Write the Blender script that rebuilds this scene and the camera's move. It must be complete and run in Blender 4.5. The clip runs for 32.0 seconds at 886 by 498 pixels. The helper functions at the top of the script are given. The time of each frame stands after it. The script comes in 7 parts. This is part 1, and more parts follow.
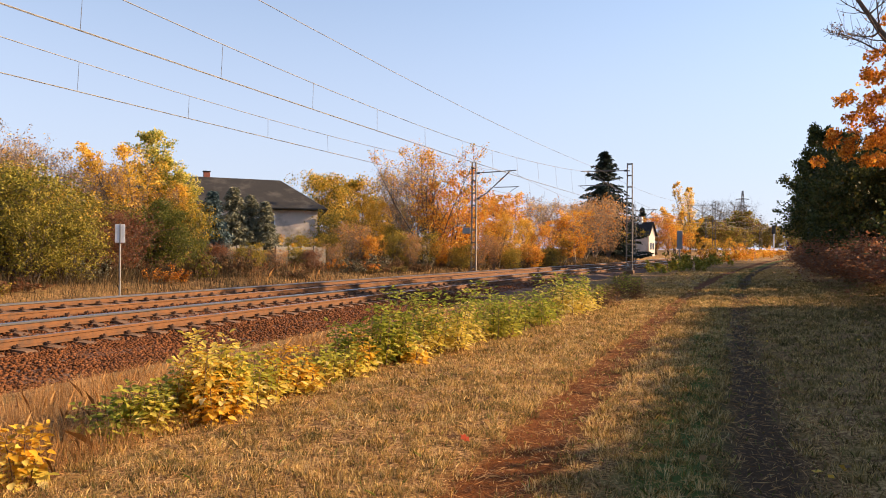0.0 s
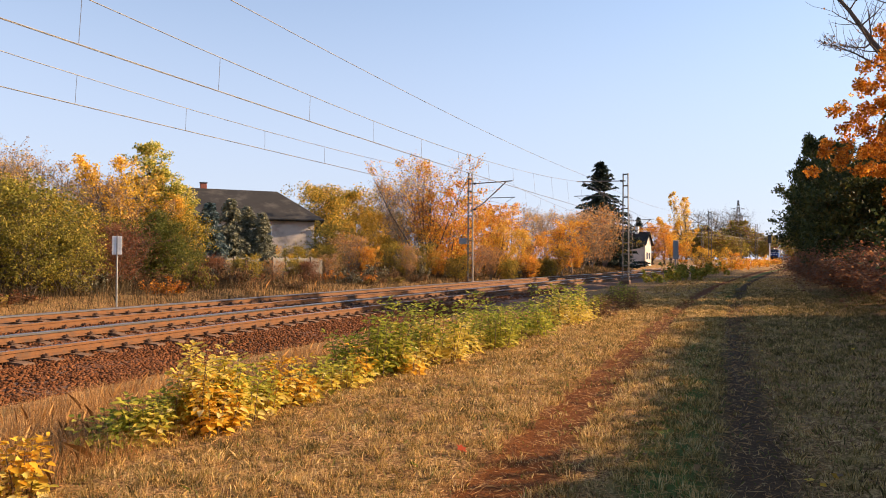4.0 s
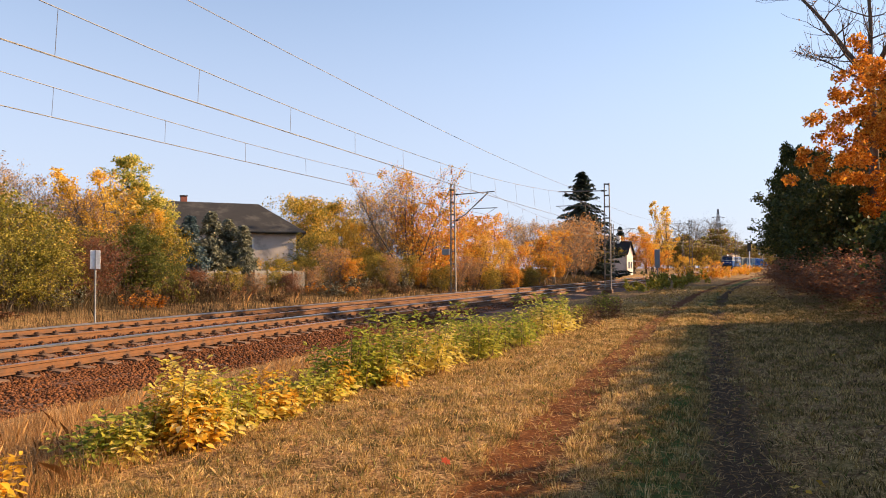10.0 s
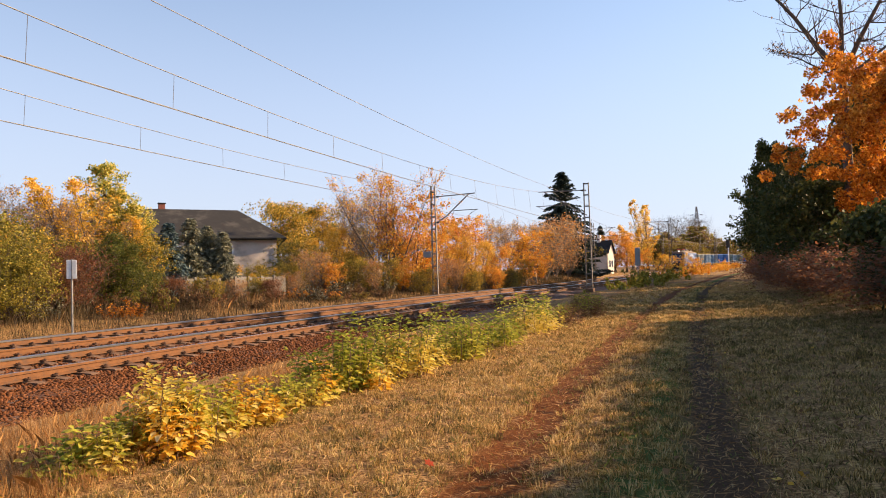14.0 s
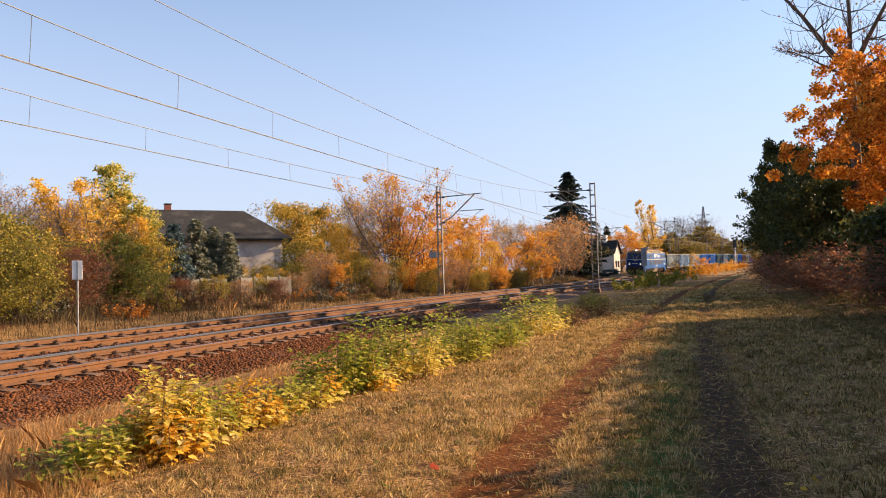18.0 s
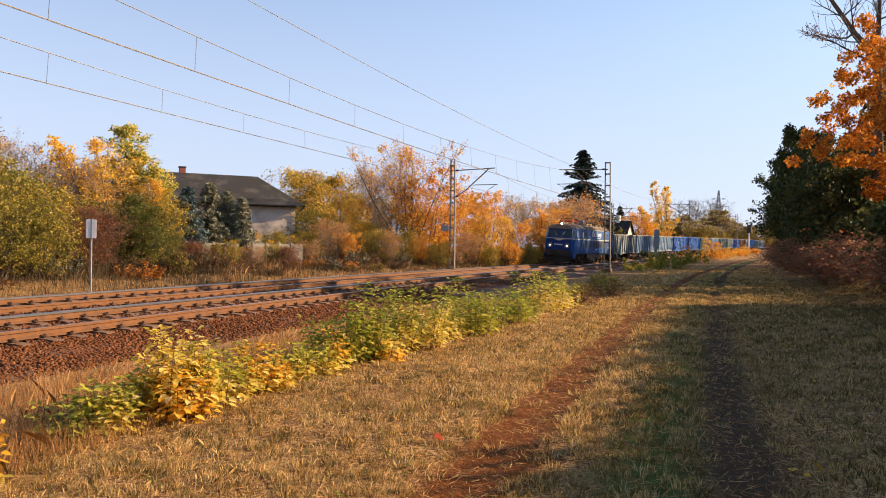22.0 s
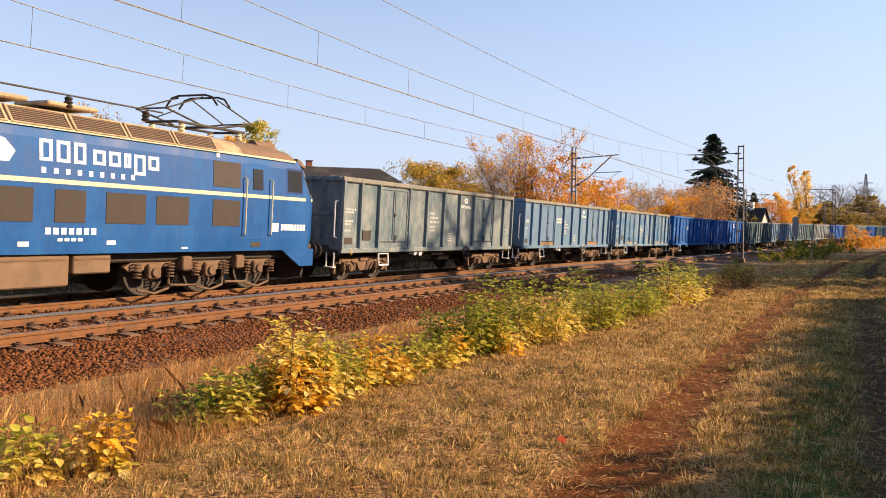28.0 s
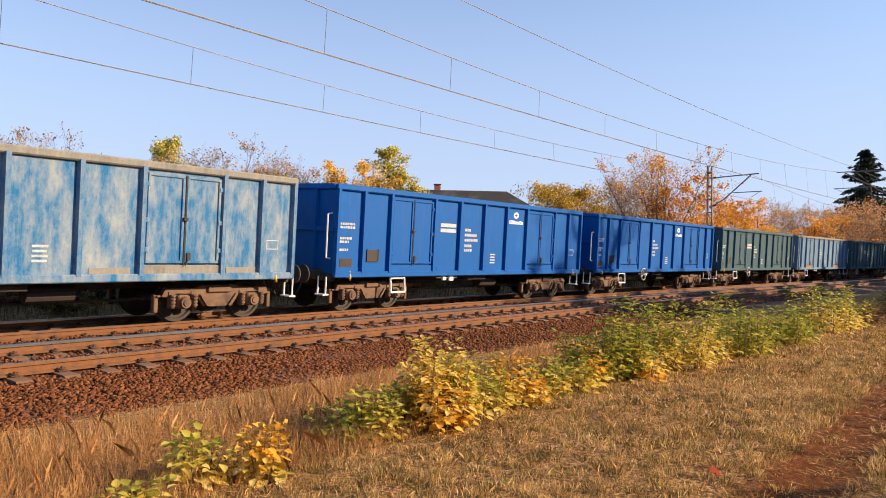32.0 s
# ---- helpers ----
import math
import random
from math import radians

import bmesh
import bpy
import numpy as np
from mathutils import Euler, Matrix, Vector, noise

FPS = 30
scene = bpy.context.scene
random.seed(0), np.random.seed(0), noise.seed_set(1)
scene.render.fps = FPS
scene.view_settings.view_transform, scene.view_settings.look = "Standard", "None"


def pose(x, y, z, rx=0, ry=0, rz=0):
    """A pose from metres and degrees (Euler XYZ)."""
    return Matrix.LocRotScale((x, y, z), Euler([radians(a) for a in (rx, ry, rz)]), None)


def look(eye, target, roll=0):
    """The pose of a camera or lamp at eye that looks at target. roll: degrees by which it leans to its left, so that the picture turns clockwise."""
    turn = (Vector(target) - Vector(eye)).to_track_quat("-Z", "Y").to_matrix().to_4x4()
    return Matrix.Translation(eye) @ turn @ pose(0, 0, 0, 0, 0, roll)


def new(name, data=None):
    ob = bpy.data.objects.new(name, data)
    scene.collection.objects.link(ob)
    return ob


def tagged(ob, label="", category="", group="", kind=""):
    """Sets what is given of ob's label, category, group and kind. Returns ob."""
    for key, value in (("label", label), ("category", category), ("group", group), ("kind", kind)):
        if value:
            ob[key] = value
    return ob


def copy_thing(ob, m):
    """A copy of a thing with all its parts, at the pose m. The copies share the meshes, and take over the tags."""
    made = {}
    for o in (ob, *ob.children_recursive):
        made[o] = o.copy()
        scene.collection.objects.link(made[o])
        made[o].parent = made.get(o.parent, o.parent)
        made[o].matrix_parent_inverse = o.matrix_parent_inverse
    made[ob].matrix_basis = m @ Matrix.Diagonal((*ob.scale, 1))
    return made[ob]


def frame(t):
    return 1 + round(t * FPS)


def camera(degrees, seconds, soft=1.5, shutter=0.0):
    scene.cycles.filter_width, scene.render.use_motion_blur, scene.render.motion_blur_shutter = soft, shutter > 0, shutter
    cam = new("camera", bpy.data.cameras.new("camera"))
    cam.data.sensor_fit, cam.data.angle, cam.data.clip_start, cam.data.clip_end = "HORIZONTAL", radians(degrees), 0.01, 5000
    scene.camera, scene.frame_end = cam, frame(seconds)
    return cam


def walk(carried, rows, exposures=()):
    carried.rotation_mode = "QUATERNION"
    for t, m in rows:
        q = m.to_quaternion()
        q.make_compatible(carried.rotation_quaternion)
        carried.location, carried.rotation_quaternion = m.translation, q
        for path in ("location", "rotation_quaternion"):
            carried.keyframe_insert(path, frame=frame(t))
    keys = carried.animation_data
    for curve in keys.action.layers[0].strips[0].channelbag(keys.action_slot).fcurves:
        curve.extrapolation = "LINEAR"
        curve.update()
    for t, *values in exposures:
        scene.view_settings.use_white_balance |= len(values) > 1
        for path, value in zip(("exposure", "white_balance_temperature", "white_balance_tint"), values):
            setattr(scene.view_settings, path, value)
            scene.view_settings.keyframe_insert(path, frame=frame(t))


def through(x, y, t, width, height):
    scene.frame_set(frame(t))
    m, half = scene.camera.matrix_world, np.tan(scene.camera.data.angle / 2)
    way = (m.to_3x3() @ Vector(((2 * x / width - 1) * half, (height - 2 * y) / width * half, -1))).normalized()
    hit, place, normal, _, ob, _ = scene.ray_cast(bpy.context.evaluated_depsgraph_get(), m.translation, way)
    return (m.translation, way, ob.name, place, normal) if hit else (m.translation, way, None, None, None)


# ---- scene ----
EYE = 1.42  # height of the eye over the rails
# seconds, x, y, z, yaw, pitch, roll
ROWS = [
    (0.0, 0.000, -0.000, 0.000, 20.17, 0.12, -0.40),
    (0.5, 0.027, -0.058, 0.015, 20.12, 0.11, -0.42),
    (1.0, 0.027, -0.062, 0.012, 20.12, 0.22, -0.39),
    (1.5, 0.032, -0.071, 0.017, 20.13, 0.32, -0.34),
    (2.0, 0.033, -0.074, 0.018, 20.13, 0.45, -0.34),
    (2.5, 0.033, -0.077, 0.018, 20.12, 0.57, -0.34),
    (3.0, 0.028, -0.074, 0.022, 20.07, 0.68, -0.31),
    (3.5, 0.029, -0.070, 0.014, 20.00, 0.81, -0.26),
    (5.5, 0.035, -0.082, 0.023, 19.57, 1.28, -0.08),
    (6.0, 0.034, -0.071, 0.015, 19.44, 1.45, -0.05),
    (6.5, 0.030, -0.050, 0.017, 19.35, 1.66, -0.10),
    (7.0, 0.022, -0.043, 0.018, 19.23, 1.83, -0.10),
    (7.5, 0.032, -0.050, 0.016, 19.12, 1.95, -0.09),
    (8.0, 0.027, -0.033, 0.007, 19.00, 2.00, -0.06),
    (8.5, 0.026, -0.017, 0.002, 18.92, 1.98, 0.03),
    (9.0, 0.026, -0.021, 0.004, 18.82, 1.92, 0.13),
    (9.5, 0.024, -0.019, 0.004, 18.71, 1.84, 0.23),
    (10.0, 0.019, -0.016, 0.007, 18.58, 1.80, 0.38),
    (10.5, 0.031, -0.017, 0.003, 18.42, 1.80, 0.52),
    (11.0, 0.034, -0.003, -0.003, 18.22, 1.85, 0.67),
    (11.5, 0.031, 0.007, -0.010, 17.93, 1.87, 0.84),
    (12.0, 0.033, 0.001, -0.008, 17.62, 1.86, 1.02),
    (12.5, 0.034, 0.015, -0.008, 17.40, 1.86, 1.20),
    (13.0, 0.032, 0.025, -0.005, 17.24, 1.87, 1.40),
    (13.5, 0.040, 0.018, -0.007, 17.16, 1.91, 1.53),
    (14.0, 0.030, 0.024, -0.012, 17.15, 1.98, 1.62),
    (14.5, 0.036, 0.011, -0.004, 17.16, 2.01, 1.60),
    (16.5, 0.032, 0.034, -0.004, 17.34, 2.09, 1.60),
    (17.0, 0.023, 0.067, -0.007, 17.41, 2.11, 1.61),
    (17.5, 0.021, 0.085, -0.006, 17.51, 2.09, 1.64),
    (18.0, 0.009, 0.122, -0.009, 17.61, 2.02, 1.67),
    (18.5, 0.012, 0.119, -0.012, 17.69, 1.86, 1.64),
    (19.0, 0.015, 0.111, -0.009, 17.87, 1.69, 1.36),
    (19.5, 0.024, 0.093, -0.010, 18.06, 1.49, 0.96),
    (20.0, 0.013, 0.109, -0.016, 18.21, 1.21, 0.50),
    (20.5, 0.006, 0.136, -0.026, 18.35, 0.92, 0.10),
    (21.0, -0.007, 0.158, -0.035, 18.43, 0.60, -0.20),
    (21.5, -0.008, 0.152, -0.026, 18.49, 0.20, -0.47),
    (22.0, -0.005, 0.147, -0.025, 18.53, -0.03, -0.63),
    (22.5, -0.010, 0.157, -0.022, 18.53, -0.10, -0.70),
    (23.0, -0.009, 0.147, -0.017, 18.54, -0.08, -0.77),
    (23.5, -0.005, 0.138, -0.018, 18.58, -0.04, -0.82),
    (24.0, -0.011, 0.137, -0.013, 18.59, -0.04, -0.86),
    (24.5, -0.016, 0.159, -0.019, 18.66, -0.02, -0.85),
    (26.5, -0.043, 0.292, -0.024, 19.27, -0.37, -0.73),
    (27.0, -0.057, 0.412, -0.025, 20.13, -0.59, -0.65),
    (27.5, -0.090, 0.527, -0.013, 22.72, -0.94, -0.78),
    (28.0, -0.134, 0.469, -0.023, 27.86, -0.89, -0.35),
    (28.5, -0.188, 0.358, -0.045, 33.47, -0.81, -0.27),
    (29.0, -0.226, 0.333, -0.059, 37.23, -0.95, -0.42),
    (29.5, -0.209, 0.311, -0.062, 39.14, -0.84, -0.37),
    (30.0, -0.191, 0.283, -0.060, 39.56, -0.63, -0.34),
    (30.5, -0.202, 0.302, -0.054, 40.34, -0.32, -0.61),
    (31.0, -0.228, 0.335, -0.044, 41.03, 0.02, -0.67),
    (31.5, -0.251, 0.376, -0.044, 40.28, 0.41, -0.46),
    (32.0, -0.249, 0.379, -0.042, 37.61, 0.81, -0.51),
]
cam = camera(62.2, 32.0, soft=1.0)
walk(cam, [(t, pose(x, y, EYE + z, 0, 0, yaw) @ pose(0, 0, 0, pitch) @ pose(0, 0, 0, 0, roll) @ pose(0, 0, 0, 90))
           for t, x, y, z, yaw, pitch, roll in ROWS],
     exposures=[(0.0, 1.2, 6500, 12), (15.5, 1.2, 6500, 12), (18.0, 1.17, 6300, 12), (20.0, 1.17, 6300, 12), (24.0, 1.2, 6450, 12), (28.0, 1.18, 6400, 12), (29.0, 1.14, 6300, 12), (30.0, 1.13, 6250, 12), (31.0, 1.11, 6100, 12), (32.0, 1.05, 5930, 12)])

# ---- light ----
SUN_EL, SUN_AZ = 23.0, 57.0  # degrees; azimuth from +y towards +x
world = bpy.data.worlds.new("world")
scene.world = world
world.use_nodes = True
wn = world.node_tree
sky = wn.nodes.new("ShaderNodeTexSky")
sky.sky_type, sky.sun_disc = "NISHITA", False
sky.sun_elevation, sky.sun_rotation = radians(SUN_EL), radians(SUN_AZ)
sky.air_density, sky.dust_density, sky.ozone_density = 1.0, 0.2, 1.5
haze = wn.nodes.new("ShaderNodeMix")  # thin haze low in the sky
haze.data_type = "RGBA"
up = wn.nodes.new("ShaderNodeTexCoord")
height_of = wn.nodes.new("ShaderNodeSeparateXYZ")
wn.links.new(up.outputs["Generated"], height_of.inputs[0])
thin = wn.nodes.new("ShaderNodeMapRange")  # thickest at the horizon, thin overhead
thin.interpolation_type = "SMOOTHSTEP"
for k_, v_ in ((1, 0.0), (2, 0.55), (3, 0.85), (4, 0.06)):
    thin.inputs[k_].default_value = v_
wn.links.new(height_of.outputs[2], thin.inputs[0])
wn.links.new(thin.outputs[0], haze.inputs[0])
haze.inputs[7].default_value = (2.98, 3.29, 4.20, 1)
wn.links.new(sky.outputs[0], haze.inputs[6])
wn.links.new(haze.outputs[2], wn.nodes["Background"].inputs[0])
wn.nodes["Background"].inputs[1].default_value = 0.095
sun = new("sun", bpy.data.lights.new("sun", "SUN"))
sun.data.energy, sun.data.angle, sun.data.color = 5.0, radians(0.6), (1.0, 0.72, 0.43)
ea, el = radians(SUN_AZ), radians(SUN_EL)
sun.matrix_world = look((0, 0, 60), Vector((0, 0, 60)) - Vector((math.sin(ea) * math.cos(el), math.cos(ea) * math.cos(el), math.sin(el))))

# ---- plan of the line: a right-hand curve that runs out into a straight ----
D_NEAR, SPACING, KAPPA, CANT, S_END = 11.41, 4.2, 0.0013, 0.0576, 130.0
GAUGE = 1.507
GRASS = -0.28


def rise(s):
    """The line climbs gently in the distance."""
    s = min(s, 270.0)
    return 0.0 if s < 70 else 0.0002 * (s - 70) ** 2 if s < 100 else 0.18 + 0.012 * (s - 100)


def centre(s):
    k = min(s, S_END)
    th = KAPPA * k
    x, y = (1 - math.cos(th)) / KAPPA, math.sin(th) / KAPPA
    if s > S_END:
        x, y = x + (s - S_END) * math.sin(th), y + (s - S_END) * math.cos(th)
    return x, y, th


def along(s, off, z=0.0):
    """A point off metres to the right of the line through the origin, parallel to the tracks."""
    x, y, th = centre(s)
    return Vector((x + off * math.cos(th), y - off * math.sin(th), z + rise(s)))


def on_track(s, lat, z, track):
    """A point in a track's own canted plane; track 0 is the near one, 1 the far one."""
    off = -D_NEAR - SPACING * track
    return along(s, off + lat * math.cos(CANT) + z * math.sin(CANT), z * math.cos(CANT) - lat * math.sin(CANT))


def track_pose(s, track):
    off = -D_NEAR - SPACING * track
    p = along(s, off)
    slope = math.atan(rise(s + 1) - rise(s - 1)) / 2
    return Matrix.Translation(p) @ pose(0, 0, 0, 0, 0, -math.degrees(centre(s)[2])) @ pose(0, 0, 0, math.degrees(slope), 0, 0) @ pose(0, 0, 0, 0, math.degrees(CANT), 0)


def line_of(x, y):
    """The distance s along the line and the offset of a place in the plan."""
    s = y
    for _ in range(3):
        cx, cy, th = centre(s)
        s += (x - cx) * math.sin(th) + (y - cy) * math.cos(th)
    cx, cy, th = centre(s)
    return s, (x - cx) * math.cos(th) - (y - cy) * math.sin(th)

# ---- materials ----
def shader(name):
    m = bpy.data.materials.new(name)
    m.use_nodes = True
    nt = m.node_tree
    return m, nt, nt.nodes["Principled BSDF"]


def node(nt, kind, **values):
    n = nt.nodes.new(kind)
    for k, v in values.items():
        n.inputs[k].default_value = v
    return n


def coords(nt, scale, which="Object"):
    tc, mp = nt.nodes.new("ShaderNodeTexCoord"), nt.nodes.new("ShaderNodeMapping")
    mp.inputs["Scale"].default_value = scale if hasattr(scale, "__len__") else (scale, scale, scale)
    nt.links.new(tc.outputs[which], mp.inputs["Vector"])
    return mp.outputs[0]


def ramp(nt, fac, stops):
    r = nt.nodes.new("ShaderNodeValToRGB")
    els = r.color_ramp.elements
    while len(els) < len(stops):
        els.new(0.5)
    for e, (p, c) in zip(els, stops):
        e.position, e.color = p, (*c, 1)
    nt.links.new(fac, r.inputs[0])
    return r.outputs[0]


def mix(nt, fac, a, b, mode="MIX"):
    m = nt.nodes.new("ShaderNodeMix")
    m.data_type, m.blend_type = "RGBA", mode
    for sock, v in ((m.inputs[0], fac), (m.inputs[6], a), (m.inputs[7], b)):
        if hasattr(v, "links"):
            nt.links.new(v, sock)
        else:
            sock.default_value = v if isinstance(v, float) else (*v, 1)
    return m.outputs[2]


def noise_tex(nt, vec, scale, detail=4.0, rough=0.6):
    n = node(nt, "ShaderNodeTexNoise", Scale=scale, Detail=detail, Roughness=rough)
    nt.links.new(vec, n.inputs["Vector"])
    return n.outputs[0]


def bump(nt, height, bsdf, strength, dist=0.01):
    b = node(nt, "ShaderNodeBump", Strength=strength, Distance=dist)
    nt.links.new(height, b.inputs["Height"])
    nt.links.new(b.outputs[0], bsdf.inputs["Normal"])


def surface(name, dark, light, rough=0.7, metal=0.0, scale=6.0, fine=60.0, relief=0.3, stain=None, stain_scale=1.5, stain_cut=(0.5, 0.7), depth=0.01, stretch=(1, 1, 1)):
    """A weathered surface: two colours mixed by broad and fine grain, with stains of their own shape and relief."""
    m, nt, b = shader(name)
    v = coords(nt, stretch)
    big, small = noise_tex(nt, v, scale), noise_tex(nt, v, fine, 6)
    both = nt.nodes.new("ShaderNodeMath")
    both.operation = "MULTIPLY_ADD"
    nt.links.new(small, both.inputs[0])
    both.inputs[1].default_value = 0.5
    half = nt.nodes.new("ShaderNodeMath")
    half.operation = "MULTIPLY"
    nt.links.new(big, half.inputs[0])
    half.inputs[1].default_value = 0.5
    nt.links.new(half.outputs[0], both.inputs[2])
    col = ramp(nt, both.outputs[0], [(0.3, dark), (0.7, light)])
    if stain:
        s = noise_tex(nt, v, stain_scale, 5, 0.65)
        col = mix(nt, ramp(nt, s, [(stain_cut[0], (0, 0, 0)), (stain_cut[1], (1, 1, 1))]), col, stain)
    nt.links.new(col, b.inputs["Base Color"])
    b.inputs["Roughness"].default_value, b.inputs["Metallic"].default_value = rough, metal
    if relief:
        bump(nt, both.outputs[0], b, relief, depth)
    return m


def foliage(name, stops, through=0.5, rough=0.6, patch=0.6):
    """Leaves: each one its own shade, and light shines through them."""
    m, nt, b = shader(name)
    geo = nt.nodes.new("ShaderNodeNewGeometry")
    obj = nt.nodes.new("ShaderNodeObjectInfo")
    n = noise_tex(nt, coords(nt, 1.0), patch, 2)
    f = nt.nodes.new("ShaderNodeMath")
    f.operation = "MULTIPLY_ADD"
    nt.links.new(n, f.inputs[0])
    f.inputs[1].default_value = 0.9
    g = nt.nodes.new("ShaderNodeMath")
    g.operation = "MULTIPLY_ADD"
    nt.links.new(geo.outputs["Random Per Island"], g.inputs[0])
    g.inputs[1].default_value, g.inputs[2].default_value = 0.75, -0.32
    nt.links.new(g.outputs[0], f.inputs[2])
    col = ramp(nt, f.outputs[0], stops)
    nt.links.new(col, b.inputs["Base Color"])
    b.inputs["Roughness"].default_value = rough
    b.inputs["Specular IOR Level"].default_value = 0.2
    tr = nt.nodes.new("ShaderNodeBsdfTranslucent")
    nt.links.new(col, tr.inputs[0])
    mx = nt.nodes.new("ShaderNodeMixShader")
    mx.inputs[0].default_value = through
    nt.links.new(b.outputs[0], mx.inputs[1])
    nt.links.new(tr.outputs[0], mx.inputs[2])
    nt.links.new(mx.outputs[0], nt.nodes["Material Output"].inputs[0])
    return m


def paint(name, colour, worn, rough=0.45, wear=(0.55, 0.75), wear_scale=1.2, dust=(0.30, 0.24, 0.18), dust_amount=0.35):
    """Old paint on steel: faded, with worn-through patches and rain streaks of dust."""
    m, nt, b = shader(name)
    v = coords(nt, 1.0)
    streak = noise_tex(nt, coords(nt, (1.0, 6.0, 0.5)), 1.6, 5)
    patch = noise_tex(nt, coords(nt, (1.7, 1.7, 0.8)), wear_scale, 7, 0.72)
    grain = noise_tex(nt, v, 30, 4)
    base = mix(nt, ramp(nt, grain, [(0.3, (0, 0, 0)), (0.8, (1, 1, 1))]), tuple(c * 0.8 for c in colour), tuple(min(1, c * 1.15) for c in colour))
    base = mix(nt, ramp(nt, patch, [(wear[0], (0, 0, 0)), (wear[1], (1, 1, 1))]), base, worn)
    base = mix(nt, ramp(nt, streak, [(0.5, (0, 0, 0)), (0.8, (dust_amount,) * 3)]), base, dust)
    nt.links.new(base, b.inputs["Base Color"])
    b.inputs["Specular IOR Level"].default_value = 0.22
    nt.links.new(ramp(nt, patch, [(0.3, (rough,) * 3), (0.8, (min(1, rough + 0.3),) * 3)]), b.inputs["Roughness"])
    bump(nt, patch, b, 0.15, 0.01)
    return m


M = {}
M["rail_side"] = surface("rusty_rail_web", (0.105, 0.042, 0.0125), (0.22, 0.090, 0.028), 0.85, 0.0, 8, 90, 0.4, (0.09, 0.05, 0.03), 5)
M["rail_top"] = surface("polished_rail_head", (0.45, 0.45, 0.46), (0.62, 0.62, 0.64), 0.28, 1.0, 4, 80, 0.1)
M["sleeper"] = surface("dusty_sleeper", (0.085, 0.040, 0.019), (0.205, 0.110, 0.058), 0.9, 0.0, 5, 60, 0.5, (0.13, 0.07, 0.04), 3)
M["clip"] = surface("rusty_clip", (0.05, 0.025, 0.015), (0.12, 0.06, 0.035), 0.8, 0.3, 20, 120, 0.3)
M["ballast"] = surface("rusty_ballast", (0.050, 0.019, 0.007), (0.155, 0.055, 0.020), 0.95, 0.0, 22, 70, 1.0, (0.10, 0.07, 0.05), 1.2, depth=0.03)


def stones(name, stops):
    m, nt, b = shader(name)
    geo = nt.nodes.new("ShaderNodeNewGeometry")
    col = ramp(nt, geo.outputs["Random Per Island"], stops)
    grain = noise_tex(nt, coords(nt, 1.0), 40, 4)
    nt.links.new(mix(nt, ramp(nt, grain, [(0.4, (0, 0, 0)), (0.8, (0.7, 0.7, 0.7))]), col, (0.09, 0.04, 0.018)), b.inputs["Base Color"])
    b.inputs["Specular IOR Level"].default_value = 0.15
    b.inputs["Roughness"].default_value = 0.95
    bump(nt, grain, b, 0.4, 0.01)
    return m


M["stone"] = stones("ballast_stones", [(0.0, (0.065, 0.023, 0.008)), (0.35, (0.135, 0.047, 0.016)), (0.75, (0.19, 0.067, 0.023)), (1.0, (0.24, 0.10, 0.045))])
M["steel"] = surface("galvanised_steel", (0.20, 0.20, 0.20), (0.34, 0.34, 0.33), 0.55, 0.6, 5, 70, 0.2, (0.16, 0.12, 0.09), 3)
M["mast"] = surface("weathered_mast", (0.13, 0.12, 0.11), (0.24, 0.22, 0.20), 0.75, 0.2, 3, 50, 0.2, (0.12, 0.08, 0.05), 2)
M["signal_grey"] = surface("grey_signal_steel", (0.20, 0.22, 0.235), (0.32, 0.34, 0.35), 0.7, 0.2, 2, 30, 0.1)
M["wire"] = surface("dark_wire", (0.10, 0.09, 0.085), (0.16, 0.145, 0.13), 0.6, 0.5, 3, 60, 0.0)
M["white_board"] = surface("white_enamel", (0.70, 0.70, 0.68), (0.82, 0.82, 0.80), 0.5, 0.0, 3, 60, 0.05, (0.55, 0.52, 0.46), 2)
M["bark"] = surface("bark", (0.055, 0.042, 0.032), (0.15, 0.115, 0.085), 0.95, 0.0, 6, 40, 0.8, depth=0.03, stretch=(1, 1, 0.3))
M["bark_grey"] = surface("grey_bark", (0.10, 0.085, 0.07), (0.24, 0.20, 0.165), 0.95, 0.0, 6, 40, 0.8, depth=0.03, stretch=(1, 1, 0.3))
M["twig"] = surface("brown_twigs", (0.10, 0.06, 0.04), (0.22, 0.14, 0.09), 0.9, 0.0, 3, 30, 0.0)
M["leaf_green"] = foliage("green_leaves", [(0.0, (0.11, 0.15, 0.025)), (0.45, (0.24, 0.28, 0.045)), (0.75, (0.42, 0.40, 0.07)), (1.0, (0.62, 0.48, 0.08))])
M["leaf_olive"] = foliage("olive_leaves", [(0.0, (0.085, 0.085, 0.014)), (0.4, (0.20, 0.175, 0.025)), (0.75, (0.40, 0.30, 0.045)), (1.0, (0.62, 0.42, 0.08))], 0.32)
M["leaf_gold"] = foliage("golden_leaves", [(0.0, (0.36, 0.18, 0.02)), (0.4, (0.72, 0.40, 0.03)), (0.7, (0.83, 0.52, 0.07)), (1.0, (0.88, 0.66, 0.22))], 0.42)
M["leaf_orange"] = foliage("orange_leaves", [(0.0, (0.34, 0.09, 0.010)), (0.4, (0.66, 0.23, 0.018)), (0.7, (0.82, 0.36, 0.035)), (1.0, (0.86, 0.52, 0.12))], 0.42)
M["leaf_rust"] = foliage("rust_orange_leaves", [(0.0, (0.20, 0.055, 0.008)), (0.4, (0.46, 0.15, 0.014)), (0.7, (0.68, 0.27, 0.028)), (1.0, (0.80, 0.40, 0.06))], 0.35)
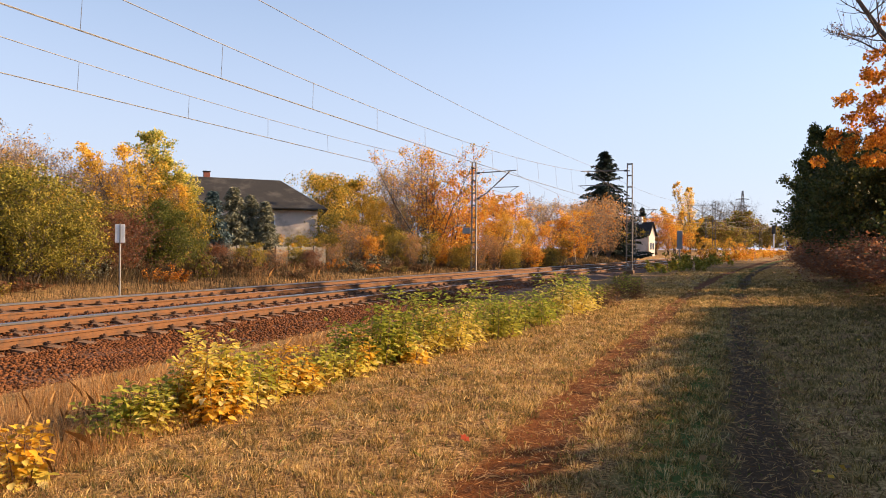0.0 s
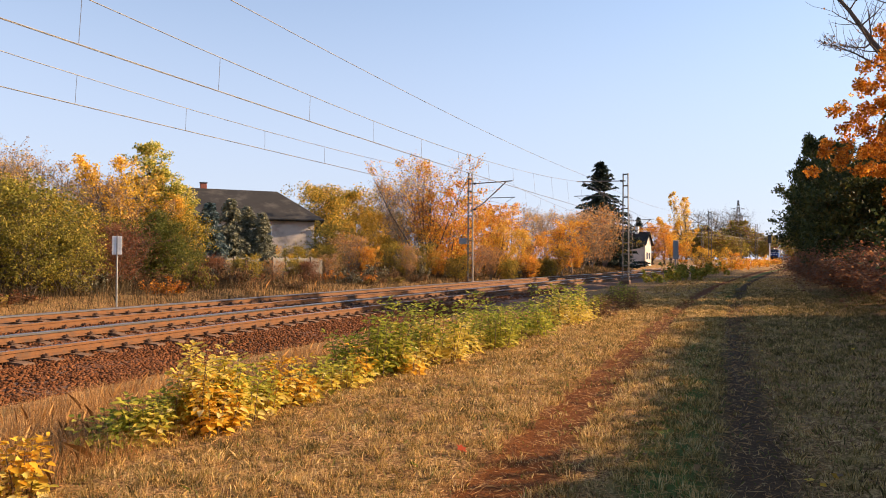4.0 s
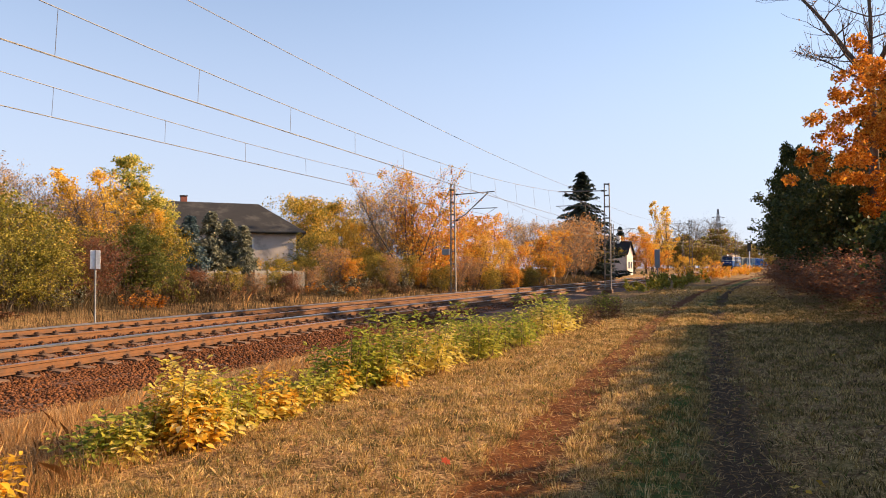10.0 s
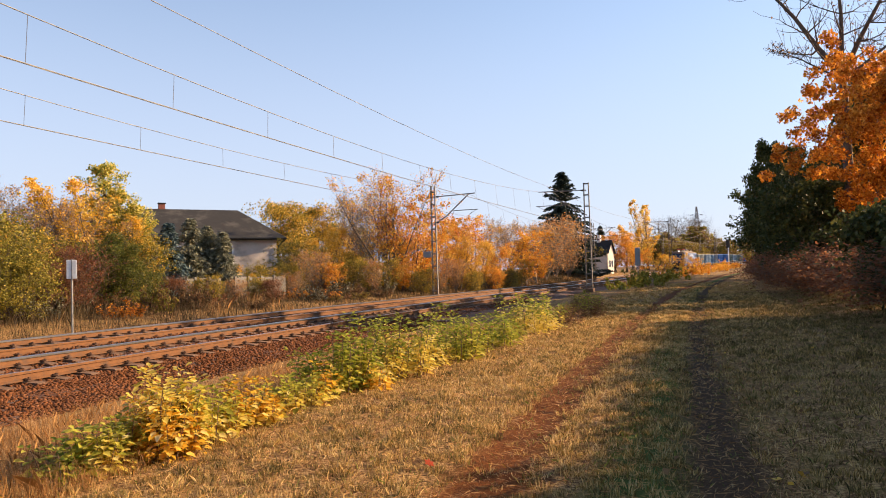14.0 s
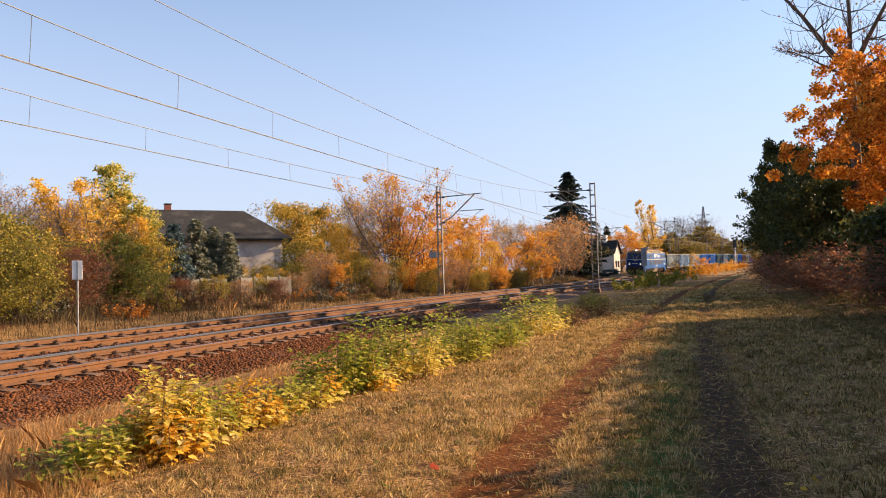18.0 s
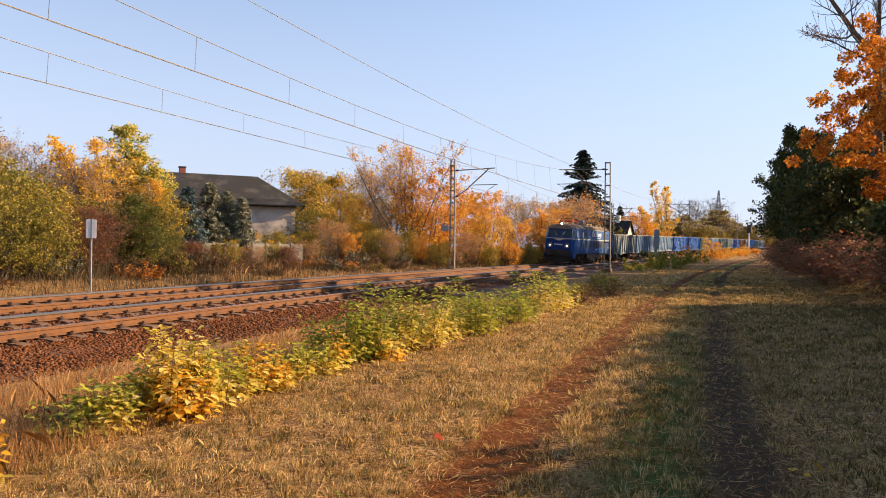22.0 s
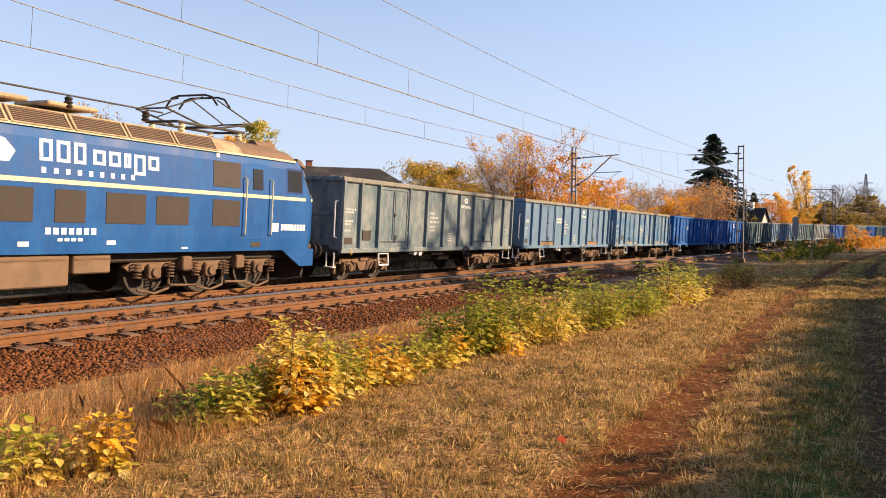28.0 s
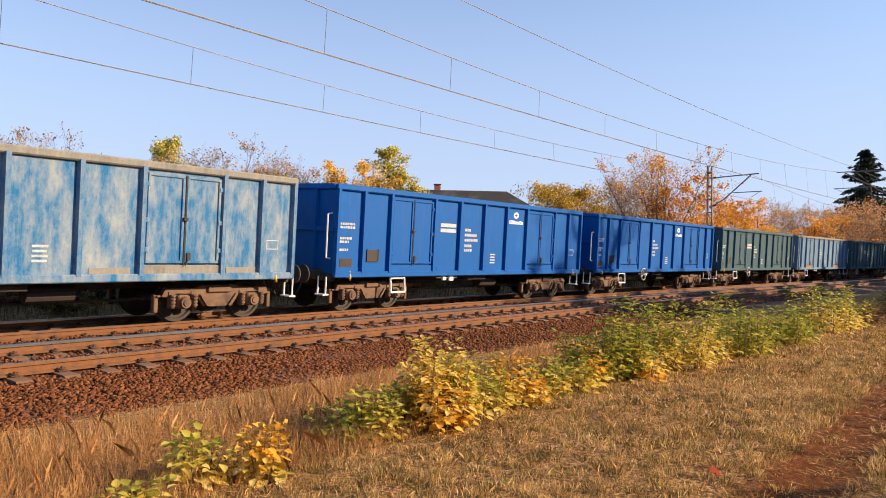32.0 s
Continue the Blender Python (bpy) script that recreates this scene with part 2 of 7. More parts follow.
M["plant_green"] = foliage("fresh_plant_leaves", [(0.0, (0.13, 0.17, 0.02)), (0.45, (0.29, 0.32, 0.04)), (0.75, (0.48, 0.44, 0.07)), (1.0, (0.66, 0.54, 0.11))], 0.5)
M["plant_lime"] = foliage("yellowing_plant_leaves", [(0.0, (0.24, 0.25, 0.03)), (0.4, (0.46, 0.42, 0.055)), (0.75, (0.68, 0.58, 0.10)), (1.0, (0.82, 0.70, 0.22))], 0.5)
M["leaf_yellow"] = foliage("yellow_leaves", [(0.0, (0.40, 0.36, 0.06)), (0.25, (0.70, 0.54, 0.09)), (0.65, (0.82, 0.65, 0.17)), (1.0, (0.86, 0.75, 0.38))])
M["leaf_dark"] = foliage("dark_green_leaves", [(0.0, (0.026, 0.036, 0.012)), (0.5, (0.055, 0.070, 0.019)), (1.0, (0.135, 0.120, 0.030))], 0.3)
M["leaf_brown"] = foliage("withered_leaves", [(0.0, (0.10, 0.055, 0.03)), (0.5, (0.22, 0.12, 0.06)), (1.0, (0.36, 0.20, 0.09))])
M["leaf_red_brown"] = foliage("red_brown_leaves", [(0.0, (0.12, 0.045, 0.025)), (0.5, (0.24, 0.095, 0.045)), (1.0, (0.36, 0.17, 0.08))])
M["leaf_bush"] = foliage("dark_bush_leaves", [(0.0, (0.05, 0.065, 0.015)), (0.45, (0.11, 0.125, 0.025)), (0.75, (0.20, 0.19, 0.04)), (1.0, (0.36, 0.28, 0.05))])
M["needle_grey"] = foliage("grey_green_needles", [(0.0, (0.09, 0.10, 0.065)), (0.5, (0.21, 0.21, 0.14)), (1.0, (0.40, 0.37, 0.25))], 0.2)
M["leaf_lime"] = foliage("lime_leaves", [(0.0, (0.09, 0.095, 0.015)), (0.4, (0.23, 0.20, 0.028)), (0.75, (0.42, 0.34, 0.05)), (1.0, (0.62, 0.46, 0.10))], 0.32)
M["leaf_red"] = foliage("red_leaf", [(0.0, (0.36, 0.04, 0.015)), (1.0, (0.50, 0.08, 0.02))])
M["needle"] = foliage("spruce_needles", [(0.0, (0.014, 0.022, 0.016)), (0.5, (0.032, 0.046, 0.032)), (1.0, (0.06, 0.078, 0.05))], 0.1)
M["needle_blue"] = foliage("blue_spruce_needles", [(0.0, (0.035, 0.06, 0.062)), (0.5, (0.075, 0.115, 0.12)), (1.0, (0.16, 0.21, 0.21))], 0.1)
M["hay"] = foliage("dry_grass", [(0.0, (0.16, 0.07, 0.025)), (0.4, (0.38, 0.19, 0.065)), (0.75, (0.56, 0.31, 0.115)), (1.0, (0.70, 0.45, 0.20))], 0.3, 0.7, 1.3)
M["grass"] = foliage("mown_grass", [(0.0, (0.11, 0.056, 0.018)), (0.28, (0.26, 0.17, 0.044)), (0.48, (0.50, 0.32, 0.105)), (0.72, (0.74, 0.50, 0.20)), (1.0, (0.88, 0.68, 0.38))], 0.3, 0.7, 1.3)
M["leaf_grey"] = foliage("grey_brown_leaves", [(0.0, (0.22, 0.12, 0.06)), (0.5, (0.46, 0.27, 0.13)), (1.0, (0.62, 0.42, 0.22))])
# darker grass: the hedge's shade put into the colour; also used for olive tufts
M["grass_shade_olive"] = foliage("shade_and_olive_grass", [(0.0, (0.05, 0.035, 0.014)), (0.35, (0.12, 0.095, 0.028)), (0.7, (0.26, 0.19, 0.068)), (1.0, (0.48, 0.35, 0.17))], 0.3, 0.7, 1.0)
M["grass_green"] = foliage("green_grass", [(0.0, (0.07, 0.11, 0.018)), (0.5, (0.16, 0.21, 0.035)), (1.0, (0.32, 0.34, 0.08))], 0.4, 0.7)
M["weed"] = foliage("dead_weeds", [(0.0, (0.03, 0.024, 0.013)), (0.4, (0.07, 0.050, 0.026)), (0.7, (0.14, 0.095, 0.046)), (1.0, (0.28, 0.19, 0.095))], 0.3, 0.8, 0.5)
M["blue"] = paint("blue_loco_paint", (0.0012, 0.064, 0.248), (0.006, 0.098, 0.32), 0.42, (0.45, 0.72), 0.9, (0.05, 0.09, 0.17), 0.35)
# body blue darkened: the cab front's shade put into the paint; also window frames
M["navy"] = paint("front_shade_blue", (0.002, 0.035, 0.17), (0.006, 0.05, 0.20), 0.35, (0.5, 0.8), 0.8, (0.06, 0.07, 0.1), 0.3)
M["cream"] = paint("cream_stripe", (0.62, 0.58, 0.40), (0.50, 0.46, 0.32), 0.5)
M["roof"] = paint("dusty_cream_roof", (0.42, 0.32, 0.20), (0.22, 0.13, 0.08), 0.7, (0.5, 0.7), 1.6, (0.18, 0.11, 0.07), 0.6)
M["roof_brown"] = paint("sooty_cab_roof", (0.20, 0.13, 0.085), (0.13, 0.085, 0.055), 0.75, (0.5, 0.7), 1.6, (0.10, 0.065, 0.045), 0.6)
M["grille"] = surface("brown_louvre", (0.012, 0.008, 0.006), (0.032, 0.020, 0.014), 0.7, 0.0, 3, 40, 0.2)
M["rusty_red"] = paint("red_pantograph_paint", (0.42, 0.05, 0.03), (0.25, 0.06, 0.04), 0.6)
M["bogie"] = surface("dusty_bogie", (0.070, 0.040, 0.024), (0.21, 0.125, 0.074), 0.9, 0.0, 3, 40, 0.4, (0.06, 0.04, 0.03), 2)
M["bogie_dark"] = surface("greasy_underframe", (0.018, 0.014, 0.012), (0.06, 0.045, 0.035), 0.8, 0.0, 3, 40, 0.3)
M["box_brown"] = surface("dusty_equipment_box", (0.12, 0.072, 0.042), (0.22, 0.14, 0.086), 0.85, 0.0, 2, 40, 0.2, (0.12, 0.08, 0.05), 1.5)
M["white"] = surface("white_paint", (0.72, 0.72, 0.71), (0.82, 0.82, 0.81), 0.5, 0.0, 5, 70, 0.05)
M["white_worn"] = surface("worn_white_stencil", (0.20, 0.23, 0.25), (0.58, 0.58, 0.57), 0.6, 0.0, 12, 25, 0.05)
M["yellow"] = surface("yellow_paint", (0.55, 0.36, 0.05), (0.68, 0.46, 0.08), 0.6, 0.0, 6, 50, 0.1)
M["black"] = surface("black_rubber", (0.012, 0.012, 0.012), (0.03, 0.03, 0.03), 0.6, 0.0, 6, 50, 0.1)
M["sand"] = surface("gravel_load", (0.30, 0.22, 0.14), (0.50, 0.40, 0.28), 0.95, 0.0, 8, 60, 0.8, depth=0.05)
M["lamp_on"], nt_, b_ = shader("lit_headlamp")
b_.inputs["Emission Color"].default_value, b_.inputs["Emission Strength"].default_value = (1, 0.93, 0.8, 1), 2.2


def window_glass(name, tint):
    m, nt, b = shader(name)
    b.inputs["Base Color"].default_value = (*tint, 1)
    b.inputs["Roughness"].default_value = 0.06
    b.inputs["IOR"].default_value = 1.5
    return m


M["glass"] = window_glass("cab_glass", (0.03, 0.035, 0.045))
WAGON_PAINTS = [
    paint("wagon_grey_green", (0.060, 0.115, 0.155), (0.25, 0.27, 0.265), 0.6, (0.36, 0.66), 1.1, (0.22, 0.15, 0.10), 0.45),
    paint("wagon_light_grey_blue", (0.105, 0.190, 0.305), (0.18, 0.255, 0.325), 0.6, (0.5, 0.75), 0.9, (0.22, 0.17, 0.13), 0.4),
    paint("wagon_faded_blue", (0.010, 0.125, 0.30), (0.28, 0.315, 0.32), 0.6, (0.40, 0.68), 1.25, (0.30, 0.30, 0.28), 0.45),
    paint("wagon_bright_blue", (0.0008, 0.085, 0.34), (0.006, 0.135, 0.43), 0.5, (0.55, 0.8), 0.9, (0.05, 0.09, 0.16), 0.35),
    paint("wagon_dark_teal", (0.035, 0.085, 0.115), (0.07, 0.125, 0.15), 0.6, (0.5, 0.75), 1.0, (0.14, 0.11, 0.09), 0.6),
    paint("wagon_brown", (0.16, 0.085, 0.055), (0.24, 0.15, 0.10), 0.7, (0.5, 0.75), 1.0, (0.25, 0.2, 0.15), 0.5),
]
WAGON_WORDS = ["weathered grey-green", "light grey-blue", "faded blue and sandy", "bright blue", "dark teal", "rust-brown"]

# ---- mesh helpers ----
def mesh_of(name, verts, faces, mats, index=None, smooth=False):
    me = bpy.data.meshes.new(name)
    me.from_pydata([tuple(v) for v in verts], [], faces)
    for m in (mats if isinstance(mats, (list, tuple)) else [mats]):
        me.materials.append(m)
    if index is not None:
        me.polygons.foreach_set("material_index", index)
    if smooth:
        me.polygons.foreach_set("use_smooth", [True] * len(me.polygons))
    me.update()
    return me


class Shape:
    """Gathers the solids of one part."""

    def __init__(self):
        self.v, self.f, self.i, self.slot = [], [], [], 0

    def add(self, verts, faces):
        n = len(self.v)
        self.v += [Vector(p) for p in verts]
        self.f += [tuple(n + k for k in q) for q in faces]
        self.i += [self.slot] * len(faces)
        return self

    def box(self, x0, x1, y0, y1, z0, z1, bevel=0.0, m=None):
        """A block with its long edges eased."""
        x0, x1, y0, y1, z0, z1 = min(x0, x1), max(x0, x1), min(y0, y1), max(y0, y1), min(z0, z1), max(z0, z1)
        if bevel <= 0:
            vs = [(x, y, z) for z in (z0, z1) for x, y in ((x0, y0), (x1, y0), (x1, y1), (x0, y1))]
            fs = [(3, 2, 1, 0), (4, 5, 6, 7), (0, 1, 5, 4), (1, 2, 6, 5), (2, 3, 7, 6), (3, 0, 4, 7)]
        else:
            b = min(bevel, (x1 - x0) / 2.01, (y1 - y0) / 2.01, (z1 - z0) / 2.01)
            vs, rings = [], []
            for z, k in ((z0, b), (z0 + b, 0), (z1 - b, 0), (z1, b)):
                a0, a1, c0, c1 = x0 + k, x1 - k, y0 + k, y1 - k
                e = b * 0.7
                ring = [(a0 + e, c0), (a1 - e, c0), (a1, c0 + e), (a1, c1 - e), (a1 - e, c1), (a0 + e, c1), (a0, c1 - e), (a0, c0 + e)]
                vs += [(p[0], p[1], z) for p in ring]
            fs = [tuple(range(7, -1, -1)), tuple(range(24, 32))]
            for r in range(3):
                fs += [(8 * r + k, 8 * r + (k + 1) % 8, 8 * r + 8 + (k + 1) % 8, 8 * r + 8 + k) for k in range(8)]
        if m is not None:
            vs = [m @ Vector(p) for p in vs]
        return self.add(vs, fs)

    def tube(self, p0, p1, r0, r1=None, n=8, caps=True):
        p0, p1 = Vector(p0), Vector(p1)
        r1 = r0 if r1 is None else r1
        d = (p1 - p0).normalized()
        a = d.orthogonal().normalized()
        b = d.cross(a)
        vs = []
        for p, r in ((p0, r0), (p1, r1)):
            vs += [p + (a * math.cos(2 * math.pi * k / n) + b * math.sin(2 * math.pi * k / n)) * r for k in range(n)]
        fs = [(k, (k + 1) % n, n + (k + 1) % n, n + k) for k in range(n)]
        if caps:
            fs += [tuple(range(n - 1, -1, -1)), tuple(range(n, 2 * n))]
        return self.add(vs, fs)

    def rod(self, points, r, n=6):
        for a, b in zip(points, points[1:]):
            self.tube(a, b, r, r, n)
        return self

    def lathe(self, p, axis, profile, n=16):
        """profile: (distance along the axis, radius)."""
        p, d = Vector(p), Vector(axis).normalized()
        a = d.orthogonal().normalized()
        b = d.cross(a)
        vs = []
        for h, r in profile:
            vs += [p + d * h + (a * math.cos(2 * math.pi * k / n) + b * math.sin(2 * math.pi * k / n)) * r for k in range(n)]
        fs = [(j * n + k, j * n + (k + 1) % n, j * n + n + (k + 1) % n, j * n + n + k) for j in range(len(profile) - 1) for k in range(n)]
        fs += [tuple(range(n - 1, -1, -1)), tuple(range((len(profile) - 1) * n, len(profile) * n))]
        return self.add(vs, fs)

    def prism(self, outline, axis, lo, hi):
        """An outline in the plane across axis 'x', 'y' or 'z', drawn out from lo to hi."""
        n = len(outline)
        put = {"x": lambda a, b, h: (h, a, b), "y": lambda a, b, h: (a, h, b), "z": lambda a, b, h: (a, b, h)}[axis]
        vs = [put(a, b, h) for h in (lo, hi) for a, b in outline]
        return self.add(vs, [tuple(range(n - 1, -1, -1)), tuple(range(n, 2 * n))] + [(k, (k + 1) % n, n + (k + 1) % n, n + k) for k in range(n)])

    def mesh(self, name, mats, smooth=False):
        me = mesh_of(name, self.v, self.f, mats, self.i, smooth)
        bm = bmesh.new()
        bm.from_mesh(me)
        bmesh.ops.recalc_face_normals(bm, faces=bm.faces)
        bm.to_mesh(me)
        bm.free()
        return me


def part(name, shape, mats, parent, label="", smooth=False):
    ob = new(name, shape.mesh(name, mats, smooth) if isinstance(shape, Shape) else shape)
    ob.parent = parent
    if label:
        tagged(ob, label)
    return ob


def thing(name, m, label, category, group="", kind=""):
    ob = new(name)
    ob.matrix_basis = m
    return tagged(ob, label, category, group, kind)


def sweep(points, ups, outline, closed=True):
    """Draws an outline of (side, up) along points; side is horizontal to the right of the way."""
    vs, fs, n = [], [], len(outline)
    for i, p in enumerate(points):
        d = points[min(i + 1, len(points) - 1)] - points[max(i - 1, 0)]
        side = Vector((d.y, -d.x, 0)).normalized()
        up = Vector((0, 0, 1))
        c, s = math.cos(ups), math.sin(ups)
        sd, u = side * c - up * s, up * c + side * s
        vs += [p + sd * a + u * b for a, b in outline]
    for i in range(len(points) - 1):
        fs += [(i * n + k, i * n + (k + 1) % n, i * n + n + (k + 1) % n, i * n + n + k) for k in range(n if closed else n - 1)]
    return vs, fs


def quads(name, centres, ax, bx, mat, normal_jitter=None):
    """Many four-cornered leaves in one mesh: a lozenge about each centre, spanned by ax and bx."""
    n = len(centres)
    v = np.empty((n, 4, 3), np.float32)
    v[:, 0], v[:, 1], v[:, 2], v[:, 3] = centres - ax, centres + bx * 0.9 - ax * 0.15, centres + ax, centres - bx * 0.9 - ax * 0.15
    me = bpy.data.meshes.new(name)
    me.vertices.add(4 * n)
    me.vertices.foreach_set("co", v.ravel())
    me.loops.add(4 * n)
    me.loops.foreach_set("vertex_index", np.arange(4 * n, dtype=np.int32))
    me.polygons.add(n)
    me.polygons.foreach_set("loop_start", np.arange(0, 4 * n, 4, dtype=np.int32))
    me.materials.append(mat)
    me.update(calc_edges=True)
    return me


def blades(name, base, tip_off, width, mat, rng):
    """Grass blades: narrow triangles with a bend."""
    n = len(base)
    ang = rng.uniform(0, 2 * np.pi, n)
    side = np.stack([np.cos(ang), np.sin(ang), np.zeros(n)], 1) * width[:, None]
    v = np.empty((n, 5, 3), np.float32)
    mid = base + tip_off * np.array([0.35, 0.35, 0.6])
    v[:, 0], v[:, 1], v[:, 2], v[:, 3], v[:, 4] = base - side, base + side, mid + side * 0.7, base + tip_off, mid - side * 0.7
    me = bpy.data.meshes.new(name)
    me.vertices.add(5 * n)
    me.vertices.foreach_set("co", v.ravel())
    me.loops.add(5 * n)
    me.loops.foreach_set("vertex_index", np.arange(5 * n, dtype=np.int32))
    me.polygons.add(n)
    me.polygons.foreach_set("loop_start", np.arange(0, 5 * n, 5, dtype=np.int32))
    me.materials.append(mat)
    me.update(calc_edges=True)
    return me


# ---- ground ----
def ground_z(x, y):
    """Height of the ground: a mown verge by the camera, the railway's bed, rough land beyond."""
    s, off = line_of(x, y)
    near = -D_NEAR + 4.4
    far = -D_NEAR - SPACING - 2.6
    z = GRASS
    if off < near:
        t = min(1.0, (near - off) / 1.2)
        z = GRASS - 0.10 * t
    if off < far:
        t = min(1.0, (far - off) / 2.5)
        z = GRASS - 0.10 + 0.50 * t
    if off > -5.5:
        z += 0.03 * noise.noise((x * 0.5, y * 0.5, 0.0)) + 0.015 * noise.noise((x * 1.7, y * 1.7, 3.0))
    r = rise(s)
    rut = math.exp(-((off + 1.55) / 0.32) ** 2) + math.exp(-((off - 0.35) / 0.34) ** 2)
    if -3 < off < 2:
        z -= 0.05 * rut
    if off > 5:
        z += 0.25 * min(1, (off - 5) / 3)
    return z + r


def ground_material():
    m, nt, b = shader("verge_earth_and_grass")
    geo = nt.nodes.new("ShaderNodeNewGeometry")
    at = nt.nodes.new("ShaderNodeAttribute")
    at.attribute_name = "offset"
    big, mid, fine = (noise_tex(nt, geo.outputs["Position"], k, 6) for k in (0.35, 2.2, 28.0))
    # low stop: brown earth, darkened further for the shade between tufts
    thatch = ramp(nt, fine, [(0.36, (0.060, 0.029, 0.012)), (0.48, (0.22, 0.115, 0.042)), (0.62, (0.52, 0.32, 0.135))])
    col = mix(nt, ramp(nt, mid, [(0.48, (0, 0, 0)), (0.68, (0.6, 0.6, 0.6))]), thatch, (0.22, 0.155, 0.042))
    col = mix(nt, ramp(nt, noise_tex(nt, geo.outputs["Position"], 5.5, 4), [(0.52, (0, 0, 0)), (0.66, (0.7, 0.7, 0.7))]), col, (0.095, 0.042, 0.018))
    soil = ramp(nt, fine, [(0.3, (0.070, 0.022, 0.006)), (0.7, (0.20, 0.066, 0.015))])

    def band(centre_, half, soft):
        d = nt.nodes.new("ShaderNodeMath")
        d.operation = "SUBTRACT"
        nt.links.new(at.outputs["Fac"], d.inputs[0])
        d.inputs[1].default_value = centre_
        wob = nt.nodes.new("ShaderNodeMath")
        wob.operation = "MULTIPLY_ADD"
        nt.links.new(mid, wob.inputs[0])
        wob.inputs[1].default_value = 0.5
        nt.links.new(d.outputs[0], wob.inputs[2])
        s = nt.nodes.new("ShaderNodeMath")
        s.operation = "SUBTRACT"
        nt.links.new(wob.outputs[0], s.inputs[0])
        s.inputs[1].default_value = 0.25
        a = nt.nodes.new("ShaderNodeMath")
        a.operation = "ABSOLUTE"
        nt.links.new(s.outputs[0], a.inputs[0])
        r = nt.nodes.new("ShaderNodeMapRange")
        for k, v in ((1, half), (2, half + soft), (3, 1.0), (4, 0.0)):
            r.inputs[k].default_value = v
        nt.links.new(a.outputs[0], r.inputs[0])
        return r.outputs[0]

    col = mix(nt, band(-1.5, 0.22, 0.30), col, soil)
    col = mix(nt, band(-0.25, 0.16, 0.35), col, (0.075, 0.095, 0.020))
    # right rut: its soil is darkened, the hedge's shade put into the colour
    col = mix(nt, band(0.40, 0.15, 0.35), col, ramp(nt, fine, [(0.3, (0.040, 0.021, 0.010)), (0.7, (0.105, 0.058, 0.028))]))
    nt.links.new(col, b.inputs["Base Color"])
    b.inputs["Roughness"].default_value = 0.95
    b.inputs["Specular IOR Level"].default_value = 0.1
    bump(nt, fine, b, 0.8, 0.03)
    return m


def build_ground():
    xs = np.concatenate([[-2600, -900, -350, -150, -80, -50], np.arange(-36, -20, 2.0), np.arange(-20, -6, 0.7), np.arange(-6, 4, 0.25), np.arange(4, 16, 1.0), [18, 22, 30, 45, 70, 120, 300, 900, 2600]])
    ys = np.concatenate([[-2600, -600, -120, -40, -15, -6, -3, -1], np.arange(0, 25, 0.3), np.arange(25, 60, 1.0), np.arange(60, 140, 4.0), np.arange(140, 420, 20.0), [440, 520, 800, 1400, 2800]])
    vs, offs = [], []
    for y in ys:
        for x in xs:
            vs.append((x, y, ground_z(x, y)))
            offs.append(line_of(x, y)[1])
    n = len(xs)
    fs = [(j * n + i, j * n + i + 1, j * n + n + i + 1, j * n + n + i) for j in range(len(ys) - 1) for i in range(n - 1)]
    me = mesh_of("ground", vs, fs, ground_material(), smooth=True)
    a = me.attributes.new("offset", "FLOAT", "POINT")
    a.data.foreach_set("value", offs)
    tagged(new("ground", me), "flat verge of mown dry grass with two worn wheel ruts", "ground", kind="structure")


build_ground()


# ---- railway ----
RAIL_H = 0.16
S_LIST = [-40 + 1.0 * k for k in range(0, 181)] + [145 + 5.0 * k for k in range(0, 116)]


def build_bed():
    lats = [(-8.6, -0.50), (-7.6, -0.32), (-6.0, -0.21), (-4.2, -0.20), (-2.9, -0.21), (-2.1, -0.25), (-1.3, -0.20), (0.0, -0.195), (1.3, -0.21), (1.75, -0.25), (2.5, -0.34), (3.6, -0.42), (4.3, -0.62)]
    fine = []
    for (a, za), (b, zb) in zip(lats, lats[1:]):
        k = max(1, int((b - a) / 0.3))
        fine += [(a + (b - a) * i / k, za + (zb - za) * i / k) for i in range(k)]
    fine.append(lats[-1])
    ss = [-30 + 0.4 * k for k in range(0, 200)] + [50 + 2.0 * k for k in range(0, 45)] + [140 + 10.0 * k for k in range(0, 58)]
    vs = []
    for s in ss:
        for lat, z in fine:
            d = 0.02 * noise.noise((s * 3.1, lat * 3.1, 1.0)) + 0.03 * noise.noise((s * 0.6, lat * 0.6, 5.0))
            vs.append(along(s, -D_NEAR + lat, z + d - 0.057 * lat * (1 if abs(lat) < 1.5 else 0) - 0.057 * (lat + SPACING) * (1 if abs(lat + SPACING) < 1.5 else 0)))
    n = len(fine)
    fs = [(j * n + i, j * n + i + 1, j * n + n + i + 1, j * n + n + i) for j in range(len(ss) - 1) for i in range(n - 1)]
    tagged(new("ballast_bed", mesh_of("ballast_bed", vs, fs, M["ballast"], smooth=True)), "rust-brown ballast bed under two railway tracks", "ballast", kind="structure")


build_bed()
RAIL_OUT = [(-0.075, -RAIL_H), (0.075, -RAIL_H), (0.075, -RAIL_H + 0.02), (0.012, -RAIL_H + 0.04), (0.012, -0.055), (0.036, -0.044), (0.036, -0.008), (0.027, 0.0), (-0.027, 0.0), (-0.036, -0.008), (-0.036, -0.044), (-0.012, -0.055), (-0.012, -RAIL_H + 0.04), (-0.075, -RAIL_H + 0.02)]


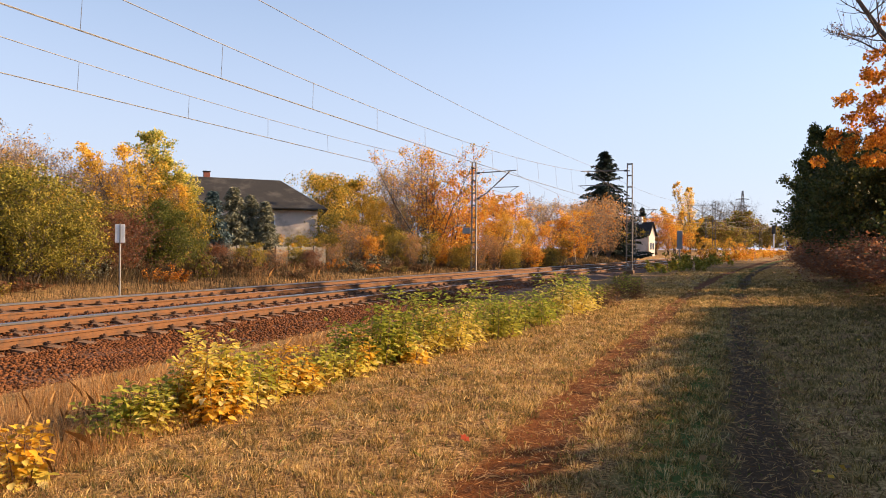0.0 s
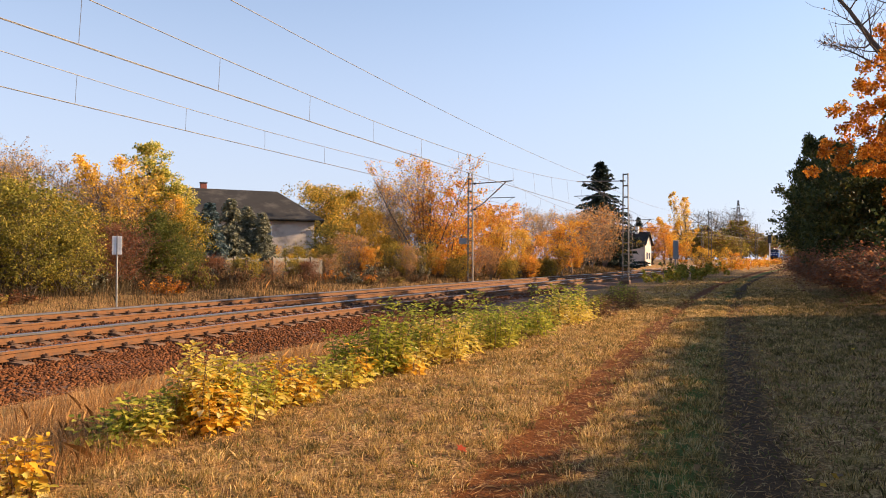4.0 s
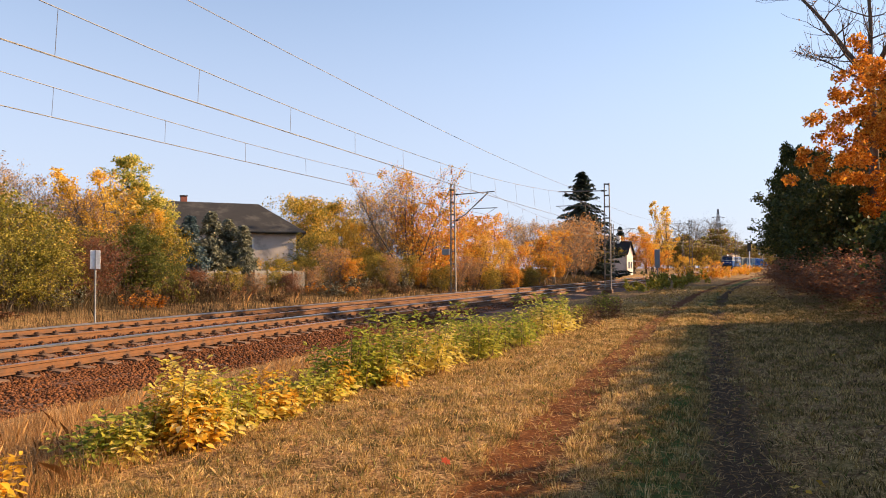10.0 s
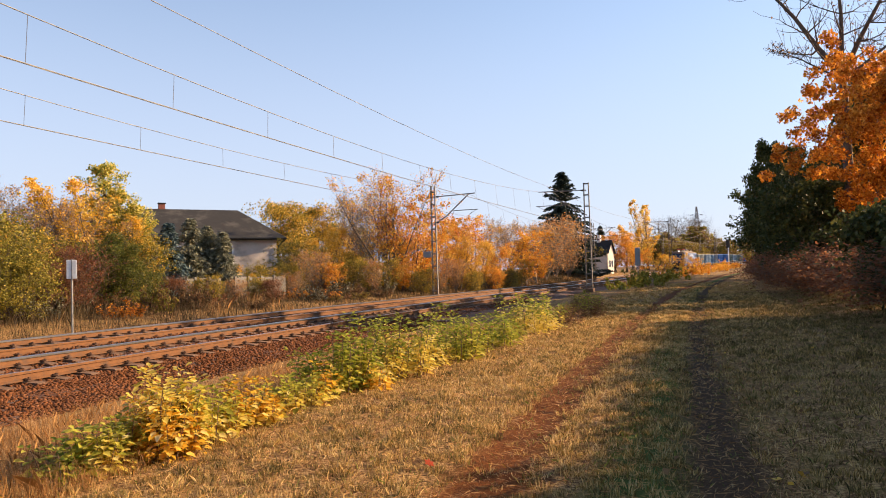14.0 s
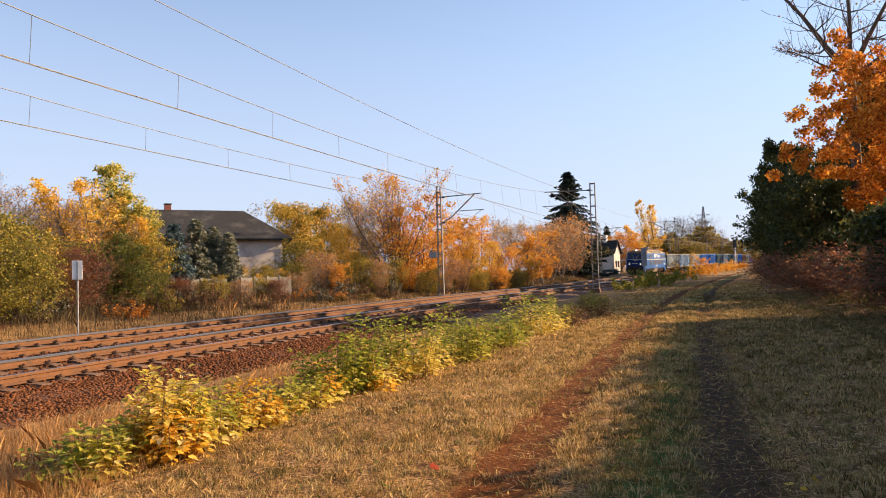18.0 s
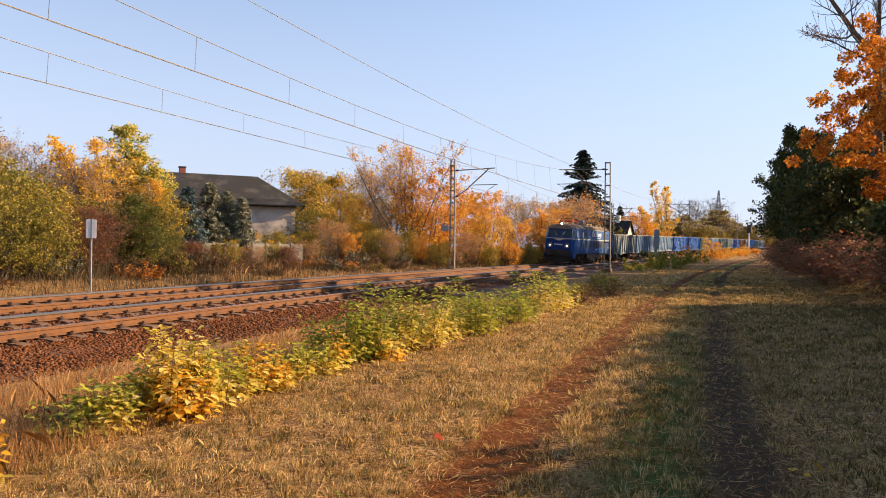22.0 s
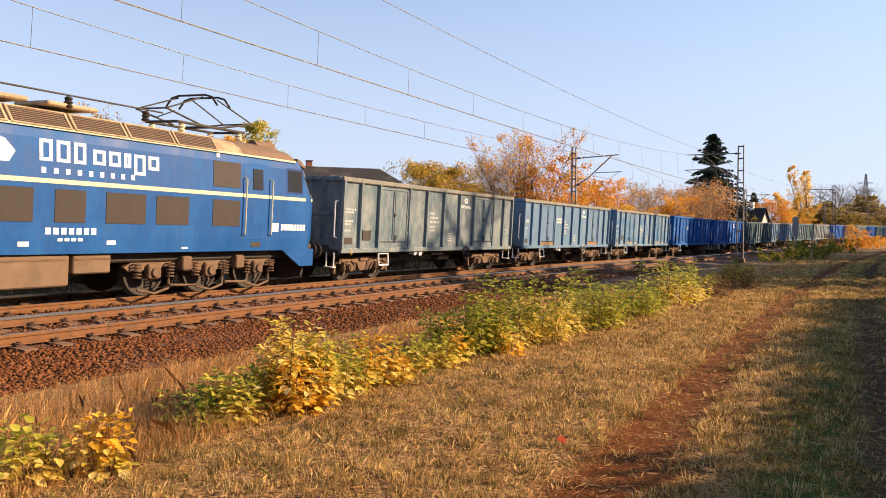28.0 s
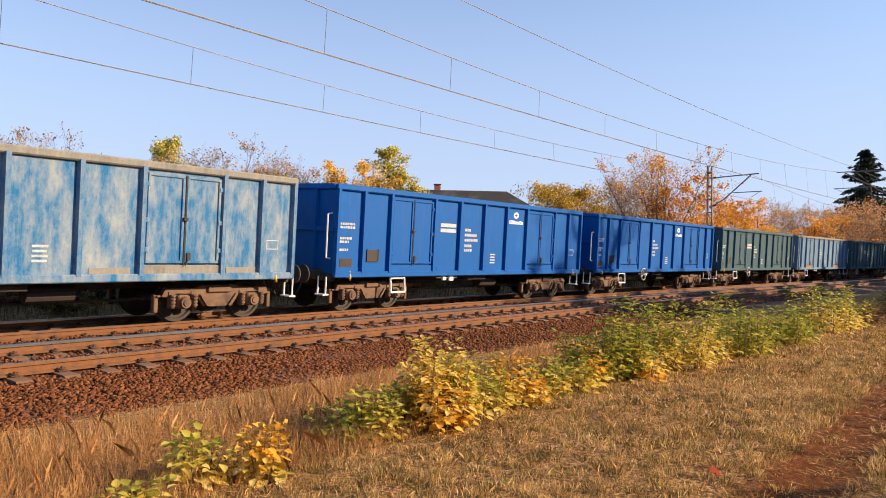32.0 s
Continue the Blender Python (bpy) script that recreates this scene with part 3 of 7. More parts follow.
def build_track(track, label):
    root = thing("railway_track", Matrix(), label, "railway track", "double-track railway", "structure")
    for lat in (GAUGE / 2, -GAUGE / 2):
        pts = [on_track(s, lat, 0, track) for s in S_LIST]
        vs, fs = sweep(pts, CANT, RAIL_OUT)
        idx = [1 if k % len(RAIL_OUT) in ((7, 8, 9) if lat > 0 else (5, 6, 7)) else 0 for k in range(len(fs))]
        rail = new("rail", mesh_of("rail", vs, fs, [M["rail_side"], M["rail_top"]], idx))
        rail.parent = root
        tagged(rail, "rusty steel rail with a polished running surface")
    sl = Shape()
    sl.prism([(-1.25, -RAIL_H - 0.20), (1.25, -RAIL_H - 0.20), (1.25, -RAIL_H - 0.05), (1.17, -RAIL_H), (0.45, -RAIL_H), (0.35, -RAIL_H - 0.03), (-0.35, -RAIL_H - 0.03), (-0.45, -RAIL_H), (-1.17, -RAIL_H), (-1.25, -RAIL_H - 0.05)], "y", -0.105, 0.105)
    sleeper = sl.mesh("sleeper", M["sleeper"])
    cl = Shape()
    for side in (-1, 1):
        cl.box(side * 0.085, side * 0.19, -0.075, 0.075, -RAIL_H, -RAIL_H + 0.025, 0.006)
        cl.tube((side * 0.13, 0, -RAIL_H), (side * 0.13, 0, -RAIL_H + 0.085), 0.016, n=6)
        cl.tube((side * 0.13, 0, -RAIL_H + 0.045), (side * 0.13, 0, -RAIL_H + 0.07), 0.03, n=6)
        cl.rod([(side * 0.06, -0.05, -RAIL_H + 0.035), (side * 0.12, -0.06, -RAIL_H + 0.06), (side * 0.17, 0.0, -RAIL_H + 0.03), (side * 0.12, 0.06, -RAIL_H + 0.06), (side * 0.06, 0.05, -RAIL_H + 0.035)], 0.012, 5)
    clip = cl.mesh("rail_clip", M["clip"])
    step, s, rest = 0.585, -6.0, Shape()
    rng = random.Random(track)
    while s < 62 if track == 0 else s < 40:
        ob = new("sleeper", sleeper)
        ob.parent = root
        ob.matrix_basis = track_pose(s, track) @ pose(0, 0, rng.uniform(-0.012, 0.006), 0, 0, rng.uniform(-1.2, 1.2))
        if s < 34 and (track == 0 or s < 24):
            for lat in (GAUGE / 2, -GAUGE / 2):
                c = new("rail_clip", clip)
                c.parent = ob
                c.matrix_basis = pose(lat, 0, -0.026) @ Matrix.Diagonal((0.86, 0.80, 0.80, 1))
        s += step
    while s < 190:
        rest.box(-1.3, 1.3, -0.13, 0.13, -RAIL_H - 0.2, -RAIL_H, 0, track_pose(s, track))
        s += step
    ob = part("sleepers", rest, M["sleeper"], root)
    ob["kind"] = "stuff"


build_track(0, "near railway track with rusty rails on dusty concrete sleepers")
build_track(1, "far railway track with rusty rails on dusty concrete sleepers")


def build_stones():
    """Loose ballast stones where the camera is nearest."""
    rng = np.random.default_rng(5)
    spots = []
    for n, s0, s1, l0, l1 in ((26000, -2, 26, 0.9, 4.0), (15000, -2, 11, 1.2, 4.2), (6500, -2, 24, -1.6, 0.9), (2500, 26, 45, 0.9, 2.4), (3000, 0, 24, -3.4, -1.6)):
        spots.append(np.stack([rng.uniform(s0, s1, n), rng.uniform(l0, l1, n)], 1))
    spots = np.concatenate(spots)
    cube = np.array([(x, y, z) for z in (-1, 1) for x, y in ((-1, -1), (1, -1), (1, 1), (-1, 1))], float)
    fq = np.array([(3, 2, 1, 0), (4, 5, 6, 7), (0, 1, 5, 4), (1, 2, 6, 5), (2, 3, 7, 6), (3, 0, 4, 7)])
    vs, fs = [], []
    prof = [(-3.4, -0.21), (-2.9, -0.21), (-2.1, -0.25), (-1.3, -0.20), (0.0, -0.195), (1.3, -0.21), (1.75, -0.25), (2.5, -0.34), (3.6, -0.42), (4.3, -0.62)]
    pl, pz = [p[0] for p in prof], [p[1] for p in prof]
    for k, (s, lat) in enumerate(spots):
        cant_z = -0.057 * lat * (1 if abs(lat) < 1.5 else 0)
        p = np.array(along(s, -D_NEAR + lat, float(np.interp(lat, pl, pz)) + cant_z + 0.012))
        r = rng.uniform(0.011, 0.026) * np.array([rng.uniform(0.8, 1.4), rng.uniform(0.8, 1.4), rng.uniform(0.6, 1.0)])
        c = cube * r * rng.uniform(0.55, 1.1, (8, 1))
        a = rng.uniform(0, 6.28)
        b = rng.uniform(-0.6, 0.6)
        ca, sa, cb, sb = math.cos(a), math.sin(a), math.cos(b), math.sin(b)
        rot = np.array([[ca, -sa * cb, sa * sb], [sa, ca * cb, -ca * sb], [0, sb, cb]])
        vs.append(c @ rot.T + p)
        fs.append(fq + 8 * k)
    v, f = np.concatenate(vs).astype(np.float32), np.concatenate(fs).astype(np.int32)
    me = bpy.data.meshes.new("ballast_stones")
    me.vertices.add(len(v))
    me.vertices.foreach_set("co", v.ravel())
    me.loops.add(4 * len(f))
    me.loops.foreach_set("vertex_index", f.ravel())
    me.polygons.add(len(f))
    me.polygons.foreach_set("loop_start", np.arange(0, 4 * len(f), 4, dtype=np.int32))
    me.materials.append(M["stone"])
    me.update(calc_edges=True)
    tagged(new("ballast_stones", me), "loose rust-brown ballast stones beside the sleepers", "ballast", kind="stuff")


build_stones()

# ---- overhead line ----
NEAR_MASTS = [-14.0, 60.0, 116.0, 174.0, 232.0]
FAR_MASTS = [-6.0, 51.0, 108.0, 165.0, 223.0]


def lattice_mast(s, off, height, side):
    """Two channels with batten plates. side: +1 reaches towards -x (over the near track from this side)."""
    m = Matrix.Translation(along(s, off, -0.35)) @ pose(0, 0, 0, 0, 0, -math.degrees(centre(s)[2]))
    root = thing("catenary_mast", m, "weathered steel catenary mast carrying a bracket over the track", "mast", "catenary masts")
    h = height + 0.35
    half = 0.24 if side > 0 else 0.19
    for x in (-1, 1):
        sh = Shape()
        bot, top_, w = half, half * 0.8, 0.035
        for y0, y1 in ((-0.09, -0.065), (0.065, 0.09), (-0.065, 0.065)):
            x0, x1 = (-w, w) if y1 - y0 < 0.1 else (w * 0.3, w) if x > 0 else (-w, -w * 0.3)
            sh.add([(x * bot + x0, y0, 0), (x * bot + x1, y0, 0), (x * bot + x1, y1, 0), (x * bot + x0, y1, 0), (x * top_ + x0, y0, h), (x * top_ + x1, y0, h), (x * top_ + x1, y1, h), (x * top_ + x0, y1, h)],
                   [(3, 2, 1, 0), (4, 5, 6, 7), (0, 1, 5, 4), (1, 2, 6, 5), (2, 3, 7, 6), (3, 0, 4, 7)])
        part("channel", sh, M["mast"], root)
    z = 0.5
    while z < h - 0.1:
        hw = half * (1 - 0.2 * z / h)
        part("batten_plate", Shape().box(-hw, hw, -0.095, 0.095, z, z + 0.10, 0.01), M["mast"], root)
        z += 0.92
    part("footing", Shape().box(-0.35, 0.35, -0.42, 0.42, -0.2, 0.30, 0.04), M["sleeper"], root, "concrete footing")
    d = -side
    reach = 4.0 if side > 0 else 3.3
    top = h - (0.55 if side > 0 else 0.8)
    a = Shape().rod([(0, 0, top - 0.05), (d * reach, 0, top + 0.05)], 0.04)
    part("cantilever_tube", a, M["mast"], root)
    part("brace", Shape().rod([(0, 0, top - 2.1), (d * 1.0, 0, top - 1.55), (d * (reach - 0.5), 0, top)], 0.045), M["mast"], root)
    part("registration_tube", Shape().rod([(d * 1.6, 0, top - 1.15), (d * (reach + 0.2), 0, top - 1.15)], 0.03), M["mast"], root)
    part("steady_arm", Shape().rod([(d * (reach + 0.1), 0, top - 1.15), (d * (reach - 0.5), 0, top - 1.5)], 0.018), M["steel"], root)
    for x, zz in ((0.25, top - 0.045), (0.25, top - 1.97)):
        part("insulator", Shape().lathe((d * x, 0, zz), (d, 0, 0.05), [(0, 0.05), (0.03, 0.09), (0.06, 0.05), (0.1, 0.09), (0.13, 0.05), (0.17, 0.09), (0.2, 0.05)], 10), M["grille"], root, "brown ribbed insulator")
    return root


for s in NEAR_MASTS:
    lattice_mast(s, -D_NEAR + 2.75, 8.55 if s < 100 else 8.7, 1)
for s in FAR_MASTS:
    mast = lattice_mast(s, -D_NEAR - SPACING - 2.85, 8.05, -1)
    if 40 < s < 60:
        part("relay_box", Shape().box(-0.85, -0.30, -0.18, 0.10, 3.05, 3.5, 0.03).rod([(-0.3, 0, 3.2), (-0.1, 0, 3.2)], 0.03), M["signal_grey"], mast, "blue-grey equipment box on a short arm")


def catenary(track, masts, label):
    """Messenger, twin contact wires and droppers; each span sags between its masts."""
    root = thing("overhead_wire", Matrix(), label, "overhead wire", "overhead line")
    stag, con, mes = 1, Shape(), Shape()
    zm, sag, zc = (7.9, 1.55, 5.60) if track == 0 else (7.2, 1.02, 5.50)
    prev = None
    ends = [masts[0] - 57] + masts
    for a, b in zip(ends, ends[1:]):
        n = 24
        pts = []
        for k in range(n + 1):
            t = k / n
            s = a + (b - a) * t
            lat = stag * 0.3 * (1 - 2 * t)
            pts.append((s, lat, zm - 4 * sag * t * (1 - t)))
        for (s0, l0, z0), (s1, l1, z1) in zip(pts, pts[1:]):
            off = -D_NEAR - SPACING * track
            r = 0.011 if s0 < 90 else 0.02
            mes.tube(along(s0, off + l0 * 0.3, z0), along(s1, off + l1 * 0.3, z1), r, n=5, caps=False)
            for dx in (-0.02, 0.02):
                con.tube(along(s0, off + l0 + dx, zc), along(s1, off + l1 + dx, zc), r * 0.8, n=5, caps=False)
        m = int((b - a) / 3.9)
        for k in range(1, m):
            t = (k) / m
            s = a + (b - a) * t
            lat = stag * 0.3 * (1 - 2 * t)
            off = -D_NEAR - SPACING * track
            d = Shape().tube(along(s, off + lat * 0.3, zm - 4 * sag * t * (1 - t)), along(s, off + lat, zc), 0.006 if s < 60 else 0.012, n=5)
            part("dropper", d, M["wire"], root)
        stag = -stag
    part("messenger_wire", mes, M["wire"], root)
    part("contact_wire", con, M["wire"], root)


catenary(0, NEAR_MASTS, "dark overhead contact line above the near track")
catenary(1, FAR_MASTS, "dark overhead contact line above the far track")
root = thing("feeder_wire", Matrix(), "single dark feeder wire strung high along the line", "overhead wire", "overhead line")
sh = Shape()
for a, b in zip([-55] + NEAR_MASTS, NEAR_MASTS):
    pts = [along(a + (b - a) * k / 16, -D_NEAR + 0.1, 8.25 - 4 * 0.35 * (k / 16) * (1 - k / 16)) for k in range(17)]
    for p, q in zip(pts, pts[1:]):
        sh.tube(p, q, 0.011 if a < 70 else 0.02, n=5, caps=False)
part("wire", sh, M["wire"], root)

# ---- train: local x towards the camera's side, y backwards along the train, z over the rails ----
def ring(sh, c, axis, r, tube, n=20):
    """A torus-like hoop."""
    a = Vector(axis).normalized()
    u = a.orthogonal().normalized()
    w = a.cross(u)
    pts = [Vector(c) + (u * math.cos(2 * math.pi * k / n) + w * math.sin(2 * math.pi * k / n)) * r for k in range(n + 1)]
    return sh.rod(pts, tube, 6)


def wheel_mesh(r, name):
    sh = Shape()
    for side in (1, -1):
        x = side * 0.72
        sh.lathe((x, 0, 0), (side, 0, 0), [(-0.03, r + 0.03), (0.0, r + 0.03), (0.01, r), (0.11, r - 0.012), (0.11, r - 0.07), (0.06, r - 0.09), (0.05, 0.2), (0.10, 0.16), (0.14, 0.10), (0.14, 0.02)], 28)
        for k in range(6):
            a = k * math.pi / 3
            sh.tube((x + side * 0.05, math.cos(a) * (r * 0.55), math.sin(a) * (r * 0.55)), (x + side * 0.075, math.cos(a) * (r * 0.55), math.sin(a) * (r * 0.55)), 0.05, 0.04, 8)
    sh.tube((-0.75, 0, 0), (0.75, 0, 0), 0.085, n=12)
    return sh.mesh(name, M["bogie_dark"])


LOCO_WHEEL, WAGON_WHEEL = wheel_mesh(0.6, "loco_wheelset"), wheel_mesh(0.46, "wagon_wheelset")
SPINNING = []


def buffers(root, y, d, material, z=1.05):
    for x in (-0.875, 0.875):
        b = Shape().lathe((x, y, z), (0, d, 0), [(0, 0.16), (0.06, 0.16), (0.07, 0.11), (0.34, 0.11), (0.35, 0.075), (0.52, 0.075)], 14)
        buf = part("buffer", b, material, root)
        part("buffer_head", Shape().lathe((x, y + d * 0.50, z), (0, d, 0), [(0, 0.10), (0.03, 0.24), (0.06, 0.24), (0.075, 0.12)], 18), M["bogie_dark"], buf)
    c = Shape().box(-0.06, 0.06, y, y + d * 0.35, z - 0.06, z + 0.06, 0.02)
    ring(c, (0, y + d * 0.42, z - 0.10), (1, 0, 0), 0.13, 0.025, 12)
    part("screw_coupling", c, M["bogie_dark"], root)
    part("air_hose", Shape().rod([(0.4, y, z - 0.05), (0.42, y + d * 0.15, z - 0.15), (0.42, y + d * 0.25, z - 0.4), (0.4, y + d * 0.35, z - 0.55)], 0.025), M["black"], root)


def build_loco():
    root = thing("electric_locomotive", Matrix(), "blue six-axle electric locomotive with a cream stripe hauling wagons", "locomotive")
    # body: plan outlines stacked in height
    def plan(w, yf, c, dy):
        return [(-w + c, -yf), (w - c, -yf), (w, -yf + dy), (w, yf - dy), (w - c, yf), (-w + c, yf), (-w, yf - dy), (-w, -yf + dy)]
    levels = [(1.10, plan(1.49, 8.96, 0.24, 0.36)), (1.45, plan(1.50, 9.05, 0.24, 0.36)), (2.50, plan(1.50, 9.06, 0.24, 0.36)), (2.62, plan(1.50, 9.04, 0.24, 0.36)), (3.40, plan(1.45, 8.66, 0.26, 0.38)), (3.66, plan(1.40, 8.52, 0.28, 0.40))]
    vs = [(x, y, z) for z, o in levels for x, y in o]
    fs, idx = [tuple(range(7, -1, -1)), tuple(range(40, 48))], [0, 0]
    for j in range(5):
        for k in range(8):
            fs.append((8 * j + k, 8 * j + (k + 1) % 8, 8 * j + 8 + (k + 1) % 8, 8 * j + 8 + k))
            # end faces get the blue that is darkened for shade
            idx.append(1 if k in (0, 4) else 0)
    me = mesh_of("body", vs, fs, [M["blue"], M["navy"]], idx)
    part("body", me, None, root, "blue body with cab fronts coloured darker for their shade")
    # deep corner skirts at both ends
    for d in (-1, 1):
        for x in (-1, 1):
            part("corner_skirt", Shape().prism([(d * 8.94, 1.12), (d * 7.55, 1.12), (d * 7.75, 0.98), (d * 8.35, 0.62), (d * 8.94, 0.62)], "x", x * 1.40, x * 1.475), M["blue"], root)
    # roof
    rl = [(3.66, 1.42, 8.54), (3.82, 1.28, 8.40), (3.97, 0.98, 8.10), (4.06, 0.55, 7.65), (4.09, 0.0, 7.35)]
    for name, ya, yb, mat, lab in (("cab_roof", -1, -5.9, "roof_brown", "sooty brown rounded cab roof"), ("machine_roof", -5.9, 5.9, "roof", "dusty cream roof with sloping grilles"), ("cab_roof", 5.9, 1, "roof_brown", "sooty brown rounded cab roof")):
        vs, fs = [], []
        n = len(rl)
        ends = []
        for j, (z, w, ye) in enumerate(rl):
            a = -ye if ya == -1 else ya
            b = ye if yb == 1 else yb
            cut = 0.4 if j < 3 else 0.2
            row = []
            ca = 0.5 if ya == -1 else 0.0
            cb = 0.5 if yb == 1 else 0.0
            for x, y in ((-w + (cut if ca else 0), a), (w - (cut if ca else 0), a), (w, a + ca), (w, b - cb), (w - (cut if cb else 0), b), (-w + (cut if cb else 0), b), (-w, b - cb), (-w, a + ca)):
                row.append((max(-w, min(w, x)), y, z))
            vs += row
        fs = [tuple(range(8 * (n - 1), 8 * n))]
        for j in range(n - 1):
            fs += [(8 * j + k, 8 * j + (k + 1) % 8, 8 * j + 8 + (k + 1) % 8, 8 * j + 8 + k) for k in range(8)]
        part(name, mesh_of(name, vs, fs, M[mat]), None, root, lab)
    # sloping roof grilles
    for x in (1, -1):
        for k in range(7):
            y0 = -4.2 + k * 1.33
            m = Matrix.Translation((x * 1.30, 0, 3.80)) @ pose(0, 0, 0, 0, x * 50, 0)
            g = part("roof_grille", Shape().box(-0.19, 0.19, y0, y0 + 1.16, -0.02, 0.022, 0.005, m), M["grille"], root, "brown louvred roof grille")
            fr = Shape()
            for a, b, c, e in ((-0.21, 0.21, y0 - 0.06, y0), (-0.21, 0.21, y0 + 1.16, y0 + 1.22), (-0.23, -0.19, y0 - 0.06, y0 + 1.22), (0.19, 0.23, y0 - 0.06, y0 + 1.22)):
                fr.box(a, b, c, e, -0.02, 0.04, 0.008, m)
            part("grille_frame", fr, M["roof"], g)
            sl = Shape()
            for q in range(7):
                sl.box(-0.17 + q * 0.052, -0.15 + q * 0.052, y0 + 0.02, y0 + 1.14, 0.02, 0.034, 0, m)
            part("slats", sl, M["box_brown"], g)["kind"] = "stuff"
    # sides
    for x in (1, -1):
        def slab(name, y0, y1, z0, z1, mat, proud=0.012, label="", parent=root, bev=0.03):
            # follows the slight lean of the upper body side
            xa = 1.50 - max(0, (z0 - 2.6)) * 0.064
            xb = 1.50 - max(0, (z1 - 2.6)) * 0.064
            sh = Shape().add([(x * (q[0]), q[1], q[2]) for q in ((xa - 0.03, y0, z0), (xa + proud, y0 + bev, z0 + bev), (xa + proud, y1 - bev, z0 + bev), (xa - 0.03, y1, z0), (xb - 0.03, y0, z1), (xb + proud, y0 + bev, z1 - bev), (xb + proud, y1 - bev, z1 - bev), (xb - 0.03, y1, z1))], [(0, 1, 2, 3), (4, 7, 6, 5), (1, 5, 6, 2), (0, 4, 5, 1), (2, 6, 7, 3), (0, 3, 7, 4)])
            return part(name, sh, M[mat], parent, label)
        slab("stripe", -8.45, 8.45, 2.52, 2.62, "cream", 0.006, "cream waist stripe", bev=0.004)
        slab("gutter", -8.0, 8.0, 3.60, 3.66, "cream", 0.02, "pale roof gutter", bev=0.005)
        for yc, w in ((-1.7, 0.98), (-0.3, 1.03), (0.98, 0.74), (2.32, 1.08), (3.6, 1.02)):
            win = slab("side_window", yc - w / 2, yc + w / 2, 1.72, 2.44, "grille", 0.010, "brown side window with rounded corners")
        for yc in (-4.15, 5.32):
            slab("side_window", yc - 0.5, yc + 0.5, 1.72, 2.44, "grille", 0.010, "brown lower side window")
            slab("side_window", yc - 0.5, yc + 0.5, 2.72, 3.42, "grille", 0.010, "brown upper side window")
        for yc in (-5.35, 6.45):
            door = slab("cab_door", yc - 0.40, yc + 0.40, 1.40, 3.45, "blue", 0.004, "blue cab door with a small window", bev=0.015)
            slab("door_window", yc - 0.22, yc + 0.22, 2.72, 3.32, "glass", 0.018, "", door)
            # no hollow here: a dark panel gives the shade inside a step recess
            slab("step_recess_shade", yc - 0.22, yc + 0.2, 1.18, 1.36, "bogie_dark", 0.004)
            for s_ in (-0.50, 0.50):
                part("handrail", Shape().rod([(x * 1.49, yc + s_, 1.5), (x * 1.57, yc + s_, 1.55), (x * 1.57, yc + s_, 3.0), (x * 1.47, yc + s_, 3.05)], 0.018), M["cream"], root, "pale steel handrail")
        for yc in (-7.55, 8.0):
            w = slab("cab_window", yc - 0.36, yc + 0.30, 2.74, 3.40, "glass", 0.012, "dark cab side window")
            slab("window_surround", yc - 0.42, yc + 0.36, 2.68, 3.46, "navy", 0.006)
        # lettering and marks as plain shapes
        mk = lambda y0, y1, z0, z1, name="white_mark": slab(name, y0, y1, z0, z1, "white", 0.005, bev=0.004)
        if x == 1:
            for y0, y1, z0, z1 in ((0.30, 0.58, 2.96, 3.40), (0.66, 0.96, 2.96, 3.40), (1.04, 1.32, 2.96, 3.40), (1.48, 1.78, 2.98, 3.30), (1.86, 2.16, 2.98, 3.30), (2.24, 2.42, 2.98, 3.30), (2.50, 2.80, 2.84, 3.30), (2.88, 3.18, 2.98, 3.30)):
                # hollow boxes of broad strokes
                mk(y0, y0 + 0.08, z0, z1)
                mk(y1 - 0.08, y1, z0, z1)
                mk(y0 + 0.08, y1 - 0.08, z1 - 0.075, z1)
                mk(y0 + 0.08, y1 - 0.08, z0, z0 + 0.075)
            for k in range(9):
                mk(0.34 + k * 0.26, 0.44 + k * 0.26, 2.72, 2.84)
            em = Shape()
            for fl in (1, -1):
                out = [(-0.62, 0.0), (-0.45, 0.30), (-0.12, 0.40), (0.20, 0.38), (0.32, 0.10), (0.10, 0.22), (-0.14, 0.18), (-0.26, 0.0), (-0.16, -0.28), (-0.40, -0.22)]
                vs = [(1.465 + h, -0.80 + fl * a, 3.10 + fl * b) for h in (0.0, 0.018) for a, b in out]
                n = len(out)
                em.add(vs, [tuple(range(n - 1, -1, -1)), tuple(range(n, 2 * n))] + [(k, (k + 1) % n, n + (k + 1) % n, n + k) for k in range(n)])
            part("emblem", em, M["white"], root, "white curved emblem on the blue side")
        for k in range(7):
            mk(0.45 + k * 0.17, 0.57 + k * 0.17, 1.50, 1.64)
        for k in range(4):
            mk(0.72 + k * 0.15, 0.83 + k * 0.15, 1.36, 1.43)
        mk(-0.1, 0.13, 1.26, 1.36)
        mk(1.85, 2.08, 1.28, 1.38)
        mk(3.9, 4.1, 1.17, 1.22)
        mk(4.95, 5.06, 3.48, 3.58)
        for k in range(8):
            mk(7.42 + k * 0.135, 7.53 + k * 0.135, 1.66, 1.84)
        mk(7.05, 7.32, 1.62, 1.86)
    # cab fronts
    def corner(u, d, a, b, z0, z1, name, mat, proud):
        """A panel on the bevelled corner of the cab, a to b of its width."""
        def at(f, z, out):
            k = (z - 2.62) / 0.78 if z > 2.62 else 0.0
            w, y, c, e = 1.50 - 0.05 * k, 9.045 - 0.38 * k, 0.24 + 0.02 * k, 0.36 + 0.02 * k
            return (u * (w - c + c * f + out * 0.83), d * (y - e * f + out * 0.55), z)
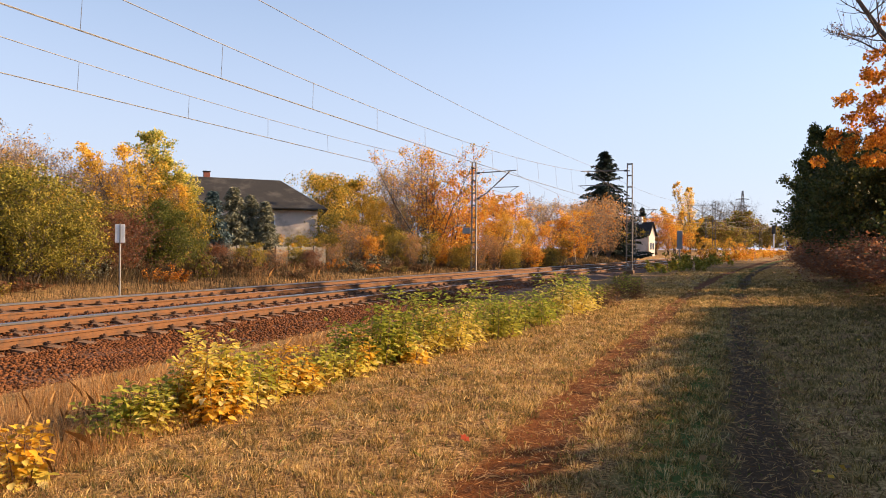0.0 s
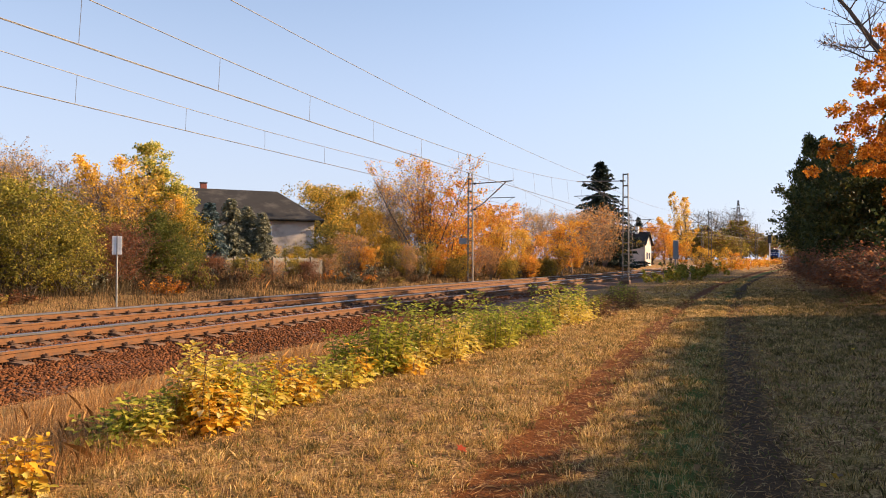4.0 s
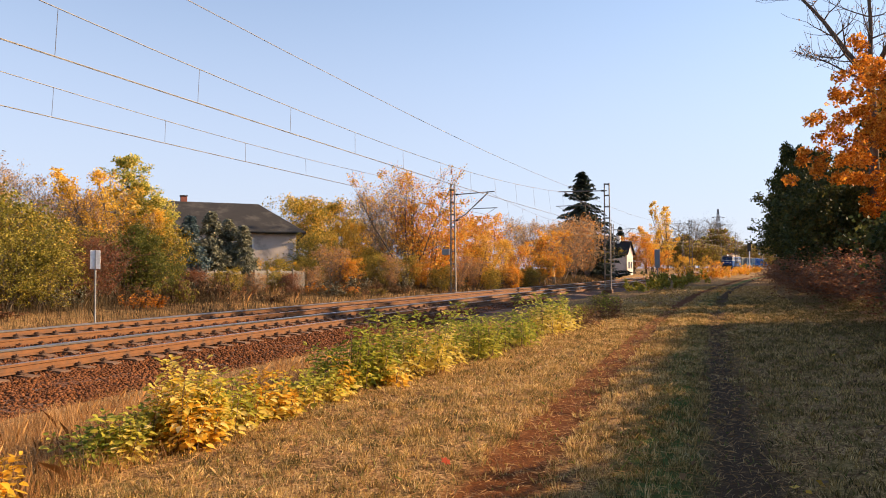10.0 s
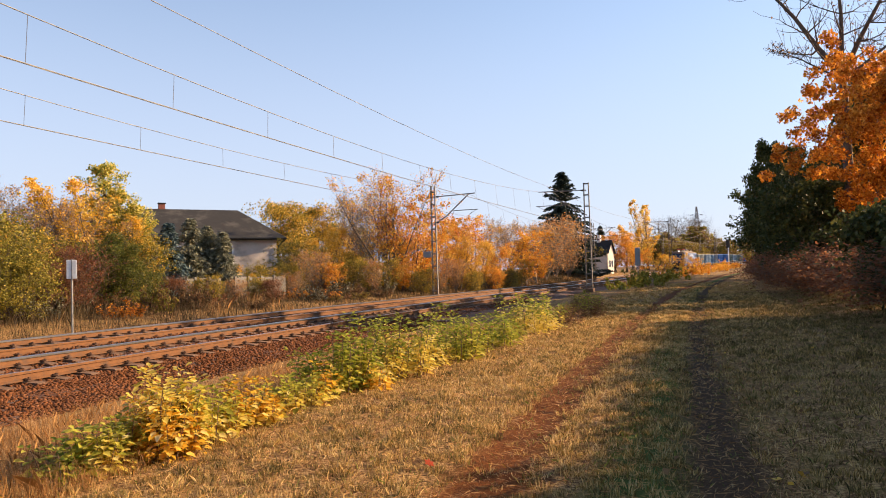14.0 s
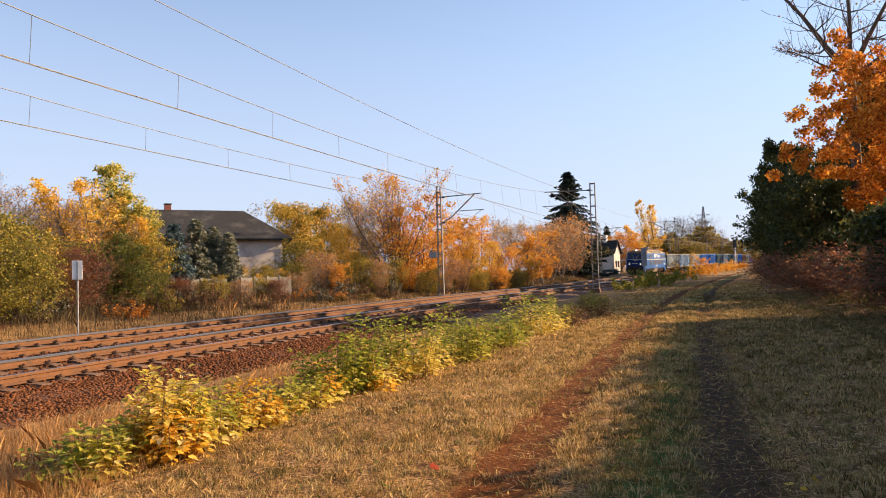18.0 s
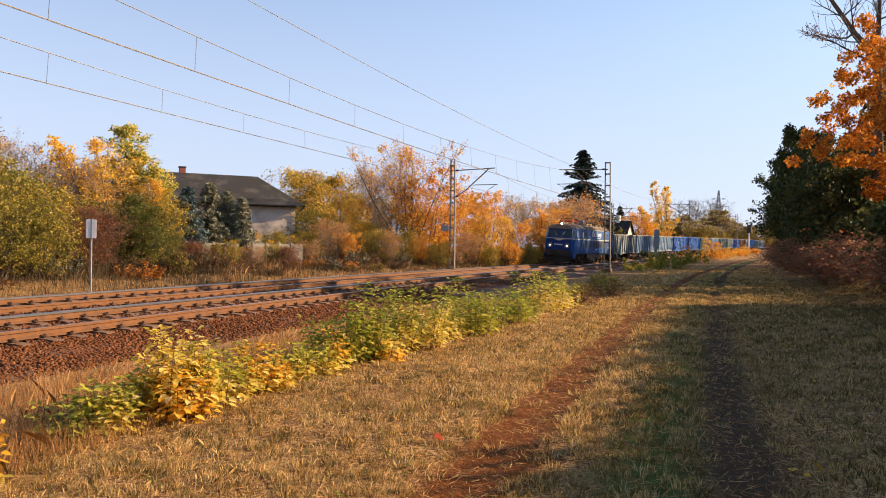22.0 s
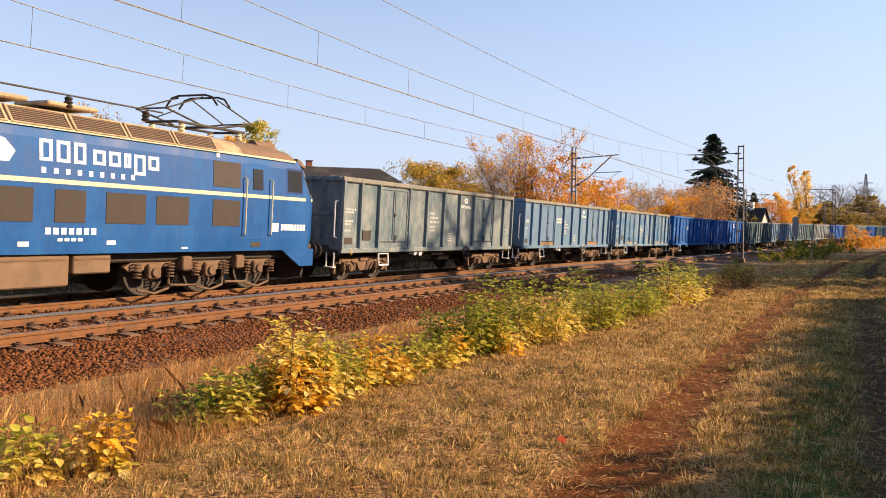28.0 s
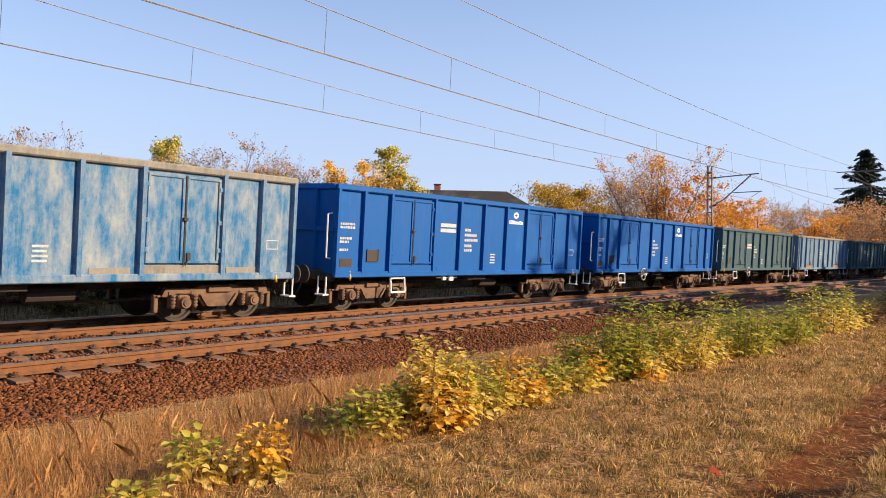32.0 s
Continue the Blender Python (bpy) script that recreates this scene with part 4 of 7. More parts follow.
        vs = [at(f, z, out) for out in (-0.04, proud) for f, z in ((a, z0), (b, z0), (b, z1), (a, z1))]
        return part(name, Shape().add(vs, [(0, 3, 2, 1), (4, 5, 6, 7), (0, 1, 5, 4), (1, 2, 6, 5), (2, 3, 7, 6), (3, 0, 4, 7)]), M[mat], root)

    for d in (-1, 1):
        def face(u0, u1, z0, z1, name, mat, proud, label="", parent=root):
            yf = lambda z: (9.045 - (z - 2.62) * 0.487 if z > 2.62 else 9.065) + proud
            vs = [(u0, d * (yf(z0) - 0.05), z0), (u1, d * (yf(z0) - 0.05), z0), (u1, d * (yf(z1) - 0.05), z1), (u0, d * (yf(z1) - 0.05), z1), (u0, d * yf(z0), z0), (u1, d * yf(z0), z0), (u1, d * yf(z1), z1), (u0, d * yf(z1), z1)]
            return part(name, Shape().add(vs, [(0, 3, 2, 1), (4, 5, 6, 7), (0, 1, 5, 4), (1, 2, 6, 5), (2, 3, 7, 6), (3, 0, 4, 7)]), M[mat], parent, label)
        for u in (-1, 1):
            w = face(u * 0.05, u * 1.14, 2.72, 3.42, "windscreen", "glass", 0.022, "large dark windscreen")
            face(u * 0.01, u * 1.17, 2.68, 3.46, "windscreen_frame", "navy", 0.010)
            part("wiper", Shape().rod([(u * 0.2, d * 9.05, 2.72), (u * 0.5, d * 8.80, 3.25)], 0.012), M["white"], w, "pale wiper arm")
            lamp = part("headlamp", Shape().lathe((u * 0.86, d * 9.02, 1.86), (0, d, 0), [(0, 0.235), (0.06, 0.235), (0.09, 0.20), (0.07, 0.15), (0.03, 0.14)], 20), M["steel"], root, "round headlamp in a bright rim")
            part("bulb", Shape().lathe((u * 0.86, d * 9.05, 1.86), (0, d, 0), [(0, 0.060), (0.03, 0.05), (0.04, 0.02)], 14), M["lamp_on"] if d < 0 else M["glass"], lamp)
            part("lens", Shape().lathe((u * 0.86, d * 9.03, 1.86), (0, d, 0), [(0, 0.165), (0.03, 0.15), (0.035, 0.02)], 20), M["glass"], lamp)
            part("front_rail", Shape().rod([(u * 1.22, d * 8.9, 1.65), (u * 1.26, d * 9.02, 1.7), (u * 1.26, d * 9.02, 2.05), (u * 1.22, d * 8.9, 2.1)], 0.016), M["cream"], root)
        face(-1.22, 1.22, 2.53, 2.60, "front_stripe", "cream", 0.010)
        face(-1.20, 1.20, 1.14, 1.46, "bumper_band", "bogie_dark", 0.014, "dark band over the buffer beam")
        for u in (-1, 1):
            corner(u, d, 0.18, 0.82, 2.74, 3.40, "quarter_window", "glass", 0.016)
            for a_, b_ in ((0.0, 0.15), (0.85, 1.0)):
                corner(u, d, a_, b_, 2.66, 3.48, "pillar", "steel", 0.010)
            corner(u, d, 0.0, 1.0, 2.53, 2.61, "stripe", "cream", 0.010)
        brow = Shape().prism([(d * 8.36, 3.63), (d * 8.72, 3.50), (d * 8.74, 3.54), (d * 8.50, 3.72), (d * 8.36, 3.76)], "x", -1.2, 1.2)
        part("roof_brow", brow, M["roof_brown"], root, "sooty visor over the windscreens")
        tri = Shape().add([(-0.6, d * 9.08, 2.52), (0.6, d * 9.08, 2.52), (0.0, d * 9.075, 2.34), (-0.6, d * 9.04, 2.52), (0.6, d * 9.04, 2.52), (0.0, d * 9.04, 2.34)], [(0, 1, 2), (3, 5, 4), (0, 3, 4, 1), (1, 4, 5, 2), (2, 5, 3, 0)])
        part("front_chevron", tri, M["cream"], root, "cream chevron under the windscreen")
        for k in range(7):
            face(-0.42 + k * 0.12, -0.33 + k * 0.12, 1.92, 2.02, "front_mark", "white", 0.008)
        top = part("top_lamp", Shape().lathe((0, d * 7.7, 4.02), (0, d, 0), [(0, 0.22), (0.72, 0.24), (0.80, 0.22), (0.77, 0.18), (0.70, 0.16)], 18), M["roof_brown"], root, "round lamp housing on the cab roof")
        part("bulb", Shape().lathe((0, d * 8.38, 4.02), (0, d, 0), [(0, 0.11), (0.05, 0.10), (0.07, 0.03)], 14), M["lamp_on"] if d < 0 else M["glass"], top)
        buffers(root, d * 9.0, d, M["bogie_dark"], 1.06)
        part("buffer_beam", Shape().box(-1.35, 1.35, d * 8.72, d * 9.0, 0.82, 1.28, 0.03), M["bogie_dark"], root)
        part("rail_guard", Shape().prism([(-1.3, 0.82), (1.3, 0.82), (1.2, 0.30), (0.5, 0.16), (-0.5, 0.16), (-1.2, 0.30)], "y", d * 8.72, d * 8.80), M["bogie_dark"], root, "dusty steel rail guard")
    # underside
    part("underframe", Shape().box(-1.2, 1.2, -8.6, 8.6, 0.86, 1.12, 0.04), M["bogie_dark"], root)
    for y0, y1, z0, z1, x1 in ((-1.55, 1.05, 0.42, 1.08, 1.42), (1.15, 2.05, 0.66, 1.08, 1.40), (-2.6, -1.65, 0.66, 1.08, 1.40)):
        for x in (1, -1):
            b = part("equipment_box", Shape().box(x * 0.4, x * x1, y0, y1, z0, z1, 0.03), M["box_brown"], root, "dusty brown equipment box")
            part("lid_edge", Shape().box(x * x1, x * (x1 + 0.015), y0 + 0.05, y1 - 0.05, z1 - 0.12, z1 - 0.08), M["bogie"], b)
    for yc in (-5.15, 5.15):
        bog = new("bogie")
        bog.parent = root
        bog.matrix_basis = pose(0, yc, 0)
        tagged(bog, "dusty brown three-axle bogie")
        for x in (1, -1):
            fr = Shape()
            fr.prism([(-2.55, 0.74), (-2.2, 0.92), (-0.6, 0.92), (0.6, 0.92), (2.2, 0.92), (2.55, 0.74), (2.4, 0.62), (1.3, 0.72), (0.5, 0.60), (-0.5, 0.60), (-1.3, 0.72), (-2.4, 0.62)], "x", x * 1.02, x * 1.12)
            for ya in (-1.75, 0, 1.75):
                fr.box(x * 1.02, x * 1.22, ya - 0.19, ya + 0.19, 0.44, 0.80, 0.04)
                fr.tube((x * 1.22, ya, 0.6), (x * 1.27, ya, 0.6), 0.12, 0.10, 12)
                fr.rod([(x * 1.16, ya - 0.45, 0.20), (x * 1.2, ya, 0.10), (x * 1.16, ya + 0.45, 0.20), (x * 1.1, ya + 0.5, 0.55)], 0.03)
            part("side_frame", fr, M["bogie"], bog, "cast bogie side frame with axle boxes", )
            for ys in (-2.25, -1.3, -0.5, 0.5, 1.3, 2.25):
                sp = Shape()
                for q in range(5):
                    ring(sp, (x * 1.2, ys, 0.50 + 0.075 * q), (0, 0, 1), 0.085, 0.02, 10)
                part("coil_spring", sp, M["bogie"], bog)
            for ys in (-0.9, 0.9):
                part("sand_box", Shape().box(x * 1.12, x * 1.36, ys - 0.16, ys + 0.16, 0.62, 0.98, 0.04), M["bogie"], bog)
                part("brake_rod", Shape().rod([(x * 1.2, ys - 0.4, 0.28), (x * 1.2, ys + 0.4, 0.24)], 0.03), M["bogie"], bog)
        for ya in (-1.75, 0, 1.75):
            w = new("wheelset", LOCO_WHEEL)
            w.parent = bog
            SPINNING.append((w, (0, ya, 0.6), 0.6, 24.0))
    # roof gear
    part("vent_drum", Shape().lathe((0.55, -3.0, 4.1), (0, 0, 1), [(0, 0.36), (0.10, 0.38), (0.44, 0.38), (0.48, 0.34)], 20), M["steel"], root, "round grey vent drum")
    for y0, y1 in ((-2.2, -0.9), (-0.5, 0.6), (1.0, 2.2)):
        part("roof_hatch", Shape().box(-0.6, 0.6, y0, y1, 4.18, 4.28, 0.03), M["roof"], root)
    bus = Shape()
    for a, b in zip(range(-4, 4), range(-3, 5)):
        bus.rod([(0.55, a, 4.46), (0.55, b, 4.46)], 0.022)
    part("roof_busbar", bus, M["bogie_dark"], root)
    for y in range(-3, 4, 2):
        part("insulator", Shape().lathe((0.55, y + 0.5, 4.18), (0, 0, 1), [(0, 0.07), (0.05, 0.10), (0.08, 0.06), (0.13, 0.10), (0.16, 0.06), (0.21, 0.09), (0.25, 0.05)], 10), M["grille"], root)

    def pantograph(yc, up, mat, label):
        p = new("pantograph")
        p.parent = root
        p.matrix_basis = pose(0, yc, 4.10)
        tagged(p, label)
        fr = Shape()
        for x in (-0.55, 0.55):
            fr.rod([(x, -1.15, 0.22), (x, 1.15, 0.22)], 0.04)
        for y in (-1.15, 0, 1.15):
            fr.rod([(-0.6, y, 0.22), (0.6, y, 0.22)], 0.035)
        part("base_frame", fr, mat, p)
        for x in (-0.55, 0.55):
            for y in (-1.0, 1.0):
                part("insulator", Shape().lathe((x, y, -0.02), (0, 0, 1), [(0, 0.07), (0.05, 0.1), (0.08, 0.06), (0.13, 0.1), (0.16, 0.06), (0.2, 0.08)], 10), M["cream"], p)
        rods = []
        knee_y, knee_z, head_z = (1.50, 0.50, 0.98) if up else (1.62, 0.30, 0.46)
        for fl in (-1, 1):
            for x in (-0.5, 0.5):
                rods.append(("lower_arm", [(x, fl * 0.35, 0.25), (x * 1.1, fl * knee_y, knee_z)], 0.028))
                rods.append(("upper_arm", [(x * 1.1, fl * knee_y, knee_z), (x * 0.9, fl * 0.25, head_z)], 0.02))
            rods.append(("knee_bar", [(-0.55, fl * knee_y, knee_z), (0.55, fl * knee_y, knee_z)], 0.022))
            rods.append(("stay", [(-0.5, fl * 0.9, (0.25 + knee_z) / 2), (0.5, fl * 1.2, (0.25 + knee_z) / 2 + 0.1)], 0.014))
        for name, pts, r in rods:
            part(name, Shape().rod(pts, r), mat if not up else M["bogie_dark"], p)
        for y in (-0.22, 0.22):
            part("collector_strip", Shape().rod([(-0.95, y, head_z - 0.22), (-0.75, y, head_z), (-0.5, y, head_z + 0.06), (0.5, y, head_z + 0.06), (0.75, y, head_z), (0.95, y, head_z - 0.22)], 0.028), M["bogie_dark"], p)
    pantograph(-5.3, False, M["rusty_red"], "folded red pantograph")
    pantograph(5.6, True, M["bogie_dark"], "raised dark pantograph touching the contact wire")
    return root


WAGON_CACHE = {}


def cached(key, make):
    if key not in WAGON_CACHE:
        WAGON_CACHE[key] = make()
    return WAGON_CACHE[key]


M["sill_rust"] = paint("rusty_door_sill", (0.27, 0.16, 0.08), (0.20, 0.15, 0.11), 0.8, (0.5, 0.7), 2.0)
M["rim_dust"] = paint("dusty_pale_rim", (0.22, 0.215, 0.19), (0.13, 0.13, 0.125), 0.8, (0.5, 0.7), 1.6, (0.40, 0.33, 0.22), 0.5)
M["ring_grey"] = surface("worn_grey_paint", (0.36, 0.35, 0.33), (0.55, 0.54, 0.52), 0.6, 0.0, 6, 60, 0.1, (0.25, 0.16, 0.10), 4)
RIBS = (0, 1.0, 2.05, 3.95, 5.2, 6.48, 7.76, 9.01, 10.91, 11.96, 12.96)


def build_wagon(index, colour, load, brake_wheel):
    pm = WAGON_PAINTS[colour]
    root = thing("gondola_wagon", Matrix(), WAGON_WORDS[colour] + (" gondola wagon heaped with sandy gravel" if load else " open gondola wagon with ribbed steel sides"), "freight wagon", "wagons of the freight train")
    L, W, Z0, Z1 = 6.48, 1.40, 1.06, 3.34
    near = index < 9

    def put(name, key, make, mats, label="", parent=root):
        me = cached((name, key), lambda: make().mesh(name, mats))
        ob = new(name, me)
        ob.parent = parent
        if label:
            tagged(ob, label)
        return ob

    for x in (-1, 1):
        o = put("side_wall", colour, lambda: Shape().box(-0.05, 0, -L, L, Z0, Z1), pm)
        o.matrix_basis = pose(x * W, 0, 0, 0, 0, 0 if x > 0 else 180)
        o = put("end_wall", colour, lambda: Shape().box(-W + 0.05, W - 0.05, -0.06, 0, Z0, Z1), pm)
        o.matrix_basis = pose(0, x * L, 0, 0, 0, 0 if x > 0 else 180)
    put("floor_plate", 0, lambda: Shape().box(-W + 0.05, W - 0.05, -L + 0.06, L - 0.06, Z0, Z0 + 0.12), M["bogie_dark"])

    def cap(kind):
        s = Shape()
        if kind == "side":
            s.box(-0.075, 0.085, -L - 0.02, L + 0.02, Z1 - 0.10, Z1 + 0.06, 0.03)
        elif kind == "end":
            s.box(-W, W, -0.07, 0.08, Z1 - 0.10, Z1 + 0.055, 0.03)
        else:
            s.box(-0.04, 0.09, -L, L, Z0 - 0.10, Z0 + 0.06, 0.02)
        return s
    for x in (-1, 1):
        o = put("top_rail", colour, lambda: cap("side"), M["rim_dust"] if colour in (0, 1, 2) else pm)
        o.matrix_basis = pose(x * W, 0, 0, 0, 0, 0 if x > 0 else 180)
        o = put("side_sill", colour, lambda: cap("sill"), pm)
        o.matrix_basis = pose(x * W, 0, 0, 0, 0, 0 if x > 0 else 180)
    for y in (-1, 1):
        o = put("end_rail", colour, lambda: cap("end"), pm)
        o.matrix_basis = pose(0, y * L, 0, 0, 0, 0 if y > 0 else 180)

    # ribs between the panels; two double doors a side
    wide = 0.95  # half a doorway
    for x in ((1, -1) if near else (1,)):
        for y in RIBS:
            o = put("rib", colour, lambda: Shape().prism([(0, -0.07), (0.10, -0.045), (0.10, 0.045), (0, 0.07)], "z", Z0 + 0.02, Z1 - 0.06), pm)
            o.matrix_basis = pose(x * W, max(0.06, min(2 * L - 0.06, y)) - L, 0, 0, 0, 0 if x > 0 else 180)
        for yc in (3.0 - L, L - 3.0):
            dr = new("side_door")
            dr.parent = root
            dr.matrix_basis = pose(x * W, yc, 0, 0, 0, 0 if x > 0 else 180)
            tagged(dr, "double-leaf steel side door")
            for sgn in (-1, 1):
                def leaf():
                    s = Shape()
                    w = wide - 0.09
                    s.box(0.0, 0.03, 0.025, w, Z0 + 0.27, Z1 - 0.17, 0.006)
                    for a, b, c, d in ((0.025, w, Z0 + 0.27, Z0 + 0.33), (0.025, w, Z1 - 0.23, Z1 - 0.17), (0.025, 0.085, Z0 + 0.33, Z1 - 0.23), (w - 0.06, w, Z0 + 0.33, Z1 - 0.23)):
                        s.box(0.0, 0.06, a, b, c, d, 0.008)
                    return s
                lf = put("door_leaf", colour, leaf, pm, "", dr)
                lf.matrix_basis = pose(0, 0, 0) if sgn > 0 else Matrix.Diagonal((1, -1, 1, 1))
                if near:
                    for z in (Z0 + 0.55, Z0 + 1.15, Z1 - 0.40):
                        h = put("hinge", colour, lambda: Shape().box(0.0, 0.075, -0.045, 0.045, -0.05, 0.05, 0.012), pm, "", lf)
                        h.matrix_basis = pose(0, wide - 0.09, z)
            if near:
                put("door_latch", 0, lambda: Shape().rod([(0.05, 0, Z0 + 0.24), (0.05, 0, Z1 - 0.16)], 0.017).box(0.04, 0.10, -0.055, 0.055, 2.22, 2.30, 0.01).box(0.04, 0.09, 0.06, 0.15, Z0 + 0.34, Z0 + 0.50, 0.01).rod([(0.08, 0.1, Z0 + 0.36), (0.10, 0.02, Z0 + 0.22)], 0.014), M["bogie_dark"], "", dr)
                put("door_sill", colour, lambda: Shape().box(0.0, 0.05, -wide, wide, Z0 + 0.05, Z0 + 0.23, 0.01), M["sill_rust"] if colour == 1 else M["rim_dust"] if colour == 2 else pm, "", dr)
        if near:
            for y0, y1 in ((0.1, 0.9), (4.1, 5.1), (7.9, 8.9), (11.1, 11.85)):
                o = put("tie_plate", colour, lambda: Shape().box(0.0, 0.012, -0.42, 0.42, Z0 + 0.02, Z0 + 0.16, 0.004), M["rim_dust"] if colour == 2 else pm)
                o.matrix_basis = pose(x * W, (y0 + y1) / 2 - L, 0.02, 0, 0, 0 if x > 0 else 180)
        if near and x == 1:
            rnd = random.Random(index)
            mark = lambda y0, y1, z0, z1: part("white_mark", Shape().box(W - 0.002, W + 0.005, y0 - L, y1 - L, z0, z1), M["white_worn"], root)
            y = 0.2
            for z, n in ((2.40, 7), (2.31, 6), (2.02, 5), (1.93, 4), (1.72, 4)):
                p = y
                for _ in range(n):
                    w = rnd.uniform(0.03, 0.09)
                    if p + w < 0.86:
                        mark(p, p + w, z - 0.06, z)
                    p += w + 0.025
            y = 5.4 if index % 3 else 5.52
            for z, n in ((2.44, 3), (2.28, 6), (2.12, 7), (1.94, 4), (1.80, 4)):
                p = y
                for _ in range(n):
                    w = rnd.uniform(0.05, 0.09)
                    mark(p, p + w, z - 0.085, z)
                    p += w + 0.03
            if index % 2:
                for z in (2.56, 2.40):
                    mark(4.3, 5.05, z - 0.11, z)
            for z in (1.66, 1.57, 1.48, 1.39):
                mark(6.95, 7.26 - 0.05 * rnd.random(), z - 0.045, z)
            mark(9.2, 9.7, 1.17, 1.25)
            fr = Shape()
            for y0, y1, z0, z1 in ((12.15, 12.5, 1.86, 1.88), (12.15, 12.5, 1.66, 1.68), (12.15, 12.17, 1.68, 1.86), (12.48, 12.5, 1.68, 1.86)):
                fr.box(W - 0.002, W + 0.005, y0 - L, y1 - L, z0, z1)
            part("white_frame", fr, M["white_worn"], root)
            pl = Shape()
            pl.box(W, W + 0.02, 1.22 - L, 1.62 - L, 1.40, 1.70, 0.006).box(W, W + 0.03, 1.19 - L, 1.65 - L, 1.38, 1.42, 0.004).box(W, W + 0.03, 1.19 - L, 1.22 - L, 1.42, 1.72, 0.004).box(W, W + 0.03, 1.62 - L, 1.65 - L, 1.42, 1.72, 0.004)
            part("label_holder", pl, M["bogie_dark"] if colour != 1 else pm, root, "small metal label holder")
            part("wagon_plate", Shape().box(W, W + 0.008, 0.22 - L, 0.66 - L, 1.22, 1.46, 0.004), M["bogie_dark"], root)
            if index < 2 or colour == 3:
                em = Shape()
                for ca, sa, r0 in ((0.0, 1, 0.15), (0.0, -1, 0.15)):
                    pts = [(8.38 - L + sa * r0 * math.cos(q) * (1 if k < 9 else 0.55), 3.0 + sa * (r0 * 0.72 * math.sin(q) * (1 if k < 9 else 0.4))) for k, q in enumerate([math.pi * j / 8 for j in range(9)] + [math.pi * (8 - j) / 8 for j in range(9)])]
                    em.add([(W + 0.004, yy, zz) for yy, zz in pts], [tuple(range(len(pts)))] if sa > 0 else [tuple(range(len(pts)))[::-1]])
                part("emblem", em, M["white"], root, "white emblem on a side panel")
                p = 7.98
                for w, h in ((0.10, 0.12), (0.09, 0.12), (0.10, 0.12), (0.09, 0.09), (0.08, 0.09), (0.06, 0.09), (0.09, 0.12), (0.09, 0.09)):
                    # each a hollow box of thin strokes
                    st = 0.024
                    lp = Shape()
                    for y0, y1, z0, z1 in ((p, p + w, 2.70, 2.70 + st), (p, p + w, 2.70 + h - st, 2.70 + h), (p, p + st, 2.70 + st, 2.70 + h - st), (p + w - st, p + w, 2.70 + st, 2.70 + h - st)):
                        lp.box(W - 0.002, W + 0.006, y0 - L, y1 - L, z0, z1, 0)
                    part("white_mark", lp, M["white"], root)
                    p += w + 0.018
    # ends: ribs, white ladder rails, buffers
    for y in (-1, 1):
        for x in (-0.7, 0.7):
            o = put("end_rib", colour, lambda: Shape().prism([(-0.07, 0), (-0.04, 0.09), (0.04, 0.09), (0.07, 0)], "z", Z0, Z1 - 0.05), pm)
            o.matrix_basis = pose(x, y * L, 0, 0, 0, 0 if y > 0 else 180)
        o = put("end_beam", colour, lambda: Shape().box(-W, W, 0, 0.06, 2.15, 2.27, 0.01), pm)
        o.matrix_basis = pose(0, y * L, 0, 0, 0, 0 if y > 0 else 180)
        if near:
            o = put("ladder_rail", 0, lambda: Shape().rod([(0, 0, 1.45), (0, 0.14, 1.48), (0, 0.14, 2.60), (0, 0, 2.63)], 0.022), M["white"], "white painted grab rail")
            o.matrix_basis = pose(W - 0.12, y * L, 0, 0, 0, 0 if y > 0 else 180)
            buffers(root, y * (L - 0.02), y, M["bogie_dark"], 1.03)
            o = put("corner_step", 0, lambda: Shape().rod([(0, 0, 0.98), (0, 0.0, 0.52), (-0.3, 0.0, 0.52), (-0.3, 0, 0.98)], 0.022).box(-0.32, 0.02, -0.1, 0.1, 0.50, 0.53), M["white"], "white corner step")
            o.matrix_basis = pose(W - 0.1, y * (L + 0.12), 0)
    put("underframe", 0, lambda: Shape().box(-0.35, 0.35, -L, L, 0.72, 1.05, 0.02).box(-1.3, 1.3, -L, -L + 0.2, 0.86, 1.04, 0.02).box(-1.3, 1.3, L - 0.2, L, 0.86, 1.04, 0.02).box(-1.25, 1.25, -0.5, 0.5, 0.8, 1.0, 0.02).tube((-0.75, -1.4, 0.72), (-0.75, 0.2, 0.72), 0.2, n=12).tube((0.8, 0.6, 0.7), (0.8, 1.5, 0.7), 0.17, n=12).rod([(0.5, -3.2, 0.5), (0.5, 3.2, 0.5)], 0.03), M["bogie_dark"])
    if near:
        put("door_step", 0, lambda: Shape().rod([(W - 0.02, -4.28, 1.0), (W + 0.03, -4.28, 0.52), (W + 0.03, -3.70, 0.52), (W - 0.02, -3.70, 1.0)], 0.028).rod([(W, -4.28, 0.92), (W, -3.70, 0.92)], 0.028), M["white"], "white tubular step under the side door")
        for yy in (-L + 0.55, L - 0.55):
            o = put("tie_hook", 0, lambda: Shape().rod([(W + 0.05, 0, 1.12), (W + 0.09, 0, 0.96), (W + 0.03, 0.05, 0.90)], 0.03).box(W, W + 0.07, -0.07, 0.07, 0.94, 1.10, 0.01), M["yellow"], "yellow lashing hook")
            o.matrix_basis = pose(0, yy, 0)
        put("brake_lever", 0, lambda: Shape().box(W - 0.06, W, -1.95, -1.8, 0.82, 0.96, 0.01).box(W - 0.06, W, -1.62, -1.42, 0.80, 0.96, 0.01).rod([(W - 0.05, -2.2, 0.9), (W - 0.05, -1.2, 0.9)], 0.015), M["white"])
